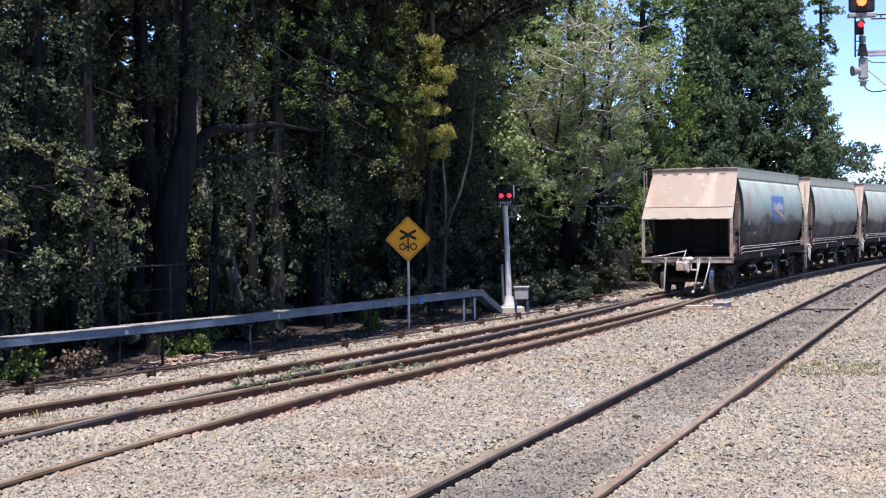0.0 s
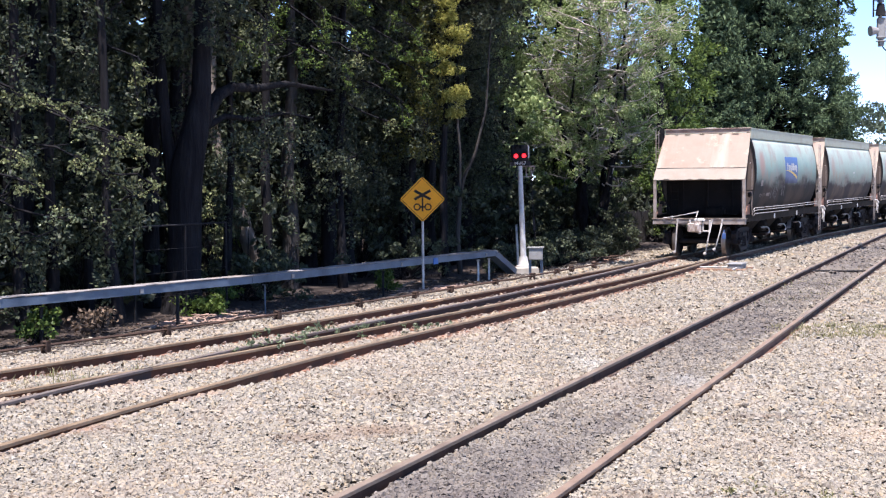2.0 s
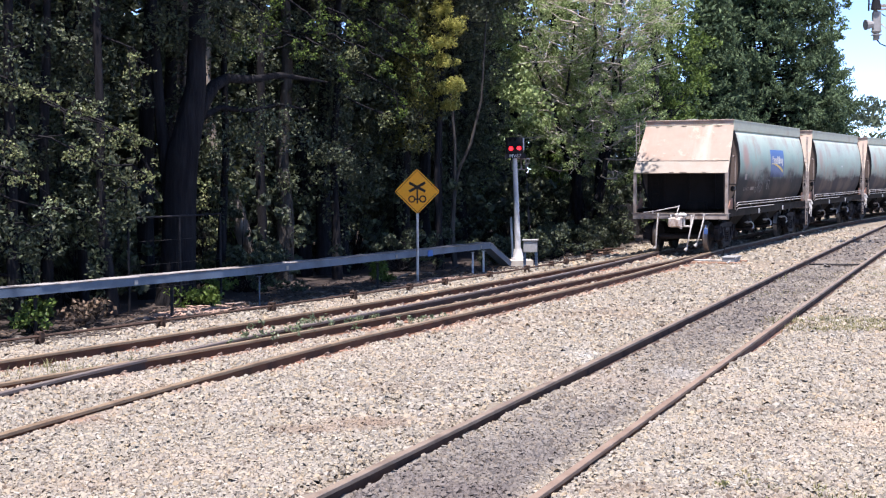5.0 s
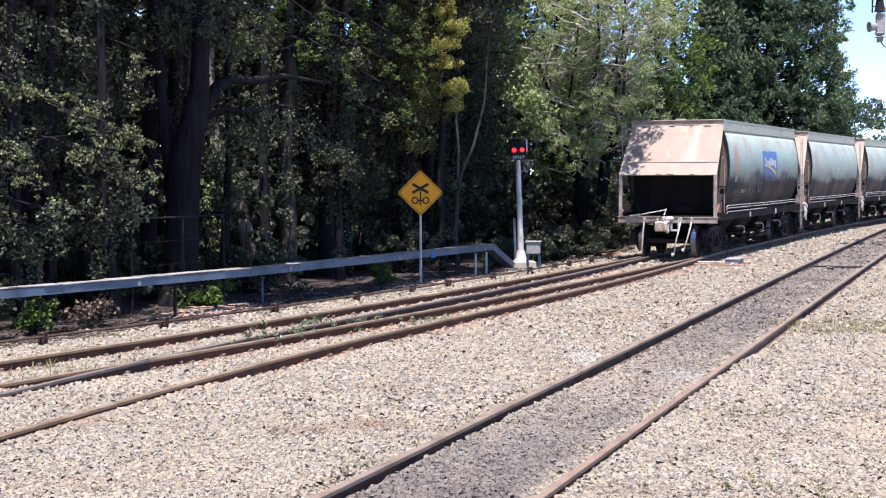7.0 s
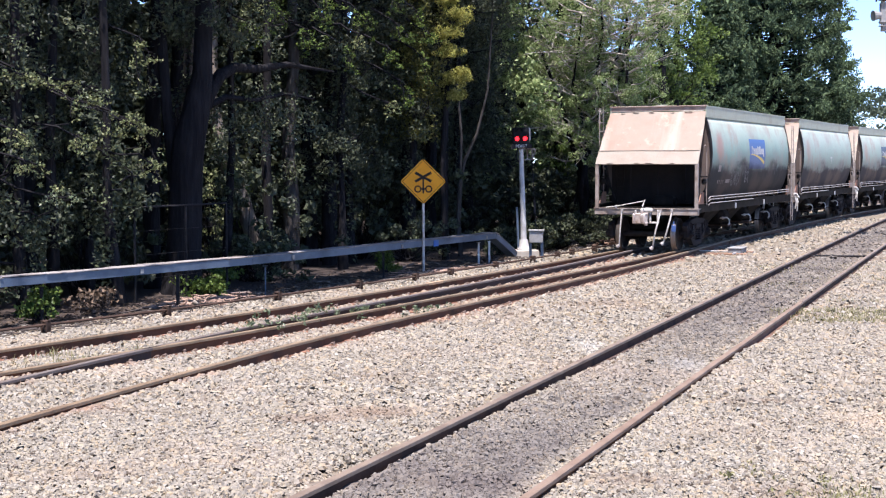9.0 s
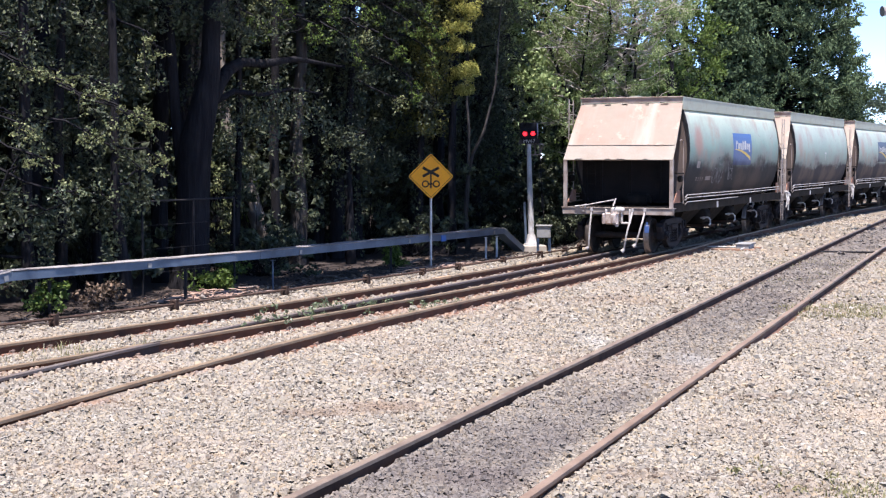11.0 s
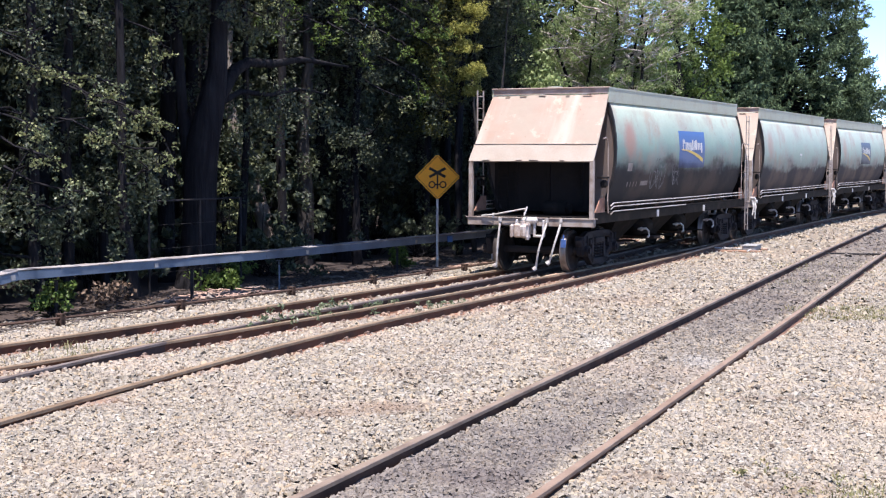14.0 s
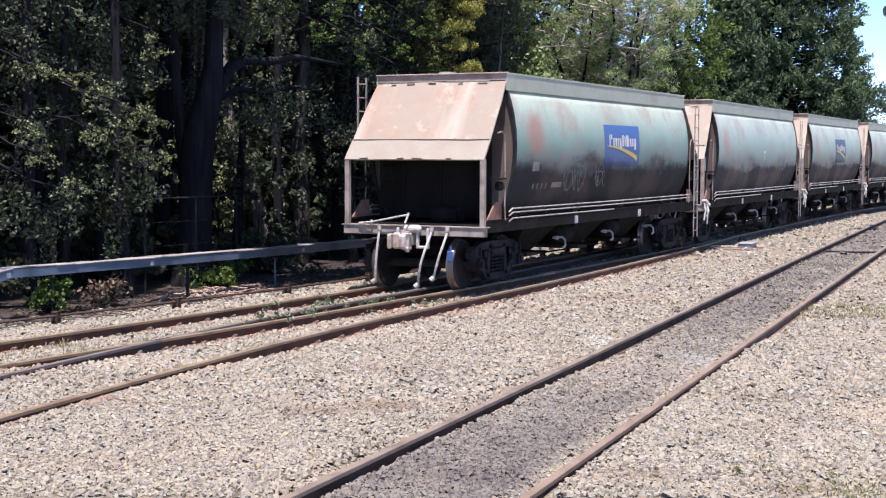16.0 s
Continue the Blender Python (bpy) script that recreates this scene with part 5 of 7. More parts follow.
    bm = bmesh.new()
    rod(bm, (-0.10, -0.02, 6.95), (-0.34, -0.10, 6.93), 0.10, 12, 0.17)
    part("horn", bm, M_PALEGREY, t, "grey horn")
    bm = bmesh.new()
    pipe(bm, [(0.04, 0.1, 6.5), (0.16, 0.1, 6.34), (0.32, 0.1, 6.27), (0.55, 0.12, 6.28), (0.9, 0.15, 6.35), (1.4, 0.15, 6.9), (1.9, 0.15, 7.4)], 0.022)
    pipe(bm, [(0.1, 0.1, 7.36), (0.3, 0.1, 7.22), (0.7, 0.12, 7.2), (1.3, 0.15, 7.4)], 0.016)
    part("cable", bm, M_DARK, t)
    return tagged(t, "cantilever railway signal with lit red lamps over the main line", "railway signal")


gantry_signal()


def crossing_cable():
    """A dark cable laid over the ballast between the main line's rails."""
    bm = bmesh.new()
    pts = [on_line(MAIN, 32.0 + 0.05 * k + 0.06 * math.sin(k), -0.70 + 1.4 * k / 7, -0.09) for k in range(8)]
    pipe(bm, pts, 0.025, 6)
    tagged(part("cable", bm, M_DARK), "dark cable laid across between the rails", "cable")


crossing_cable()

# ---- trees and plants ----
def leaf_arrays(centres, size, rng, narrow=0.55, droop=0.3):
    """Four-cornered leaves, folded a little, at the centres."""
    n = len(centres)
    d = rng.normal(size=(n, 3))
    d[:, 2] -= droop
    d /= np.linalg.norm(d, axis=1)[:, None]
    w = np.cross(d, rng.normal(size=(n, 3)))
    w /= np.linalg.norm(w, axis=1)[:, None] + 1e-9
    up = np.cross(d, w)
    L = (size * rng.uniform(0.65, 1.3, n))[:, None]
    k = L * narrow
    v = np.stack([centres - d * L * 0.5, centres + w * k * 0.5 - d * L * 0.08 + up * L * 0.07, centres + d * L * 0.5, centres - w * k * 0.5 - d * L * 0.08 + up * L * 0.07], 1)
    f = np.arange(n * 4).reshape(n, 4)
    return v.reshape(-1, 3), f


def clump_points(clumps, rng):
    """Leaf centres in clumps. Rows: x, y, z, radius, flatness, leaves."""
    out = []
    for x, y, z, r, flat, n in clumps:
        p = rng.normal(size=(int(n), 3))
        p *= (rng.uniform(0.2, 1.0, (int(n), 1)) ** 0.5) / (np.linalg.norm(p, axis=1)[:, None] + 1e-9)
        p = p * r * np.array([1, 1, flat])
        p[:, 2] -= 0.25 * (p[:, 0] ** 2 + p[:, 1] ** 2) / max(r, 0.1)
        out.append(p + [x, y, z])
    return np.concatenate(out)


GAPS = []                                       # (point, radius): sun reaches these through breaks in the crowns


def in_gap(c, wide=0.25):
    """True where a clump would stand between the sun and a break in the crowns."""
    for p, r in GAPS:
        d = Vector(c) - p
        k = d.dot(to_sun)
        if k > 0.6 and (d - to_sun * k).length < r + wide:
            return True
    return False


def crown_mesh(name, groups, material, rng, narrow=0.55, droop=0.3):
    """A crown from groups of (clumps, leaf length)."""
    vs, fs, base = [], [], 0
    for clumps, size in groups:
        if len(clumps) == 0:
            continue
        v, f = leaf_arrays(clump_points(clumps, rng), size, rng, narrow, droop)
        vs.append(v)
        fs.append(f + base)
        base += len(v)
    return mesh_from(name, np.concatenate(vs), np.concatenate(fs), material)


def tube(vs, fs, pts, radii, seg, rng, rough=0.06):
    """Adds a tapered, knobbly limb to vertex and face lists."""
    pts = np.asarray(pts, float)
    base = sum(len(v) for v in vs)
    g = np.gradient(pts, axis=0)
    g /= np.linalg.norm(g, axis=1)[:, None] + 1e-9
    side = np.cross(g, [0.31, 0.17, 0.05] if abs(g[0, 2]) > 0.9 else [0, 0, 1.0])
    side /= np.linalg.norm(side, axis=1)[:, None] + 1e-9
    third = np.cross(g, side)
    a = np.linspace(0, 2 * np.pi, seg, endpoint=False)
    r = np.asarray(radii)[:, None] * (1 + rough * rng.normal(size=(len(pts), seg)))
    v = pts[:, None, :] + r[:, :, None] * (np.cos(a)[None, :, None] * side[:, None, :] + np.sin(a)[None, :, None] * third[:, None, :])
    i = np.arange(len(pts) - 1)[:, None] * seg + np.arange(seg)
    j = np.arange(len(pts) - 1)[:, None] * seg + (np.arange(seg) + 1) % seg
    fs.append((base + np.stack([i, j, j + seg, i + seg], 2)).reshape(-1, 4))
    vs.append(v.reshape(-1, 3))


def wander(a, b, n, amount, rng):
    """A path from a to b that strays a little on the way."""
    u = np.linspace(0, 1, n)[:, None]
    p = np.asarray(a, float) * (1 - u) + np.asarray(b, float) * u
    w = np.cumsum(rng.normal(size=(n, 3)), 0)
    w -= u * w[-1]
    return p + w * amount / max(1, n ** 0.5)


def grow(base, height, radius, clumps_per, reach, low, rng, lean=(0, 0), bark=None, leaf=None, leaf_size=0.085, leaves=110, limb_count=16, overhang=(0, 0), hang=0.0, high=8.0, high_size=0.32, high_leaves=36, label="", category="tree", name="tree", group="", first_limb=None, shade=True, tall=1.0):
    """A tree: trunk with limbs, clumps of leaves at the limbs' outer halves; coarser leaves above the height 'high'."""
    t = empty(name)
    bx, by, bz = base
    top = np.array([bx + lean[0], by + lean[1], bz + height])
    trunk = wander(base, top, 12, 0.25, rng)
    vs, fs = [], []
    rad = radius * np.linspace(1, 0.25, 12)
    rad[0] *= 1.35
    tube(vs, fs, trunk, rad, 10, rng, 0.07)
    fine, coarse = [], []
    for i in range(limb_count):
        u = (low + (height * 0.97 - low) * ((i + rng.uniform(0, 1)) / limb_count)) / height
        p = np.array([np.interp(u, np.linspace(0, 1, 12), trunk[:, k]) for k in range(3)])
        a = rng.uniform(0, 2 * np.pi)
        out = reach * rng.uniform(0.5, 1.1) * (1 if u < 0.7 else 1.6 * (1 - u) / 0.48)
        zz = p[2]
        shift = np.array([overhang[0], overhang[1]]) * np.clip((zz - 5.0) / 5.0, 0, 1)
        q = p + np.array([math.cos(a) * out + shift[0], math.sin(a) * out + shift[1], rng.uniform(0.0, 0.9) * tall - hang])
        if in_gap(q, 0.1) or in_gap((p + q) / 2, 0.0):
            continue
        limb = wander(p, q, 7, 0.25, rng)
        r0 = radius * (1 - 0.75 * u) * rng.uniform(0.18, 0.34)
        tube(vs, fs, limb, np.linspace(r0, 0.01, 7), 6, rng)
        for c in range(clumps_per):
            k = rng.uniform(0.15, 1.05)
            c0 = np.array([np.interp(k, np.linspace(0, 1, 7), limb[:, j]) for j in range(3)]) + rng.normal(size=3) * np.array([0.35, 0.35, 0.4])
            r = rng.uniform(0.25, 0.55)
            if in_gap(c0, r * (2.0 if c0[2] >= high else 0.8)):
                continue
            lit = float(offsets(c0[:1], c0[1:2])[0][0])
            if group == ROW and c0[2] < high and lit > (-5.45 if c0[2] > 3 else -5.0) and c0[0] < 3:
                continue
            if c0[2] < high:
                fine.append((*c0, r, rng.uniform(0.5, 0.9), leaves * rng.uniform(0.5, 1.4)))
                if leaf_size < 0.15:
                    tube(vs, fs, wander(limb[4], c0, 3, 0.05, rng), [r0 * 0.4 + 0.006, 0.008, 0.004], 4, rng)
            elif shade and (float(offsets(c0[:1], c0[1:2])[0][0]) < -4.9 or c0[0] > 3):
                coarse.append((*c0, r * 2.2, 0.7, high_leaves))
    if group == ROW:
        for _ in range(34):                                     # leaves close on the stem
            u = rng.uniform(0.02, 0.6)
            p = np.array([np.interp(u, np.linspace(0, 1, 12), trunk[:, k]) for k in range(3)])
            fine.append((*(p + rng.normal(size=3) * [0.14, 0.14, 0.1]), 0.22, 1.3, 50))
    me = mesh_from("trunk", np.concatenate(vs), np.concatenate(fs), bark, True)
    ob = new("trunk", me)
    ob.parent = t
    cr = new("crown", crown_mesh("crown", [(fine, leaf_size), (coarse, high_size)], leaf, rng))
    cr.parent = t
    return tagged(t, label, category, group)


def place(s, off, z=-0.32):
    p = lay(s, off, z)
    return np.array([p.x, p.y, p.z])


rng = np.random.default_rng(11)
ROW = "tall trees along the siding"
DARK = "tall dark green poplar with a leafy drooping crown"
near_side = on_line(SIDING, 0, 1.0) - on_line(SIDING, 0, 0.0)
for s, off, z, r in ((5.25, -7.1, 1.1, 1.0), (4.95, -7.1, 1.7, 1.1), (4.6, -7.1, 2.5, 0.9), (5.0, -7.8, 2.0, 0.8), (6.5, -6.9, 1.4, 0.5), (6.7, -7.0, 2.1, 0.2), (5.6, -5.1, 3.0, 0.3), (12.0, -4.7, 6.4, 0.55), (12.1, -4.7, 5.3, 0.5), (12.1, -4.7, 4.5, 0.5), (11.9, -4.7, 7.4, 0.5), (7.6, -4.8, 2.7, 0.3), (8.9, -5.0, 3.5, 0.25), (-3.4, -4.5, 0.2, 0.5), (-1.4, -4.1, 0.0, 0.6), (-0.4, -3.9, 0.0, 0.3), (32.6, -5.3, 1.8, 0.6)):
    GAPS.append((Vector(place(s, off, z)), r))
# boughs that reach out of the row into the sun: s, height, reach to either side, droop
BOUGHS = ((-5.35, 4.25, 0.5, 0.1), (-4.95, 3.75, 0.45, 0.0), (-4.3, 3.6, 0.4, -0.05), (-3.6, 3.35, 0.5, -0.2), (-2.9, 3.1, 0.5, -0.2), (-3.3, 3.55, 0.4, -0.1), (-2.5, 3.0, 0.35, -0.1), (-3.7, 2.6, 0.35, -0.1), (-5.2, 2.75, 0.4, -0.2), (-5.0, 2.3, 0.4, -0.3), (-4.5, 1.75, 0.45, -0.2),
          (-2.0, 2.9, 0.25, -0.7), (-2.1, 2.3, 0.2, -0.6), (-1.7, 4.5, 0.2, -0.8), (-6.3, 5.0, 0.5, -0.1), (-4.7, 5.6, 0.5, -0.2), (2.2, 5.6, 0.3, -0.3), (6.4, 5.2, 0.2, -0.4), (7.6, 3.7, 0.2, -0.3),
          (1.5, 6.6, 0.35, -0.6), (2.6, 7.3, 0.4, -0.5), (3.4, 6.3, 0.3, -0.6), (4.6, 7.0, 0.4, -0.5), (5.3, 6.2, 0.3, -0.6), (6.2, 7.4, 0.4, -0.4), (7.0, 6.6, 0.35, -0.6), (7.8, 7.3, 0.4, -0.5), (8.6, 6.4, 0.3, -0.6), (9.6, 7.1, 0.4, -0.5), (10.5, 7.7, 0.4, -0.4), (9.9, 6.1, 0.25, -0.5), (-2.6, 6.9, 0.4, -0.4), (-4.0, 7.0, 0.4, -0.4),
          (1.9, 5.1, 0.3, -0.6), (3.0, 5.6, 0.3, -0.5), (4.0, 5.2, 0.3, -0.6), (4.9, 5.7, 0.35, -0.5), (5.9, 4.9, 0.3, -0.6), (6.8, 5.7, 0.35, -0.5), (7.8, 5.0, 0.3, -0.6), (8.7, 5.6, 0.3, -0.5), (9.6, 4.9, 0.25, -0.6), (10.3, 5.6, 0.3, -0.5), (8.2, 4.2, 0.25, -0.5))
for s, z, wide, droop in BOUGHS:
    GAPS.append((Vector(place(s, -4.75 + (5 - z) * 0.2, z)), 0.55 if s < -1.8 else 0.12))
# front row: s, off, radius, low limb height, reach
for s, off, r, low, reach in ((-15.0, -6.0, 0.22, 0.8, 1.9), (-11.5, -5.8, 0.22, 0.5, 1.7), (-8.6, -5.6, 0.2, 0.4, 1.6), (-6.2, -5.5, 0.20, 0.4, 1.5), (-4.4, -5.4, 0.18, 0.6, 1.4), (-2.3, -5.1, 0.15, 1.6, 1.3), (-1.2, -6.4, 0.14, 2.0, 1.5),
                              (3.2, -6.5, 0.14, 4.3, 1.6), (5.2, -6.8, 0.2, 4.3, 1.7), (7.4, -6.0, 0.16, 2.2, 1.6), (9.3, -6.8, 0.2, 1.6, 1.7), (11.4, -6.2, 0.18, 3.0, 1.5), (14.2, -6.6, 0.2, 3.4, 1.6), (17.0, -7.4, 0.22, 3.2, 1.6), (20.0, -8.0, 0.24, 2.2, 1.5)):
    ov = near_side * (rng.uniform(0.2, 1.2) if s < 1 else rng.uniform(0.4, 1.0) if s < 14 else 0.1)
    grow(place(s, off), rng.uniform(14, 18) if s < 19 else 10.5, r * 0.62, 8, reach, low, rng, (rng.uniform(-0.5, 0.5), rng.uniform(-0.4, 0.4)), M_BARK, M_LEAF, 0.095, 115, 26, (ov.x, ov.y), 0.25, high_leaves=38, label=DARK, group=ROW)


def great_tree():
    """The stout dark trunk that forks, with a heavy limb reaching along the row."""
    t = empty("tree")
    g = np.random.default_rng(3)
    b = place(0.45, -5.6)
    along = np.array([*(on_line(SIDING, 4) - on_line(SIDING, 0)).normalized()])
    vs, fs = [], []
    trunk = np.array([b - [0.02, 0, 0.1], b + [0.0, 0, 0.5], b + [0.03, 0, 1.3], b + [0.06, 0, 2.2], b + [0.14, 0, 3.0], b + [0.28, 0.05, 3.7], b + [0.42, 0.1, 4.4], b + [0.45, 0.1, 5.5], b + [0.5, 0.2, 8], b + [0.4, 0.3, 15]])
    tube(vs, fs, trunk, [0.50, 0.36, 0.33, 0.32, 0.31, 0.27, 0.20, 0.16, 0.12, 0.05], 18, g, 0.05)
    limb = np.array([b + [0.26, 0.0, 3.55], b + along * 0.45 + [0.3, 0, 4.1], b + along * 0.8 + [0.3, 0, 4.42], b + along * 1.3 + [0.3, -0.1, 4.6], b + along * 2.2 + [0.28, -0.1, 4.62], b + along * 3.4 + [0.25, -0.2, 4.78], b + along * 5.2 + [0.3, -0.2, 4.72]])
    tube(vs, fs, limb, [0.17, 0.145, 0.125, 0.11, 0.09, 0.065, 0.02], 10, g, 0.09)
    limb2 = np.array([b + along * 0.25 + [0.25, 0.05, 3.7], b + along * 1.0 + [0.3, -0.1, 3.98], b + along * 1.9 + [0.4, -0.2, 3.94], b + along * 3.0 + [0.4, -0.3, 4.12], b + along * 4.2 + [0.4, -0.3, 4.05]])
    tube(vs, fs, limb2, [0.075, 0.06, 0.045, 0.035, 0.012], 8, g, 0.09)
    stem = np.array([b + [-0.12, 0.1, 2.4], b + [-0.3, 0.1, 3.6], b + [-0.42, 0.1, 5.5], b + [-0.5, 0.2, 9]])
    tube(vs, fs, stem, [0.16, 0.13, 0.1, 0.05], 9, g, 0.08)
    fine, coarse = [], []
    for path, n in ((limb, 46), (limb2, 20), (trunk[5:9], 44), (stem[1:], 26)):
        for _ in range(n):
            k = g.uniform(0.3, 1)
            m = len(path)
            c = np.array([np.interp(k, np.linspace(0, 1, m), path[:, j]) for j in range(3)]) + g.normal(size=3) * [0.5, 0.5, 0.6] + [0, 0, 0.3]
            if in_gap(c) or (3.7 < c[2] < 4.75 and float(offsets(c[:1], c[1:2])[0][0]) > -5.7):
                continue
            fine.append((*c, g.uniform(0.25, 0.5), 0.7, 80))
            tube(vs, fs, wander(c + [0, 0, 0.3], c, 3, 0.1, g), [0.012, 0.01, 0.005], 4, g)
    for _ in range(70):
        a, h = g.uniform(0, 6.28), g.uniform(8.8, 16)
        q = b + np.array([math.cos(a), math.sin(a), 0]) * g.uniform(0.3, 2.4) - [near_side.x * 1.5, near_side.y * 1.5, -h]
        if not in_gap(q, 1.0):
            coarse.append((*q, g.uniform(0.6, 1.1), 0.7, 40))
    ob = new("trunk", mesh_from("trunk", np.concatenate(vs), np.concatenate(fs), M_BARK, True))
    ob.parent = t
    ob = new("crown", crown_mesh("crown", [(fine, 0.095), (coarse, 0.32)], M_LEAF, g))
    ob.parent = t
    tagged(t, "great old tree with a stout dark forked trunk", "tree", ROW)


great_tree()


def bare_trunk(points, radii, label, bark=M_DIMBARK, seed=1, ivy=12, climb=(0.1, 0.75)):
    """A slender stem among the others, its crown lost in the leaves above."""
    t = empty("tree")
    g = np.random.default_rng(seed)
    vs, fs = [], []
    for pts, rad in zip(points, radii):
        pts = np.asarray(pts, float)
        tube(vs, fs, pts, rad, 9, g, 0.08)
    ob = new("trunk", mesh_from("trunk", np.concatenate(vs), np.concatenate(fs), bark, True))
    ob.parent = t
    top = np.asarray(points[0][-1], float)
    cl = [(*(top + g.normal(size=3) * [0.8, 0.8, 0.8] + [0, 0, 0.4]), g.uniform(0.3, 0.5), 0.7, 80) for _ in range(16)]
    cl = [c for c in cl if not in_gap(c[:3], c[3])]
    stem = np.asarray(points[0], float)
    for _ in range(ivy):
        u = g.uniform(*climb)
        p = np.array([np.interp(u, np.linspace(0, 1, len(stem)), stem[:, k]) for k in range(3)])
        cl.append((*(p + g.normal(size=3) * [0.2, 0.2, 0.1] - [0, 0.12, 0]), 0.2, 1.2, 40))
    ob = new("crown", crown_mesh("crown", [(cl, 0.1)], M_LEAF, g))
    ob.parent = t
    tagged(t, label, "tree", ROW)


b4 = place(5.6, -7.2)
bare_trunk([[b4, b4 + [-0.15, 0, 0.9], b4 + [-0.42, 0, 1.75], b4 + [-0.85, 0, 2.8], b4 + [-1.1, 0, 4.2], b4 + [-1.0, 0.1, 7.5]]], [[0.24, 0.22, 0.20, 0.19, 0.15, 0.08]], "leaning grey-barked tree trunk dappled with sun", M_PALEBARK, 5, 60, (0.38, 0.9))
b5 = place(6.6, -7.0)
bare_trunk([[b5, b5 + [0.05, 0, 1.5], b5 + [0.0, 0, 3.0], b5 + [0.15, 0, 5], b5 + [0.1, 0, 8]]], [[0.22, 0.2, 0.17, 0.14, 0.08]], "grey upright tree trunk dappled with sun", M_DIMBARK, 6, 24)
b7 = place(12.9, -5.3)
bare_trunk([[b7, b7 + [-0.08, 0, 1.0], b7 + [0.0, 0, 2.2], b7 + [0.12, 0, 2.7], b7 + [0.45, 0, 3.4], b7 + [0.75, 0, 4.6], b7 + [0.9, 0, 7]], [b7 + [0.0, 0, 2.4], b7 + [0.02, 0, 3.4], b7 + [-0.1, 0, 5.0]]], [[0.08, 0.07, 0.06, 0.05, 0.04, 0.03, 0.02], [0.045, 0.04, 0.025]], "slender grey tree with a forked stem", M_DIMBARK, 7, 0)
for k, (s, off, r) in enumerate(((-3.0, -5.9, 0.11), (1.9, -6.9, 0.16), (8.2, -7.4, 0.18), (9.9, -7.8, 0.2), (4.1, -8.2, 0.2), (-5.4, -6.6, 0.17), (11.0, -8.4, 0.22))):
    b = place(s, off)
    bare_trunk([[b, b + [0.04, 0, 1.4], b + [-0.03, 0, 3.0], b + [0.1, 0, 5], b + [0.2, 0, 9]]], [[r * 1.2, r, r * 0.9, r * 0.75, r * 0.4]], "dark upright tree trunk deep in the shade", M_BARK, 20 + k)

# rows behind, which close the wood
for s in np.arange(-20, 34, 2.7):
    grow(place(s + rng.uniform(-0.6, 0.6), -10.2 - rng.uniform(0, 1.8)), rng.uniform(13, 17), 0.2, 6, 2.1, 0.3, rng, (0, 0), M_BARK, M_LEAF, 0.24, 38, 26, (0, 0), 0.1, high_leaves=14, high_size=0.5, label="dark green tree deep in the wood", group="trees deep in the wood")
for s in np.arange(-26, 40, 3.4):
    grow(place(s + rng.uniform(-0.6, 0.6), -15.5 - rng.uniform(0, 2.0)), rng.uniform(13, 17), 0.25, 5, 2.6, 0.2, rng, (0, 0), M_BARK, M_LEAF, 0.45, 20, 24, (0, 0), 0.0, high_leaves=8, high_size=0.7, label="dark green tree deep in the wood", group="trees deep in the wood")


for q, (s, off) in enumerate(((18.6, -8.6), (21.6, -9.2), (15.6, -8.4))):
    grow(place(s, off), 15.5 if s < 20 else 11.0, 0.18, 12, 1.6, 0.6, np.random.default_rng(50 + q), (0, 0), M_BARK, M_LEAF, 0.13, 80, 32, (0, 0), 0.3, high=11.0, label=DARK, group=ROW)


def dark_wood():
    """The close depths of the wood behind the rows."""
    g = np.random.default_rng(19)
    cl = []
    for s in np.arange(-40, 75, 0.55):
        for _ in range(6):
            p = place(s + g.uniform(-0.5, 0.5), -20.0 - g.uniform(0, 3.0) + max(0, s - 45) * 0.2, 0)
            cl.append((p[0], p[1], g.uniform(-0.2, 8.5), 1.5, 0.9, 26))
    ob = new("dark_wood", crown_mesh("dark_wood", [(cl, 0.8)], M_LEAF, g, 0.7))
    tagged(ob, "dark green depths of the wood", "wood", kind="stuff")


dark_wood()


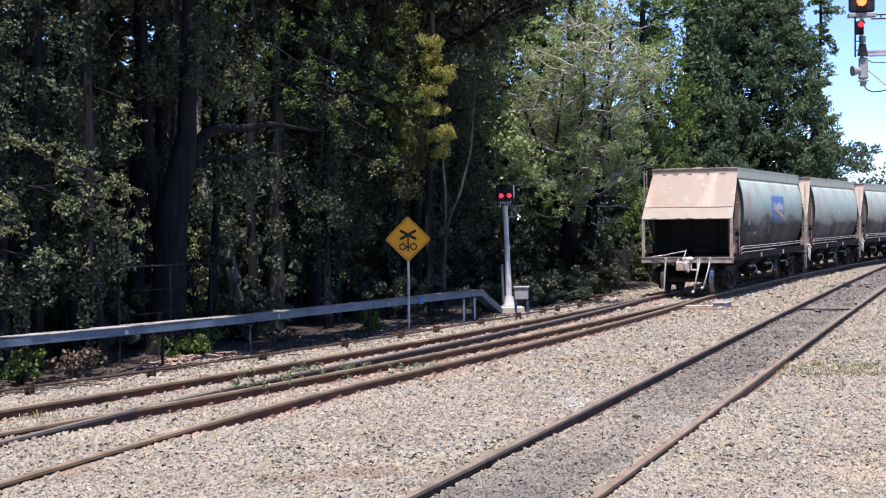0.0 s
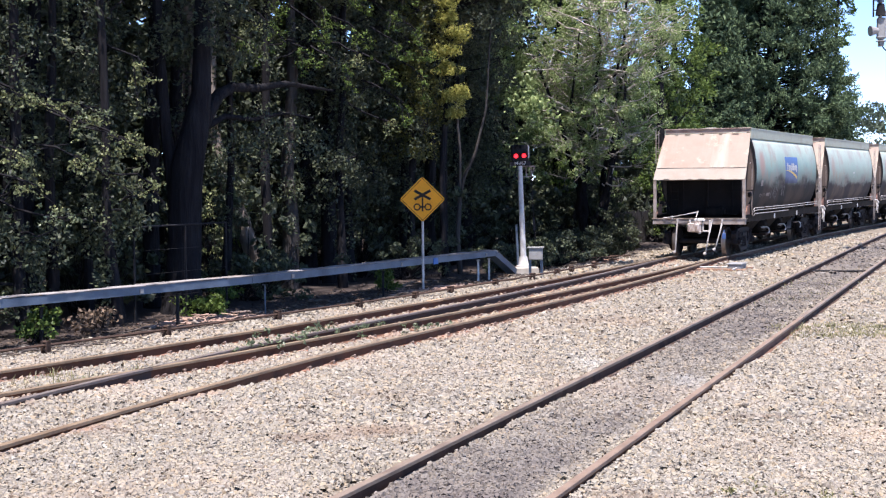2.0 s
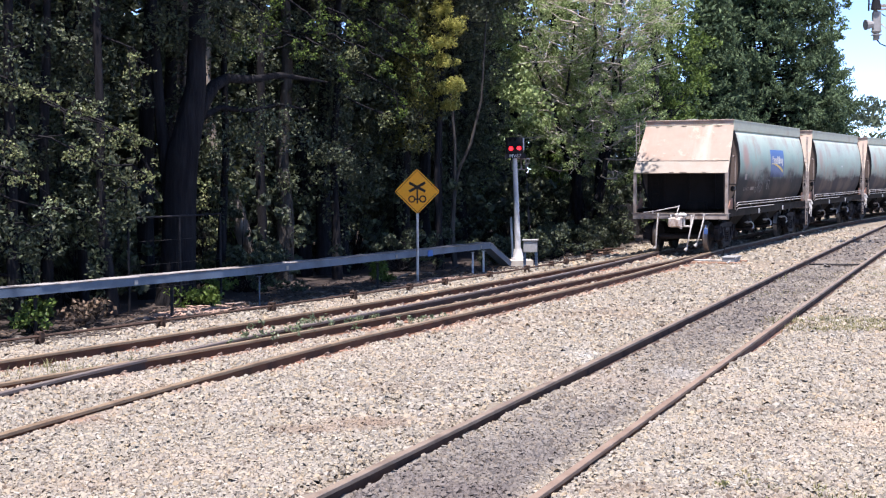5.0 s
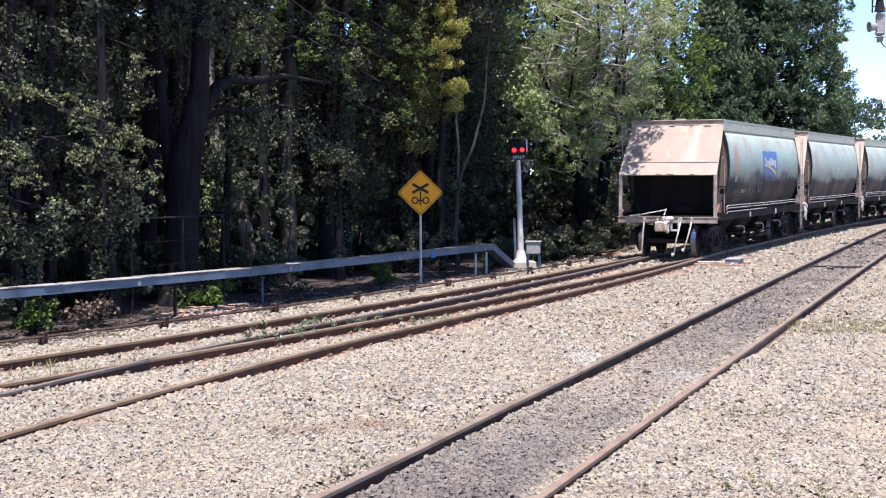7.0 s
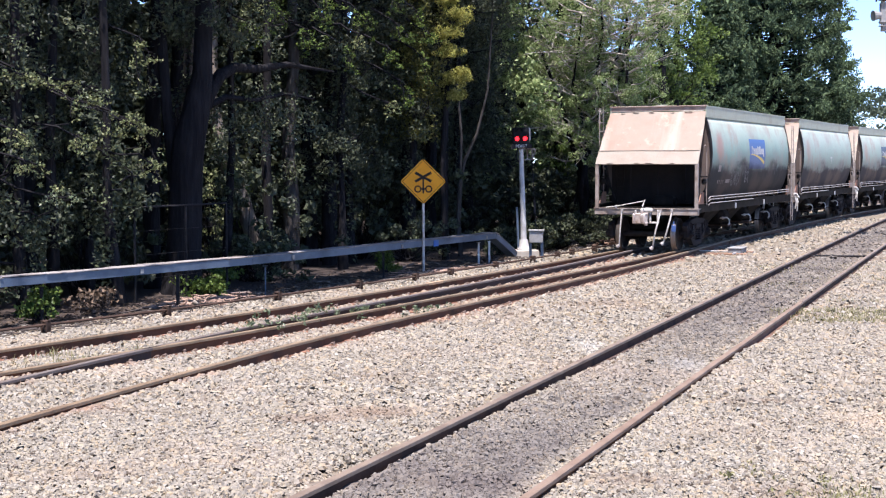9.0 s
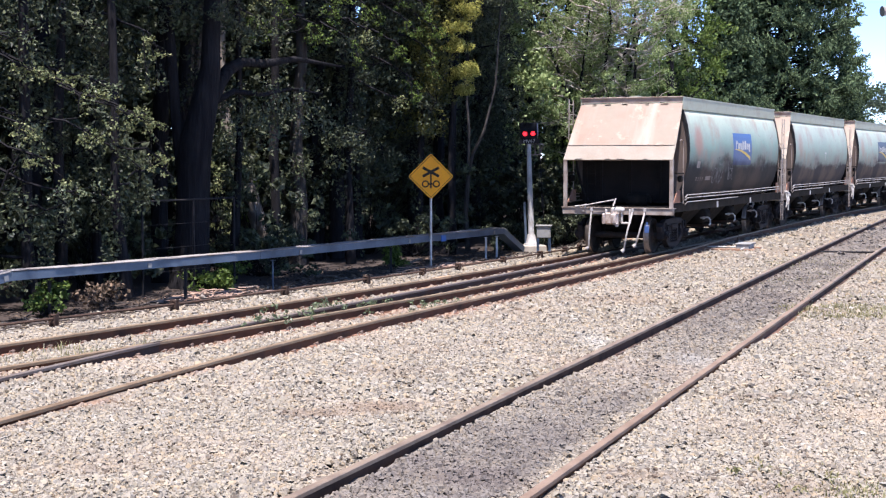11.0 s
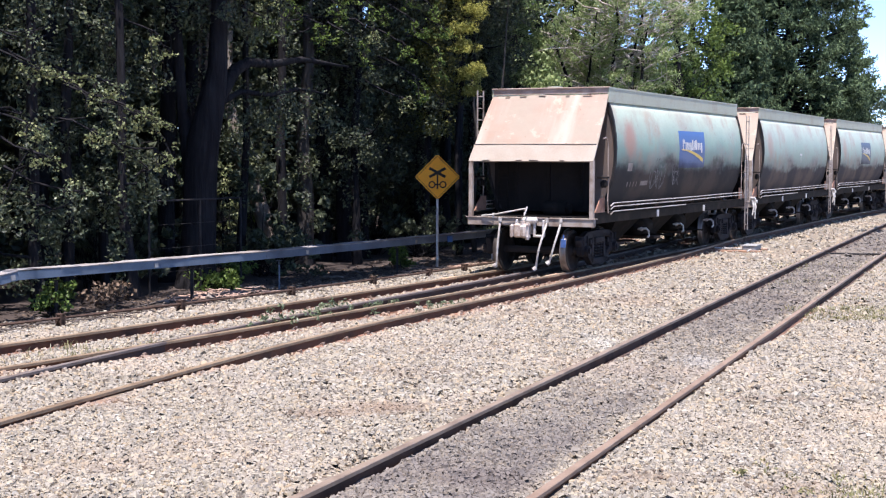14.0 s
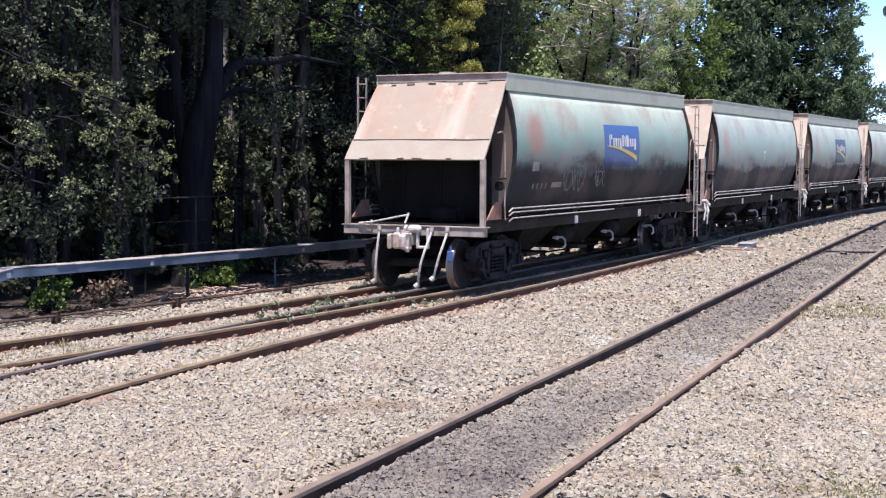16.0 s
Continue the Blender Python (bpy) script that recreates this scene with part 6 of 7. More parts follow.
def sunlit_sprays():
    """Leafy branches that reach out of the row into the sun, in paler leaf colours that add to it."""
    g = np.random.default_rng(77)
    for k, (s, z, wide, droop) in enumerate(BOUGHS):
        t = empty("branch")
        vs, fs, cl = [], [], []
        out = -4.75 + (5 - z) * 0.2
        e = place(s, out - g.uniform(0, 0.1), z)
        path = wander(place(s - 0.4, -5.6, z + 0.5), e, 6, 0.1, g)
        tube(vs, fs, path, np.linspace(0.03, 0.012, 6), 5, g)
        for side in (-1, 0.5, 1):
            q = place(s + wide * side * g.uniform(0.8, 1.2), out + 0.1 - g.uniform(0, 0.25), z + droop * abs(side) * g.uniform(0.5, 1.2) + g.normal() * 0.06)
            arm = wander(path[4], q, 6, 0.07, g)
            tube(vs, fs, arm, np.linspace(0.012, 0.004, 6), 4, g)
            for _ in range(6):
                u = g.uniform(0.15, 1.05)
                c = np.array([np.interp(u, np.linspace(0, 1, 6), arm[:, j]) for j in range(3)]) + g.normal(size=3) * [0.07, 0.07, 0.07]
                cl.append((*c, g.uniform(0.05, 0.14), 0.7, g.integers(5, 20)))
                tube(vs, fs, np.array([arm[3], c]), [0.005, 0.003], 3, g)
        ob = tagged(new("stem", mesh_from("stem", np.concatenate(vs), np.concatenate(fs), M_BARK)), kind="stuff")
        ob.parent = t
        # paler than the row's own leaves: sun on the boughs put into the colour
        ob = new("foliage", crown_mesh("foliage", [(cl, 0.058)], M_LEAFLIGHT if k > 18 else M_LITLEAF if k % 5 else M_WEED, g, 0.6))
        ob.parent = t
        tagged(t, "leafy branch out of the row, its leaves coloured paler as sunlit", "branch", "sunlit branches")


sunlit_sprays()



def overhanging_tree(s0, off0, ends, middle, spread, clumps, seed, label, deep=0.4, leaf=0.13, clear=-1.6):
    """A tree whose long high limbs, added out of view, reach out of the row and shade what lies before it."""
    t = empty("tree")
    g = np.random.default_rng(seed)
    b = place(s0, off0)
    vs, fs, cl = [], [], []
    trunk = wander(b, b + [0.2, 0.2, 14.5], 10, 0.3, g)
    tube(vs, fs, trunk, np.linspace(0.2, 0.04, 10), 9, g)
    for s, off, z in ends:
        e = place(s, off, z)
        limb = wander(b + [0.1, 0.1, 7.4], e, 8, 0.3, g)
        tube(vs, fs, limb, np.linspace(0.09, 0.012, 8), 6, g)
        for _ in range(15):
            u = g.uniform(0.3, 1.05)
            c = np.array([np.interp(u, np.linspace(0, 1, 8), limb[:, j]) for j in range(3)]) + g.normal(size=3) * [0.35, 0.35, 0.2]
            cl.append((*c, g.uniform(0.2, 0.4), 0.6, 42))
    for _ in range(clumps):
        c = place(g.normal(middle[0], spread), g.normal(middle[1], deep), g.normal(middle[2], 0.3))
        cl.append((*c, g.uniform(0.25, 0.45), 0.6, 44))
    for _ in range(60):
        p = trunk[g.integers(4 if leaf < 0.2 else 7, 10)] + g.normal(size=3) * [0.8, 0.8, 0.8]
        cl.append((*p, 0.5, 0.8, 40))
    cl = [c for c in cl if not in_gap(c[:3], c[3]) and (clear is None or float(offsets(np.array([c[0]]), np.array([c[1]]))[0][0]) < clear)]
    ob = new("trunk", mesh_from("trunk", np.concatenate(vs), np.concatenate(fs), M_BARK, True))
    ob.parent = t
    ob = new("crown", crown_mesh("crown", [(cl, leaf)], M_LEAF, g))
    ob.parent = t
    tagged(t, label, "tree", ROW)


overhanging_tree(15.2, -7.3, ((14.3, 0.05, 9.3), (15.3, -0.75, 9.8), (13.4, -0.65, 9.0)), (14.1, -0.45, 9.3), 0.7, 34, 66, "tall dark tree with a long limb over the siding", clear=None)
# trees added for their unseen high crowns, which shade verge and trunks
overhanging_tree(1.2, -6.9, ((-1.0, -2.20, 9.8), (1.3, -1.90, 10.0), (3.3, -2.00, 10.2), (5.5, -2.00, 9.9)), (2.2, -2.90, 10.1), 2.6, 330, 67, "dark tree added to shade the verge, its high limbs out of view", 1.3, 0.29)
overhanging_tree(8.0, -6.9, ((4.8, -2.70, 9.9), (8.6, -2.90, 10.1), (10.6, -3.00, 10.0)), (7.6, -3.50, 10.0), 2.1, 210, 68, "dark tree added to shade the verge, its high limbs out of view", 1.3, 0.29)
overhanging_tree(-5.0, -6.9, ((-7.5, -2.20, 9.6), (-5.0, -2.10, 9.9), (-2.8, -2.20, 10.0)), (-4.5, -2.30, 9.8), 2.4, 60, 69, "dark tree added to shade the verge, its high limbs out of view", 0.5, 0.17)
overhanging_tree(-1.8, -7.4, ((-3.0, -4.6, 10.0), (-1.4, -4.3, 10.2)), (-1.9, -4.5, 10.1), 0.9, 110, 72, "dark tree added to shade the verge, its high limbs out of view", 0.6, 0.24)
overhanging_tree(13.0, -7.0, ((11.0, -3.10, 10.3), (13.5, -3.00, 10.7), (16.0, -3.10, 10.5), (18.0, -3.50, 10.4)), (14.4, -3.90, 10.5), 2.6, 230, 70, "dark tree added to shade the verge, its high limbs out of view", 1.0, 0.24)
overhanging_tree(19.5, -8.0, ((17.0, -3.50, 10.6), (19.0, -3.10, 10.8), (20.6, -3.50, 10.6)), (18.7, -3.90, 10.6), 1.5, 150, 71, "dark tree added to shade the verge, its high limbs out of view", 0.8, 0.24)
for q, (s, off, mat) in enumerate(((23.5, -9.0, M_GREY), (27.5, -9.8, M_GREY), (31.5, -9.2, M_LEAFLIGHT), (35.5, -9.6, M_LEAFLIGHT))):
    grow(place(s, off), 23, 0.2, 10, 2.0, 2.0, np.random.default_rng(150 + q), (0, 0), M_BARK, mat, 0.17, 60, 38, (0, 0), 0.2, high=15, label="tall sunlit green tree behind the siding")


def golden_tree():
    """Yellow-tipped plumes of foliage at the edge of the row; a darker leaf colour paints the shade within."""
    t = empty("tree")
    g = np.random.default_rng(8)
    b = place(11.7, -5.1)
    vs, fs = [], []
    stem = wander(b, b + [0.1, 0.1, 13], 10, 0.2, g)
    tube(vs, fs, stem, np.linspace(0.10, 0.03, 10), 8, g)
    tips, dull = [], []
    for dx, dy, z, r in ((-0.02, -0.2, 7.35, 0.28), (0.08, -0.2, 6.95, 0.26), (0.30, -0.25, 6.5, 0.34), (-0.02, -0.3, 6.05, 0.28), (0.14, -0.2, 5.62, 0.27), (-0.05, -0.2, 5.55, 0.22), (0.36, -0.25, 4.95, 0.33), (0.06, -0.3, 4.85, 0.32), (0.20, -0.2, 4.40, 0.26)):
        e = b + np.array([dx, dy, z])
        limb = wander(np.array([stem[0][0], stem[0][1], 0]) + [0.05, 0.05, z - 0.6], e, 5, 0.08, g)
        tube(vs, fs, limb, np.linspace(0.03, 0.008, 5), 5, g)
        for _ in range(20):
            a, u = g.uniform(0, 6.28), g.uniform(0.15, 1.2)
            d = np.array([math.cos(a), math.sin(a) * 0.8, g.uniform(-0.5, 0.75)]) * r * u
            for k in (0.75, 1.0, 1.2):
                tips.append((*(e + d * k), 0.16 - 0.12 * (k - 0.75), 0.9, 17))
    for i in range(150):
        z = g.uniform(3.3, 8.3)
        c = b + np.array([g.normal(-0.75, 0.42), g.uniform(-0.5, 0.5), z])
        dull.append((*c, g.uniform(0.16, 0.34), 1.1, 56))
    ob = new("trunk", mesh_from("trunk", np.concatenate(vs), np.concatenate(fs), M_BARK, True))
    ob.parent = t
    ob = tagged(new("foliage", crown_mesh("foliage", [(tips, 0.075)], M_GOLD, g, 0.4)), "yellow-green foliage tips")
    ob.parent = t
    ob = new("crown", crown_mesh("crown", [(dull, 0.085)], M_GOLDSHADE, g, 0.4))
    ob.parent = t
    tagged(t, "tree with yellow-green foliage plumes at the row's edge", "tree", ROW)


golden_tree()


def grey_tree():
    """A wide grey-green tree with many bare pale twigs, in full sun."""
    t = empty("tree")
    g = np.random.default_rng(9)
    vs, fs, cl, up = [], [], [], []
    tv, tf = [], []
    b = place(26.3, -6.2)
    for st in range(9):
        a = g.uniform(0, 6.28)
        top = b + np.array([math.cos(a) * 2.2 - 0.3, math.sin(a) * 1.6, g.uniform(7.5, 11)])
        stem = wander(b + g.normal(size=3) * [0.3, 0.2, 0], top, 9, 0.5, g)
        tube(vs, fs, stem, np.linspace(0.13, 0.025, 9), 7, g)
        for i in range(30):
            u = g.uniform(0.36, 1.0)
            p = np.array([np.interp(u, np.linspace(0, 1, 9), stem[:, j]) for j in range(3)])
            a = g.uniform(0, 6.28)
            q = p + np.array([math.cos(a), math.sin(a), g.uniform(-0.1, 0.8)]) * g.uniform(0.7, 1.8)
            tw = wander(p, q, 5, 0.2, g)
            tube(tv, tf, tw, np.linspace(0.034, 0.010, 5), 4, g)
            for c in range(4):
                k = q + g.normal(size=3) * [0.35, 0.35, 0.3]
                (cl if k[2] < 10 else up).append((*k, g.uniform(0.13, 0.30), 0.8, 70))
                tube(tv, tf, wander(tw[3], k, 3, 0.08, g), [0.015, 0.012, 0.006], 3, g)
    ob = new("trunk", mesh_from("trunk", np.concatenate(vs), np.concatenate(fs), M_BARK, True))
    ob.parent = t
    ob = tagged(new("brushwood", mesh_from("brushwood", np.concatenate(tv), np.concatenate(tf), M_TWIG)), "pale bare twigs", kind="stuff")
    ob.parent = t
    ob = new("crown", crown_mesh("crown", [(cl, 0.085), (up, 0.14)], M_GREY, g, 0.45))
    ob.parent = t
    tagged(t, "wide grey-green tree with pale bare twigs in full sun", "tree")


grey_tree()
grow(place(38.0, -6.8), 19, 0.22, 9, 2.2, 1.6, np.random.default_rng(31), (0, 0), M_BARK, M_LEAFLIGHT, 0.14, 70, 34, high=16, label="fresh green leafy tree in sun behind the siding")
grow(place(45.0, -8.5), 21, 0.22, 9, 2.3, 1.4, np.random.default_rng(32), (0, 0), M_BARK, M_LEAFLIGHT, 0.17, 70, 36, high=18, label="tall green leafy tree behind the siding")


def conifer(base, height, radius, seed, label, sprays=700):
    """A broad dark cypress: boughs that sweep out and up, each a fan of fine sprays, with dark hollows between."""
    t = empty("conifer")
    g = np.random.default_rng(seed)
    b = np.asarray(base, float)
    vs, fs = [], []
    tube(vs, fs, wander(b, b + [0, 0, height], 10, 0.2, g), np.linspace(0.4, 0.05, 10), 9, g)
    fine, deep = [], []
    for i in range(sprays):
        z = g.uniform(0.5, 17) if i < sprays * 0.88 else height * g.uniform(0.6, 1.0)
        u = min(0.98, z / height)
        r = min(radius * (1 - u), radius * (0.55 + 0.9 * u)) * g.uniform(0.72, 1.10)
        a = g.uniform(0, 6.28)
        out = np.array([math.cos(a), math.sin(a), 0.0])
        tip = b + out * r + [0, 0, z + 0.25 * r * 0.4]
        root = b + [0, 0, z - 0.3]
        tube(vs, fs, np.array([root, (root + tip) / 2 - [0, 0, 0.15], tip]), [0.05, 0.03, 0.01], 4, g)
        side = np.array([-out[1], out[0], 0])
        size = 0.85 + 0.6 * (1 - u)
        for k in range(8):                                     # a fan of sprays, longest in the middle
            w = g.uniform(-1, 1)
            d = out * (0.9 - 0.5 * abs(w)) + side * w * 0.75 + [0, 0, g.uniform(0.0, 0.75)]
            for q in (0.1, 0.45, 0.8):
                fine.append((*(tip + d * size * q - out * 0.35), 0.32 - 0.17 * q, 0.75, 15 - 7 * q))
        deep.append((*(b + (tip - b) * [0.66, 0.66, 1]), 0.85, 0.8, 26))
    ob = new("trunk", mesh_from("trunk", np.concatenate(vs), np.concatenate(fs), M_BARK, True))
    ob.parent = t
    ob = new("crown", crown_mesh("crown", [(fine, 0.21), (deep, 0.42)], M_CONIFER, g, 0.36, -0.7))
    ob.parent = t
    tagged(t, label, "conifer")


conifer(place(61.0, -8.6), 23.4, 6.6, 12, "broad dark green cypress standing in the sun", 640)
conifer(place(52.0, -8.6), 14, 3.0, 13, "dark green cypress beside a taller one", 240)
grow((30.5, 108.0, -0.3), 24, 0.25, 7, 1.5, 1.0, np.random.default_rng(41), (0.8, 0), M_BARK, M_LEAFLIGHT, 0.24, 50, 34, high=30, label="tall narrow green poplar against the sky", tall=2.5)


def far_wood():
    """A belt of pale hazy trees on the skyline."""
    g = np.random.default_rng(17)
    cl = []
    for i in range(560):
        x = g.uniform(-5, 110)
        y = 165 + g.uniform(-12, 25) + 0.1 * x
        h = 11 + 4 * noise.noise((x * 0.06, 1.3, 0)) + 1.5 * noise.noise((x * 0.25, 4.1, 0))
        cl.append((x, y, g.uniform(0, 1) ** 0.6 * h, g.uniform(0.9, 1.8), 0.8, 70))
    ob = new("far_wood", crown_mesh("far_wood", [(cl, 0.5)], M_FAR, g, 0.6))
    tagged(ob, "pale green distant wood on the skyline", "wood", kind="stuff")


far_wood()


# ---- undergrowth ----
def shrub(s, off, wide, high, seed, mat=None, leaf=0.075, n=28, per=60, label="bright green leafy shrub at the foot of trees"):
    g = np.random.default_rng(seed)
    b = place(s, off, -0.30)
    t = empty("shrub")
    vs, fs, cl = [], [], []
    for i in range(n):
        q = b + np.array([g.normal() * wide * 0.5, g.normal() * wide * 0.4, high * g.uniform(0.15, 1.0)])
        tube(vs, fs, wander(b + g.normal(size=3) * [0.1, 0.1, 0], q, 4, 0.1, g), [0.012, 0.009, 0.006, 0.003], 4, g)
        cl.append((*q, g.uniform(0.10, 0.22), 0.7, per))
    ob = new("stem", mesh_from("stem", np.concatenate(vs), np.concatenate(fs), M_BARK))
    ob.parent = t
    ob = new("foliage", crown_mesh("foliage", [(cl, leaf)], mat or M_LEAFLIGHT, g, 0.7))
    ob.parent = t
    tagged(t, label, "shrub", "undergrowth shrubs")


shrub(-4.9, -4.35, 0.38, 0.55, 61, n=16, per=40)
shrub(-7.6, -4.6, 0.6, 0.6, 66, M_LEAF)
shrub(0.3, -4.9, 0.4, 0.36, 63, n=18)
shrub(1.5, -5.5, 0.4, 0.5, 64, n=12, per=36)
# leaf clumps behind the leaning trunk, coloured pale for sun breaking through
shrub(4.6, -7.9, 0.5, 2.6, 68, M_LITLEAF, 0.08, 20, 26)
shrub(5.8, -7.9, 0.5, 2.2, 69, M_LEAFLIGHT, 0.08, 20, 26)
shrub(32.6, -5.2, 0.5, 2.3, 58, None, 0.10, 26, 36)
shrub(6.9, -4.5, 0.22, 0.5, 65, n=14)
for k, (s, off, h) in enumerate(((26.6, -5.7, 2.3), (28.0, -6.2, 2.4), (26.0, -7.8, 1.6), (29.0, -7.4, 1.5), (3.5, -6.0, 1.0), (10.5, -5.8, 1.1), (33, -5.5, 1.6), (37, -5.4, 1.8), (31.0, -8.5, 4.6), (34.0, -9.0, 4.8), (37.5, -8.8, 4.6))):
    shrub(s, off, 1.3, h, 70 + k, M_LEAF, 0.10, 46, 60, "dark green shrub under the trees")

for k, s in enumerate(np.arange(-12, 36, 1.9)):
    shrub(s, -7.4 - 0.9 * (k % 3), 1.7, 2.4, 120 + k, M_LEAF, 0.2, 44, 28, "dark green shrub under the trees")


for k, (s, off, w, h) in enumerate(((13.9, -4.3, 0.8, 0.7), (15.2, -4.0, 0.9, 0.9), (16.6, -3.9, 0.9, 1.0), (18.0, -4.1, 0.9, 0.9), (19.4, -3.9, 0.9, 1.1), (20.9, -4.0, 0.9, 0.9), (22.4, -4.1, 0.9, 1.0), (24.0, -4.3, 0.9, 1.0))):
    shrub(s, off, w, h, 170 + k, M_LEAF, 0.09, 40, 55, "low dark green scrub behind the rodding")


def blades(points, height, seed, per=14, spread=0.07, mat=None):
    """Tufts of grass blades: thin bent slips."""
    g = np.random.default_rng(seed)
    vs, fs, base = [], [], 0
    for x, y, z in points:
        for _ in range(per):
            a, h = g.uniform(0, 6.28), height * g.uniform(0.5, 1.2)
            p = np.array([x, y, z]) + np.array([g.normal() * spread, g.normal() * spread, 0])
            d = np.array([math.cos(a), math.sin(a), 0])
            w = np.array([-d[1], d[0], 0]) * 0.006
            mid, tip = p + d * h * 0.15 + [0, 0, h * 0.6], p + d * h * 0.5 + [0, 0, h]
            vs += [p - w, p + w, mid + w * 0.8, mid - w * 0.8, tip + w * 0.15, tip - w * 0.15]
            fs += [(base, base + 1, base + 2, base + 3), (base + 3, base + 2, base + 4, base + 5)]
            base += 6
    return mesh_from("grass", np.array(vs), np.array(fs), mat or M_GRASS)


g = np.random.default_rng(90)
spots = [(g.uniform(5.6, 8.2), g.uniform(21.3, 23.2)) for _ in range(80)] + [(g.uniform(2.9, 3.3), g.uniform(9.6, 10.6)) for _ in range(10)] + [(g.uniform(6.5, 12), g.uniform(24, 33)) for _ in range(60)]
spots = [(x, y, float(bed(np.array([x]), np.array([y]))[0])) for x, y in spots]
tagged(new("grass", blades(spots, 0.055, 91, 26, 0.17)), "sparse dry yellow-green grass on the ballast edge", "grass", kind="stuff")
spots = [tuple(place(s, g.uniform(-0.55, 0.5), -0.14)) for s in np.concatenate([g.uniform(-12.5, -9.5, 14), g.normal(-8.8, 0.45, 16)])]
tagged(new("grass", blades(spots, 0.12, 92, 9, 0.10)), "dry yellow grass tufts between the rails", "grass", kind="stuff")
for k, (s, off, w, h) in enumerate(((-5.6, 0.35, 0.3, 0.22), (-4.7, 0.5, 0.28, 0.28), (-3.7, 0.35, 0.25, 0.3), (-2.6, 0.55, 0.3, 0.18), (-1.6, 0.9, 0.25, 0.12))):
    b = place(s, off, -0.15)
    cl = [(*(b + g.normal(size=3) * [w, w, 0] + [0, 0, h * g.uniform(0.3, 1)]), 0.07, 0.8, 16) for _ in range(9)]
    tagged(new("weed", crown_mesh("weed", [(cl, 0.055)], M_WEED, g, 0.6)), "small green weeds between the rails", "weed", kind="stuff")
cl = [(x, y, float(bed(np.array([x]), np.array([y]))[0]) + 0.04, 0.06, 0.6, 9) for x, y in ((g.uniform(2.2, 3.3), g.uniform(9.5, 10.8)) for _ in range(16))]
tagged(new("weed", crown_mesh("weed", [(cl, 0.045)], M_GRASS, g, 0.45)), "small pale green weeds in the ballast", "weed", kind="stuff")


# ---- litter on the verge ----
def litter():
    """Fallen leaves, bark and twigs under the trees."""
    g = np.random.default_rng(55)
    n = 9500
    s, o = g.uniform(-12, 22, n), -3.0 - np.abs(g.normal(0, 1.1, n))
    p = np.array([lay(a, b) for a, b in zip(s, o)])
    p[:, 2] = bed(p[:, 0], p[:, 1]) - 0.012 + g.uniform(0, 0.02, n)
    v, f = leaf_arrays(p, 0.085, g, 0.6, 0.0)
    v[:, 2] = p.repeat(4, 0)[:, 2] + (v[:, 2] - p.repeat(4, 0)[:, 2]) * 0.35 + 0.012
    ob = new("leaf_litter", mesh_from("leaf_litter", v, f, M_FALLEN))
    tagged(ob, "dry brown fallen leaves under the trees", "leaf litter", kind="stuff")
    vs, fs = [], []
    for _ in range(460):
        a = np.array(lay(g.uniform(-11, 18), -2.6 - abs(g.normal(0, 0.8)), 0))
        d = np.append(g.normal(size=2), 0)
        b = a + d / np.linalg.norm(d) * g.uniform(0.2, 0.9)
        for q in (a, b):
            q[2] = float(bed(np.array([q[0]]), np.array([q[1]]))[0]) + g.uniform(-0.01, 0.05)
        tube(vs, fs, wander(a, b, 4, 0.05, g), [0.012, 0.011, 0.008, 0.004], 4, g)
    ob = new("fallen_twigs", mesh_from("fallen_twigs", np.concatenate(vs), np.concatenate(fs), M_MIDBARK))
    tagged(ob, "dry brown fallen twigs under the trees", "twigs", kind="stuff")


M_FALLEN = leafy("fallen_leaves", (0.04, 0.028, 0.02), (0.27, 0.19, 0.13), 0.8, 0.1)
litter()

shrub(-3.4, -4.55, 0.35, 0.42, 59, M_FALLEN, 0.085, 14, 30, "dry brown dead leaves on low twigs under the trees")


def fallen_branch(s, off, length, r, seed):
    """A dead branch with a stub or two, lying on the verge."""
    g = np.random.default_rng(seed)
    a = place(s, off, 0)
    d = np.append(g.normal(size=2), 0)
    b = a + d / np.linalg.norm(d) * length
    for q in (a, b):
        q[2] = float(bed(np.array([q[0]]), np.array([q[1]]))[0]) + r * 0.7
    vs, fs = [], []
    path = wander(a, b, 7, 0.12, g)
    path[:, 2] = np.maximum(path[:, 2], min(a[2], b[2]))
    tube(vs, fs, path, np.linspace(r, r * 0.45, 7), 8, g, 0.12)
    for k in (2, 4):
        tube(vs, fs, wander(path[k], path[k] + g.normal(size=3) * [0.16, 0.16, 0.04] + [0, 0, 0.07], 3, 0.03, g), [r * 0.4, r * 0.3, 0.006], 5, g)
    ob = new("fallen_branch", mesh_from("fallen_branch", np.concatenate(vs), np.concatenate(fs), M_PALEBARK, True))
    tagged(ob, "pale dead branch lying on the verge", "branch", "dead branches on the verge")


for k, (s, off, length, r) in enumerate(((-1.9, -4.1, 0.8, 0.035), (-1.3, -3.9, 0.6, 0.05), (-0.8, -4.2, 0.9, 0.03), (-0.3, -3.8, 0.5, 0.04), (0.9, -4.3, 0.7, 0.03), (3.2, -4.4, 0.8, 0.03), (8.2, -4.4, 0.9, 0.028), (9.0, -3.9, 0.6, 0.03), (16.5, -3.2, 0.9, 0.04), (18.5, -3.4, 0.7, 0.04), (20.5, -3.2, 0.8, 0.03))):
    fallen_branch(s, off, length, r, 300 + k)


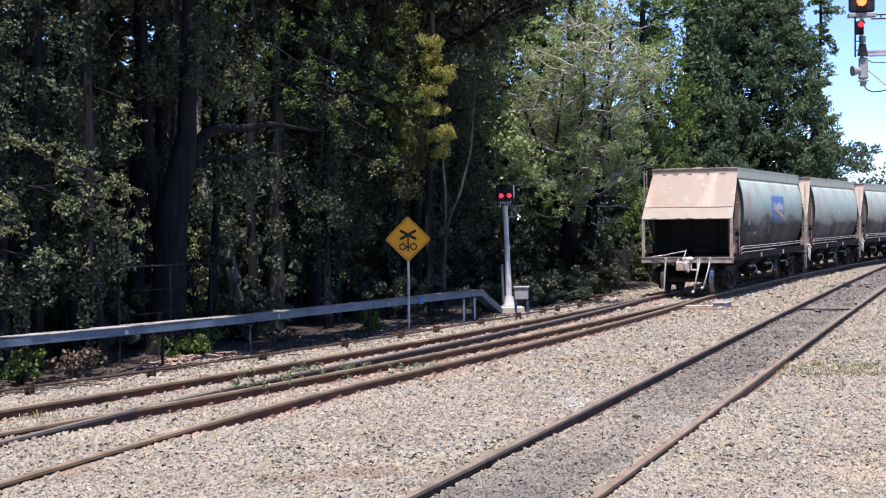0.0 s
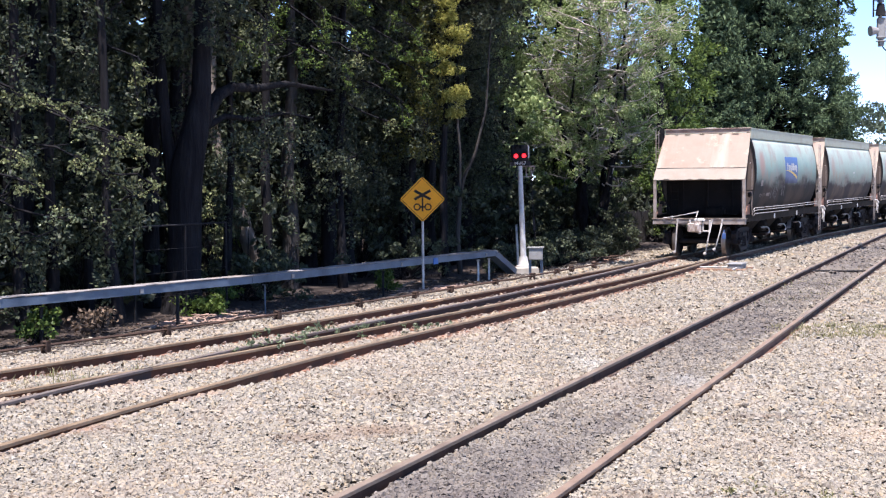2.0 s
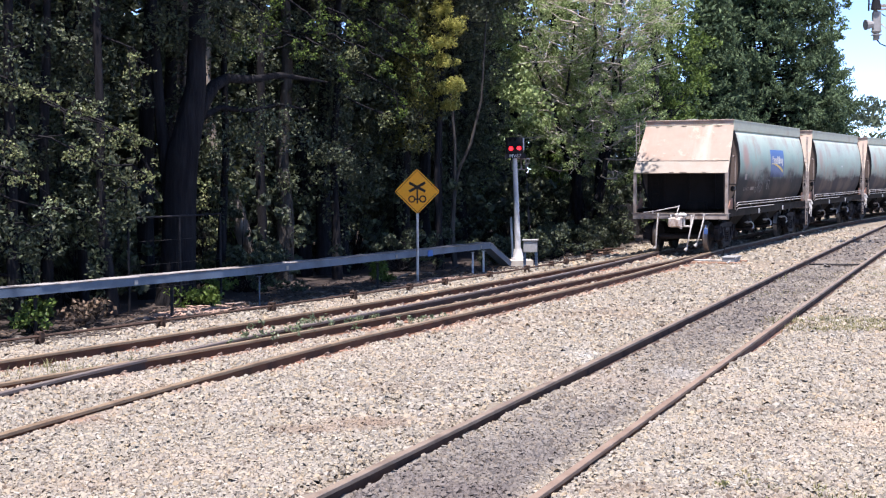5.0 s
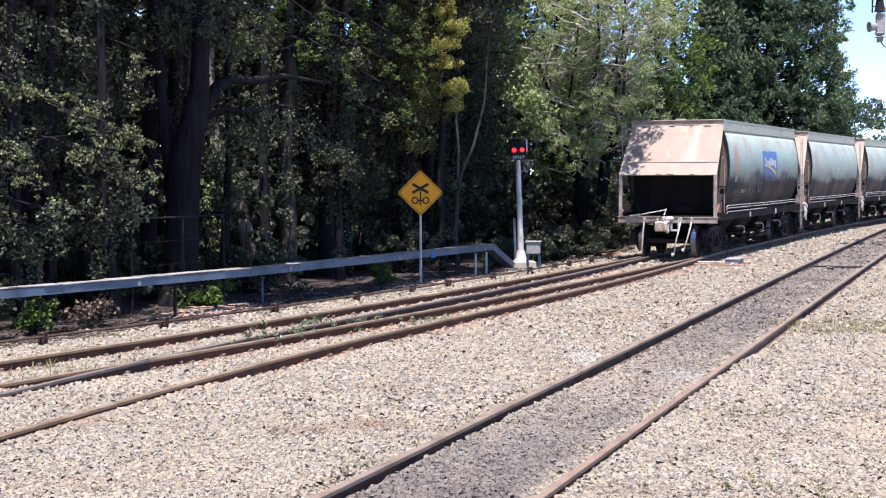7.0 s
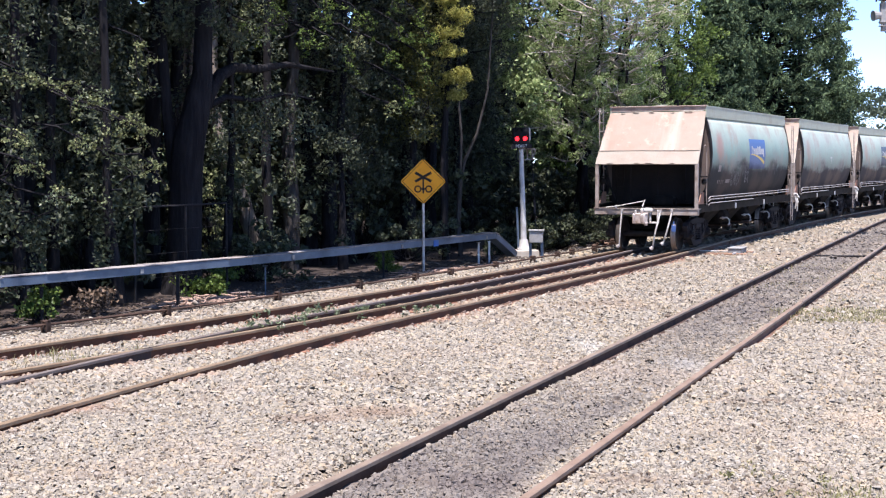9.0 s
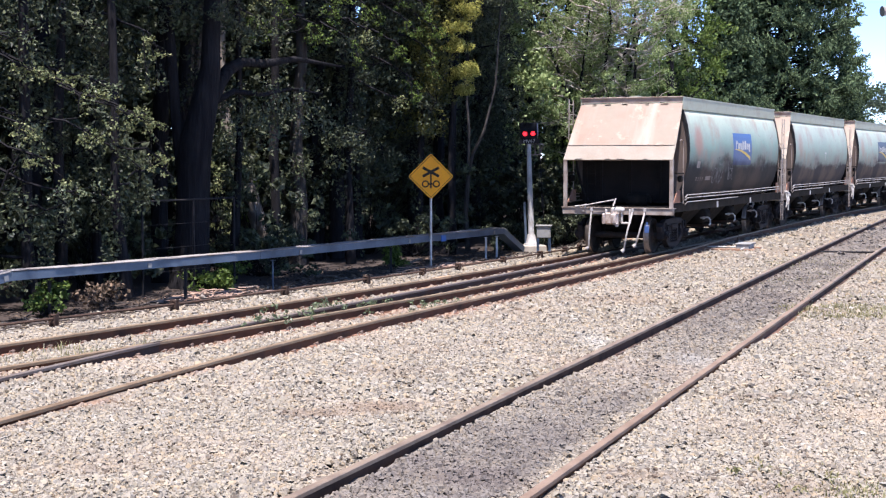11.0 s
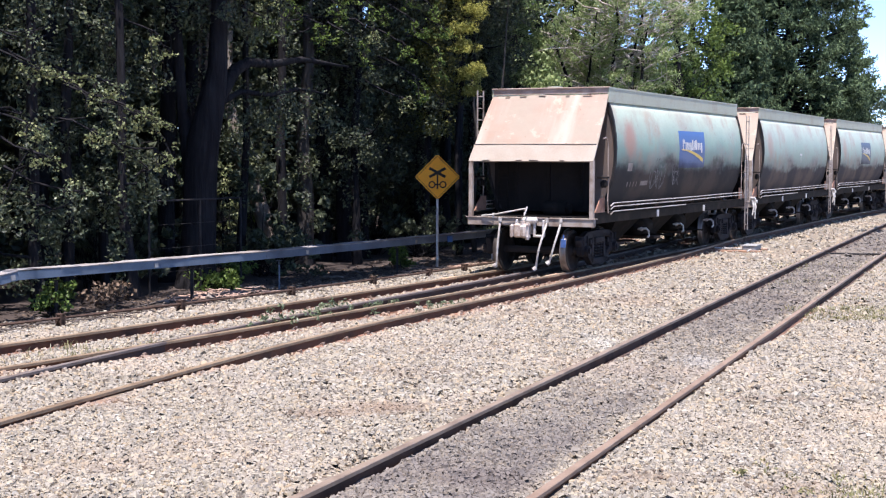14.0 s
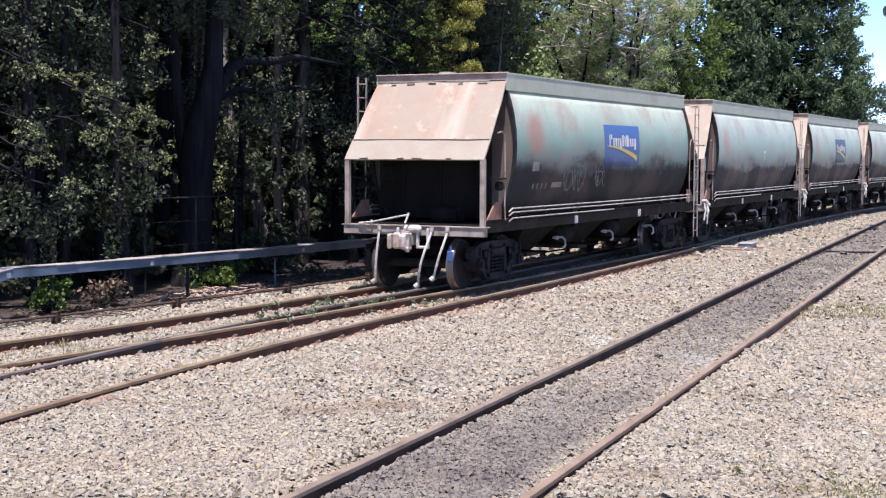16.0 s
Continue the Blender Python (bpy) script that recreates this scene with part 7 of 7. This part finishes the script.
def twig_heap(s, off, wide, deep, seed):
    """A low spread of dry pinkish twigs and bark under the trees."""
    g = np.random.default_rng(seed)
    vs, fs = [], []
    for _ in range(170):
        a = place(s + g.normal() * wide, off + g.normal() * deep, 0)
        d = np.append(g.normal(size=2), 0)
        b = a + d / np.linalg.norm(d) * g.uniform(0.12, 0.5)
        for q in (a, b):
            q[2] = float(bed(np.array([q[0]]), np.array([q[1]]))[0]) + g.uniform(0, 0.07)
        tube(vs, fs, wander(a, b, 4, 0.04, g), [0.014, 0.012, 0.010, 0.005], 4, g)
    ob = new("twig_heap", mesh_from("twig_heap", np.concatenate(vs), np.concatenate(fs), M_DRYTWIG))
    tagged(ob, "low heap of dry pinkish twigs on the verge", "twigs", kind="stuff")


# dry twigs kept pale, with a sun patch on the debris put into their colour
M_DRYTWIG = worn("dry_twigs", (0.42, 0.29, 0.22), (0.24, 0.16, 0.125), 5.0, rough=0.9)
twig_heap(6.6, -3.2, 0.7, 0.35, 401)
twig_heap(-1.2, -3.9, 0.6, 0.3, 402)


def boulder(s, off, size, seed):
    g = np.random.default_rng(seed)
    bm = bmesh.new()
    bmesh.ops.create_icosphere(bm, subdivisions=3, radius=1.0)
    for v in bm.verts:
        q = v.co * (1 + 0.22 * noise.noise(v.co * 1.3 + Vector((seed, 0, 0))) + 0.07 * noise.noise(v.co * 4.0))
        v.co = Vector((q.x * size * 1.25, q.y * size, q.z * size * 0.75))
    ob = part("rock", bm, M_ROCK)
    p = place(s, off, 0)
    ob.matrix_basis = pose(p[0], p[1], float(bed(p[:1], p[1:2])[0]) + size * 0.4, 0, 0, g.uniform(0, 180))
    tagged(ob, "tan weathered rock at the foot of the fence", "rock")


M_ROCK = worn("tan_rock", (0.40, 0.31, 0.19), (0.26, 0.20, 0.13), 4.0, rough=0.9, fine=18, bumpy=0.5)
boulder(33.6, -4.3, 0.32, 2)
boulder(34.3, -4.5, 0.22, 3)

# ---- sleepers, plates and clips ----
def sleeper_mesh(length):
    bm = bmesh.new()
    box(bm, (0.23, length, 0.14), (0, 0, -0.07), None, 0.012)
    bmesh.ops.subdivide_edges(bm, edges=[e for e in bm.edges if abs((e.verts[0].co - e.verts[1].co).y) > 0.5], cuts=5)
    for v in bm.verts:
        v.co += Vector((0.012 * noise.noise(v.co * 3), 0, 0.010 * noise.noise(v.co * 2 + Vector((5, 0, 0)))))
    me = bpy.data.meshes.new("sleeper")
    bm.to_mesh(me)
    bm.free()
    me.materials.append(M_TIMBER)
    return me


def plate_mesh():
    bm = bmesh.new()
    box(bm, (0.19, 0.34, 0.022), (0, 0, 0.011), None, 0.004)
    me = bpy.data.meshes.new("base_plate")
    bm.to_mesh(me)
    bm.free()
    me.materials.append(M_PLATE)
    return me


def clip_mesh():
    """A sprung clip: a bent bar that presses on the rail's foot."""
    bm = bmesh.new()
    pipe(bm, [(-0.05, 0.0, 0.0), (-0.05, 0.05, 0.045), (0.0, 0.075, 0.06), (0.045, 0.04, 0.05), (0.045, 0.0, 0.025), (0.01, -0.03, 0.02)], 0.011, 5)
    box(bm, (0.05, 0.035, 0.075), (0.0, 0.06, 0.03), None, 0.006)
    bmesh.ops.scale(bm, vec=(0.7, 0.7, 0.8), verts=bm.verts)
    me = bpy.data.meshes.new("clip")
    bm.to_mesh(me)
    bm.free()
    me.materials.append(M_CLIP)
    return me


M_DUSTCLIP = worn("dusty_clip_steel", (0.17, 0.135, 0.115), (0.10, 0.08, 0.07), 9.0, rough=0.85)
M_CLIP = worn("clip_steel", (0.27, 0.195, 0.15), (0.16, 0.10, 0.075), 9.0, rough=0.7)
LENGTHS = {k: sleeper_mesh(k) for k in (2.4, 2.8, 3.2, 3.7, 4.3)}
PLATE, CLIP = plate_mesh(), clip_mesh()
DARKCLIP = CLIP.copy()
DARKCLIP.materials.clear()
DARKCLIP.materials.append(M_DUSTCLIP)
jig = random.Random(2)
for i in range(60):
    s = -13.5 + 0.62 * i
    extra = float(np.interp(s, LOOP[:, 0], np.hypot(LOOP[:, 1] - np.interp(LOOP[:, 0], SIDING[:, 0], SIDING[:, 1]), LOOP[:, 2] - np.interp(LOOP[:, 0], SIDING[:, 0], SIDING[:, 2])))) if s < 19 else 0.0
    need = 2.35 + extra
    k = min(LENGTHS, key=lambda q: abs(q - need))
    sl = new("sleeper", LENGTHS[k])
    sl.parent = siding_track
    m = pose_on(SIDING, s, extra / 2, -0.155 + jig.uniform(-0.012, 0.012))
    sl.matrix_basis = m @ pose(0, 0, 0, 0, 0, jig.uniform(-1.5, 1.5))
    inv = sl.matrix_basis.inverted()
    seats = [(SIDING, -GAUGE, s), (SIDING, GAUGE, s)]
    if s < 18.5:
        seats += [(LOOP, -GAUGE, s), (LOOP, GAUGE, s)]
    for line, off, q in seats:
        if line is SIDING and off > 0 and s > 12 and s < 18.5 or line is LOOP and off < 0 and s > 12:
            continue
        p = inv @ on_line(line, q, off, 0)
        pl = new("base_plate", PLATE)
        pl.parent = sl
        pl.location = (p.x, p.y, 0.0)
        for side in (-1, 1):
            c = new("clip", CLIP)
            c.parent = sl
            c.matrix_basis = pose(p.x + jig.uniform(-0.02, 0.02), p.y + side * 0.085, 0.02, 0, 0, 0 if side > 0 else 180)
for i in range(110):
    s = 1.0 + 0.62 * i
    for off, sides in ((-GAUGE, (1,)), (GAUGE, (-1,))):
        for side in sides:
            c = new("clip", DARKCLIP)
            c.parent = main_track
            c.matrix_basis = pose_on(MAIN, s, off + side * 0.085, -0.145) @ pose(0, 0, 0, 0, 0, 180 if side > 0 else 0)


# ---- the train backs up ----
def travelled(t):
    """Where along the siding the leading end of the train stands at t seconds: it backs up, slowly gaining speed."""
    return ((((4.0917e-06 * t - 1.63355e-04) * t + 1.29254e-03) * t - 0.0678146) * t - 0.051814) * t + 18.685


def wagon_pose(s):
    """The pose of a wagon whose leading end stands at s: both bogies lie on the line."""
    a, b = on_line(SIDING, s + 1.25), on_line(SIDING, s + 11.25)
    d = (a - b).normalized()
    o = a + d * 1.25
    return pose(o.x, o.y, o.z, 0, 0, math.degrees(math.atan2(d.y, d.x)))


def motions():
    times = [0.5 * i for i in range(33)]
    for i, w in enumerate(wagons):
        walk(w, [(t, wagon_pose(travelled(t) + i * PITCH)) for t in times])
        for axle, place, r in axles[i]:
            rows = []
            for t in [0.2 * j for j in range(81)]:
                rows.append((t, Matrix.Translation(place) @ Matrix.Rotation((travelled(0) - travelled(t)) / r, 4, "Y")))
            walk(axle, rows)


motions()
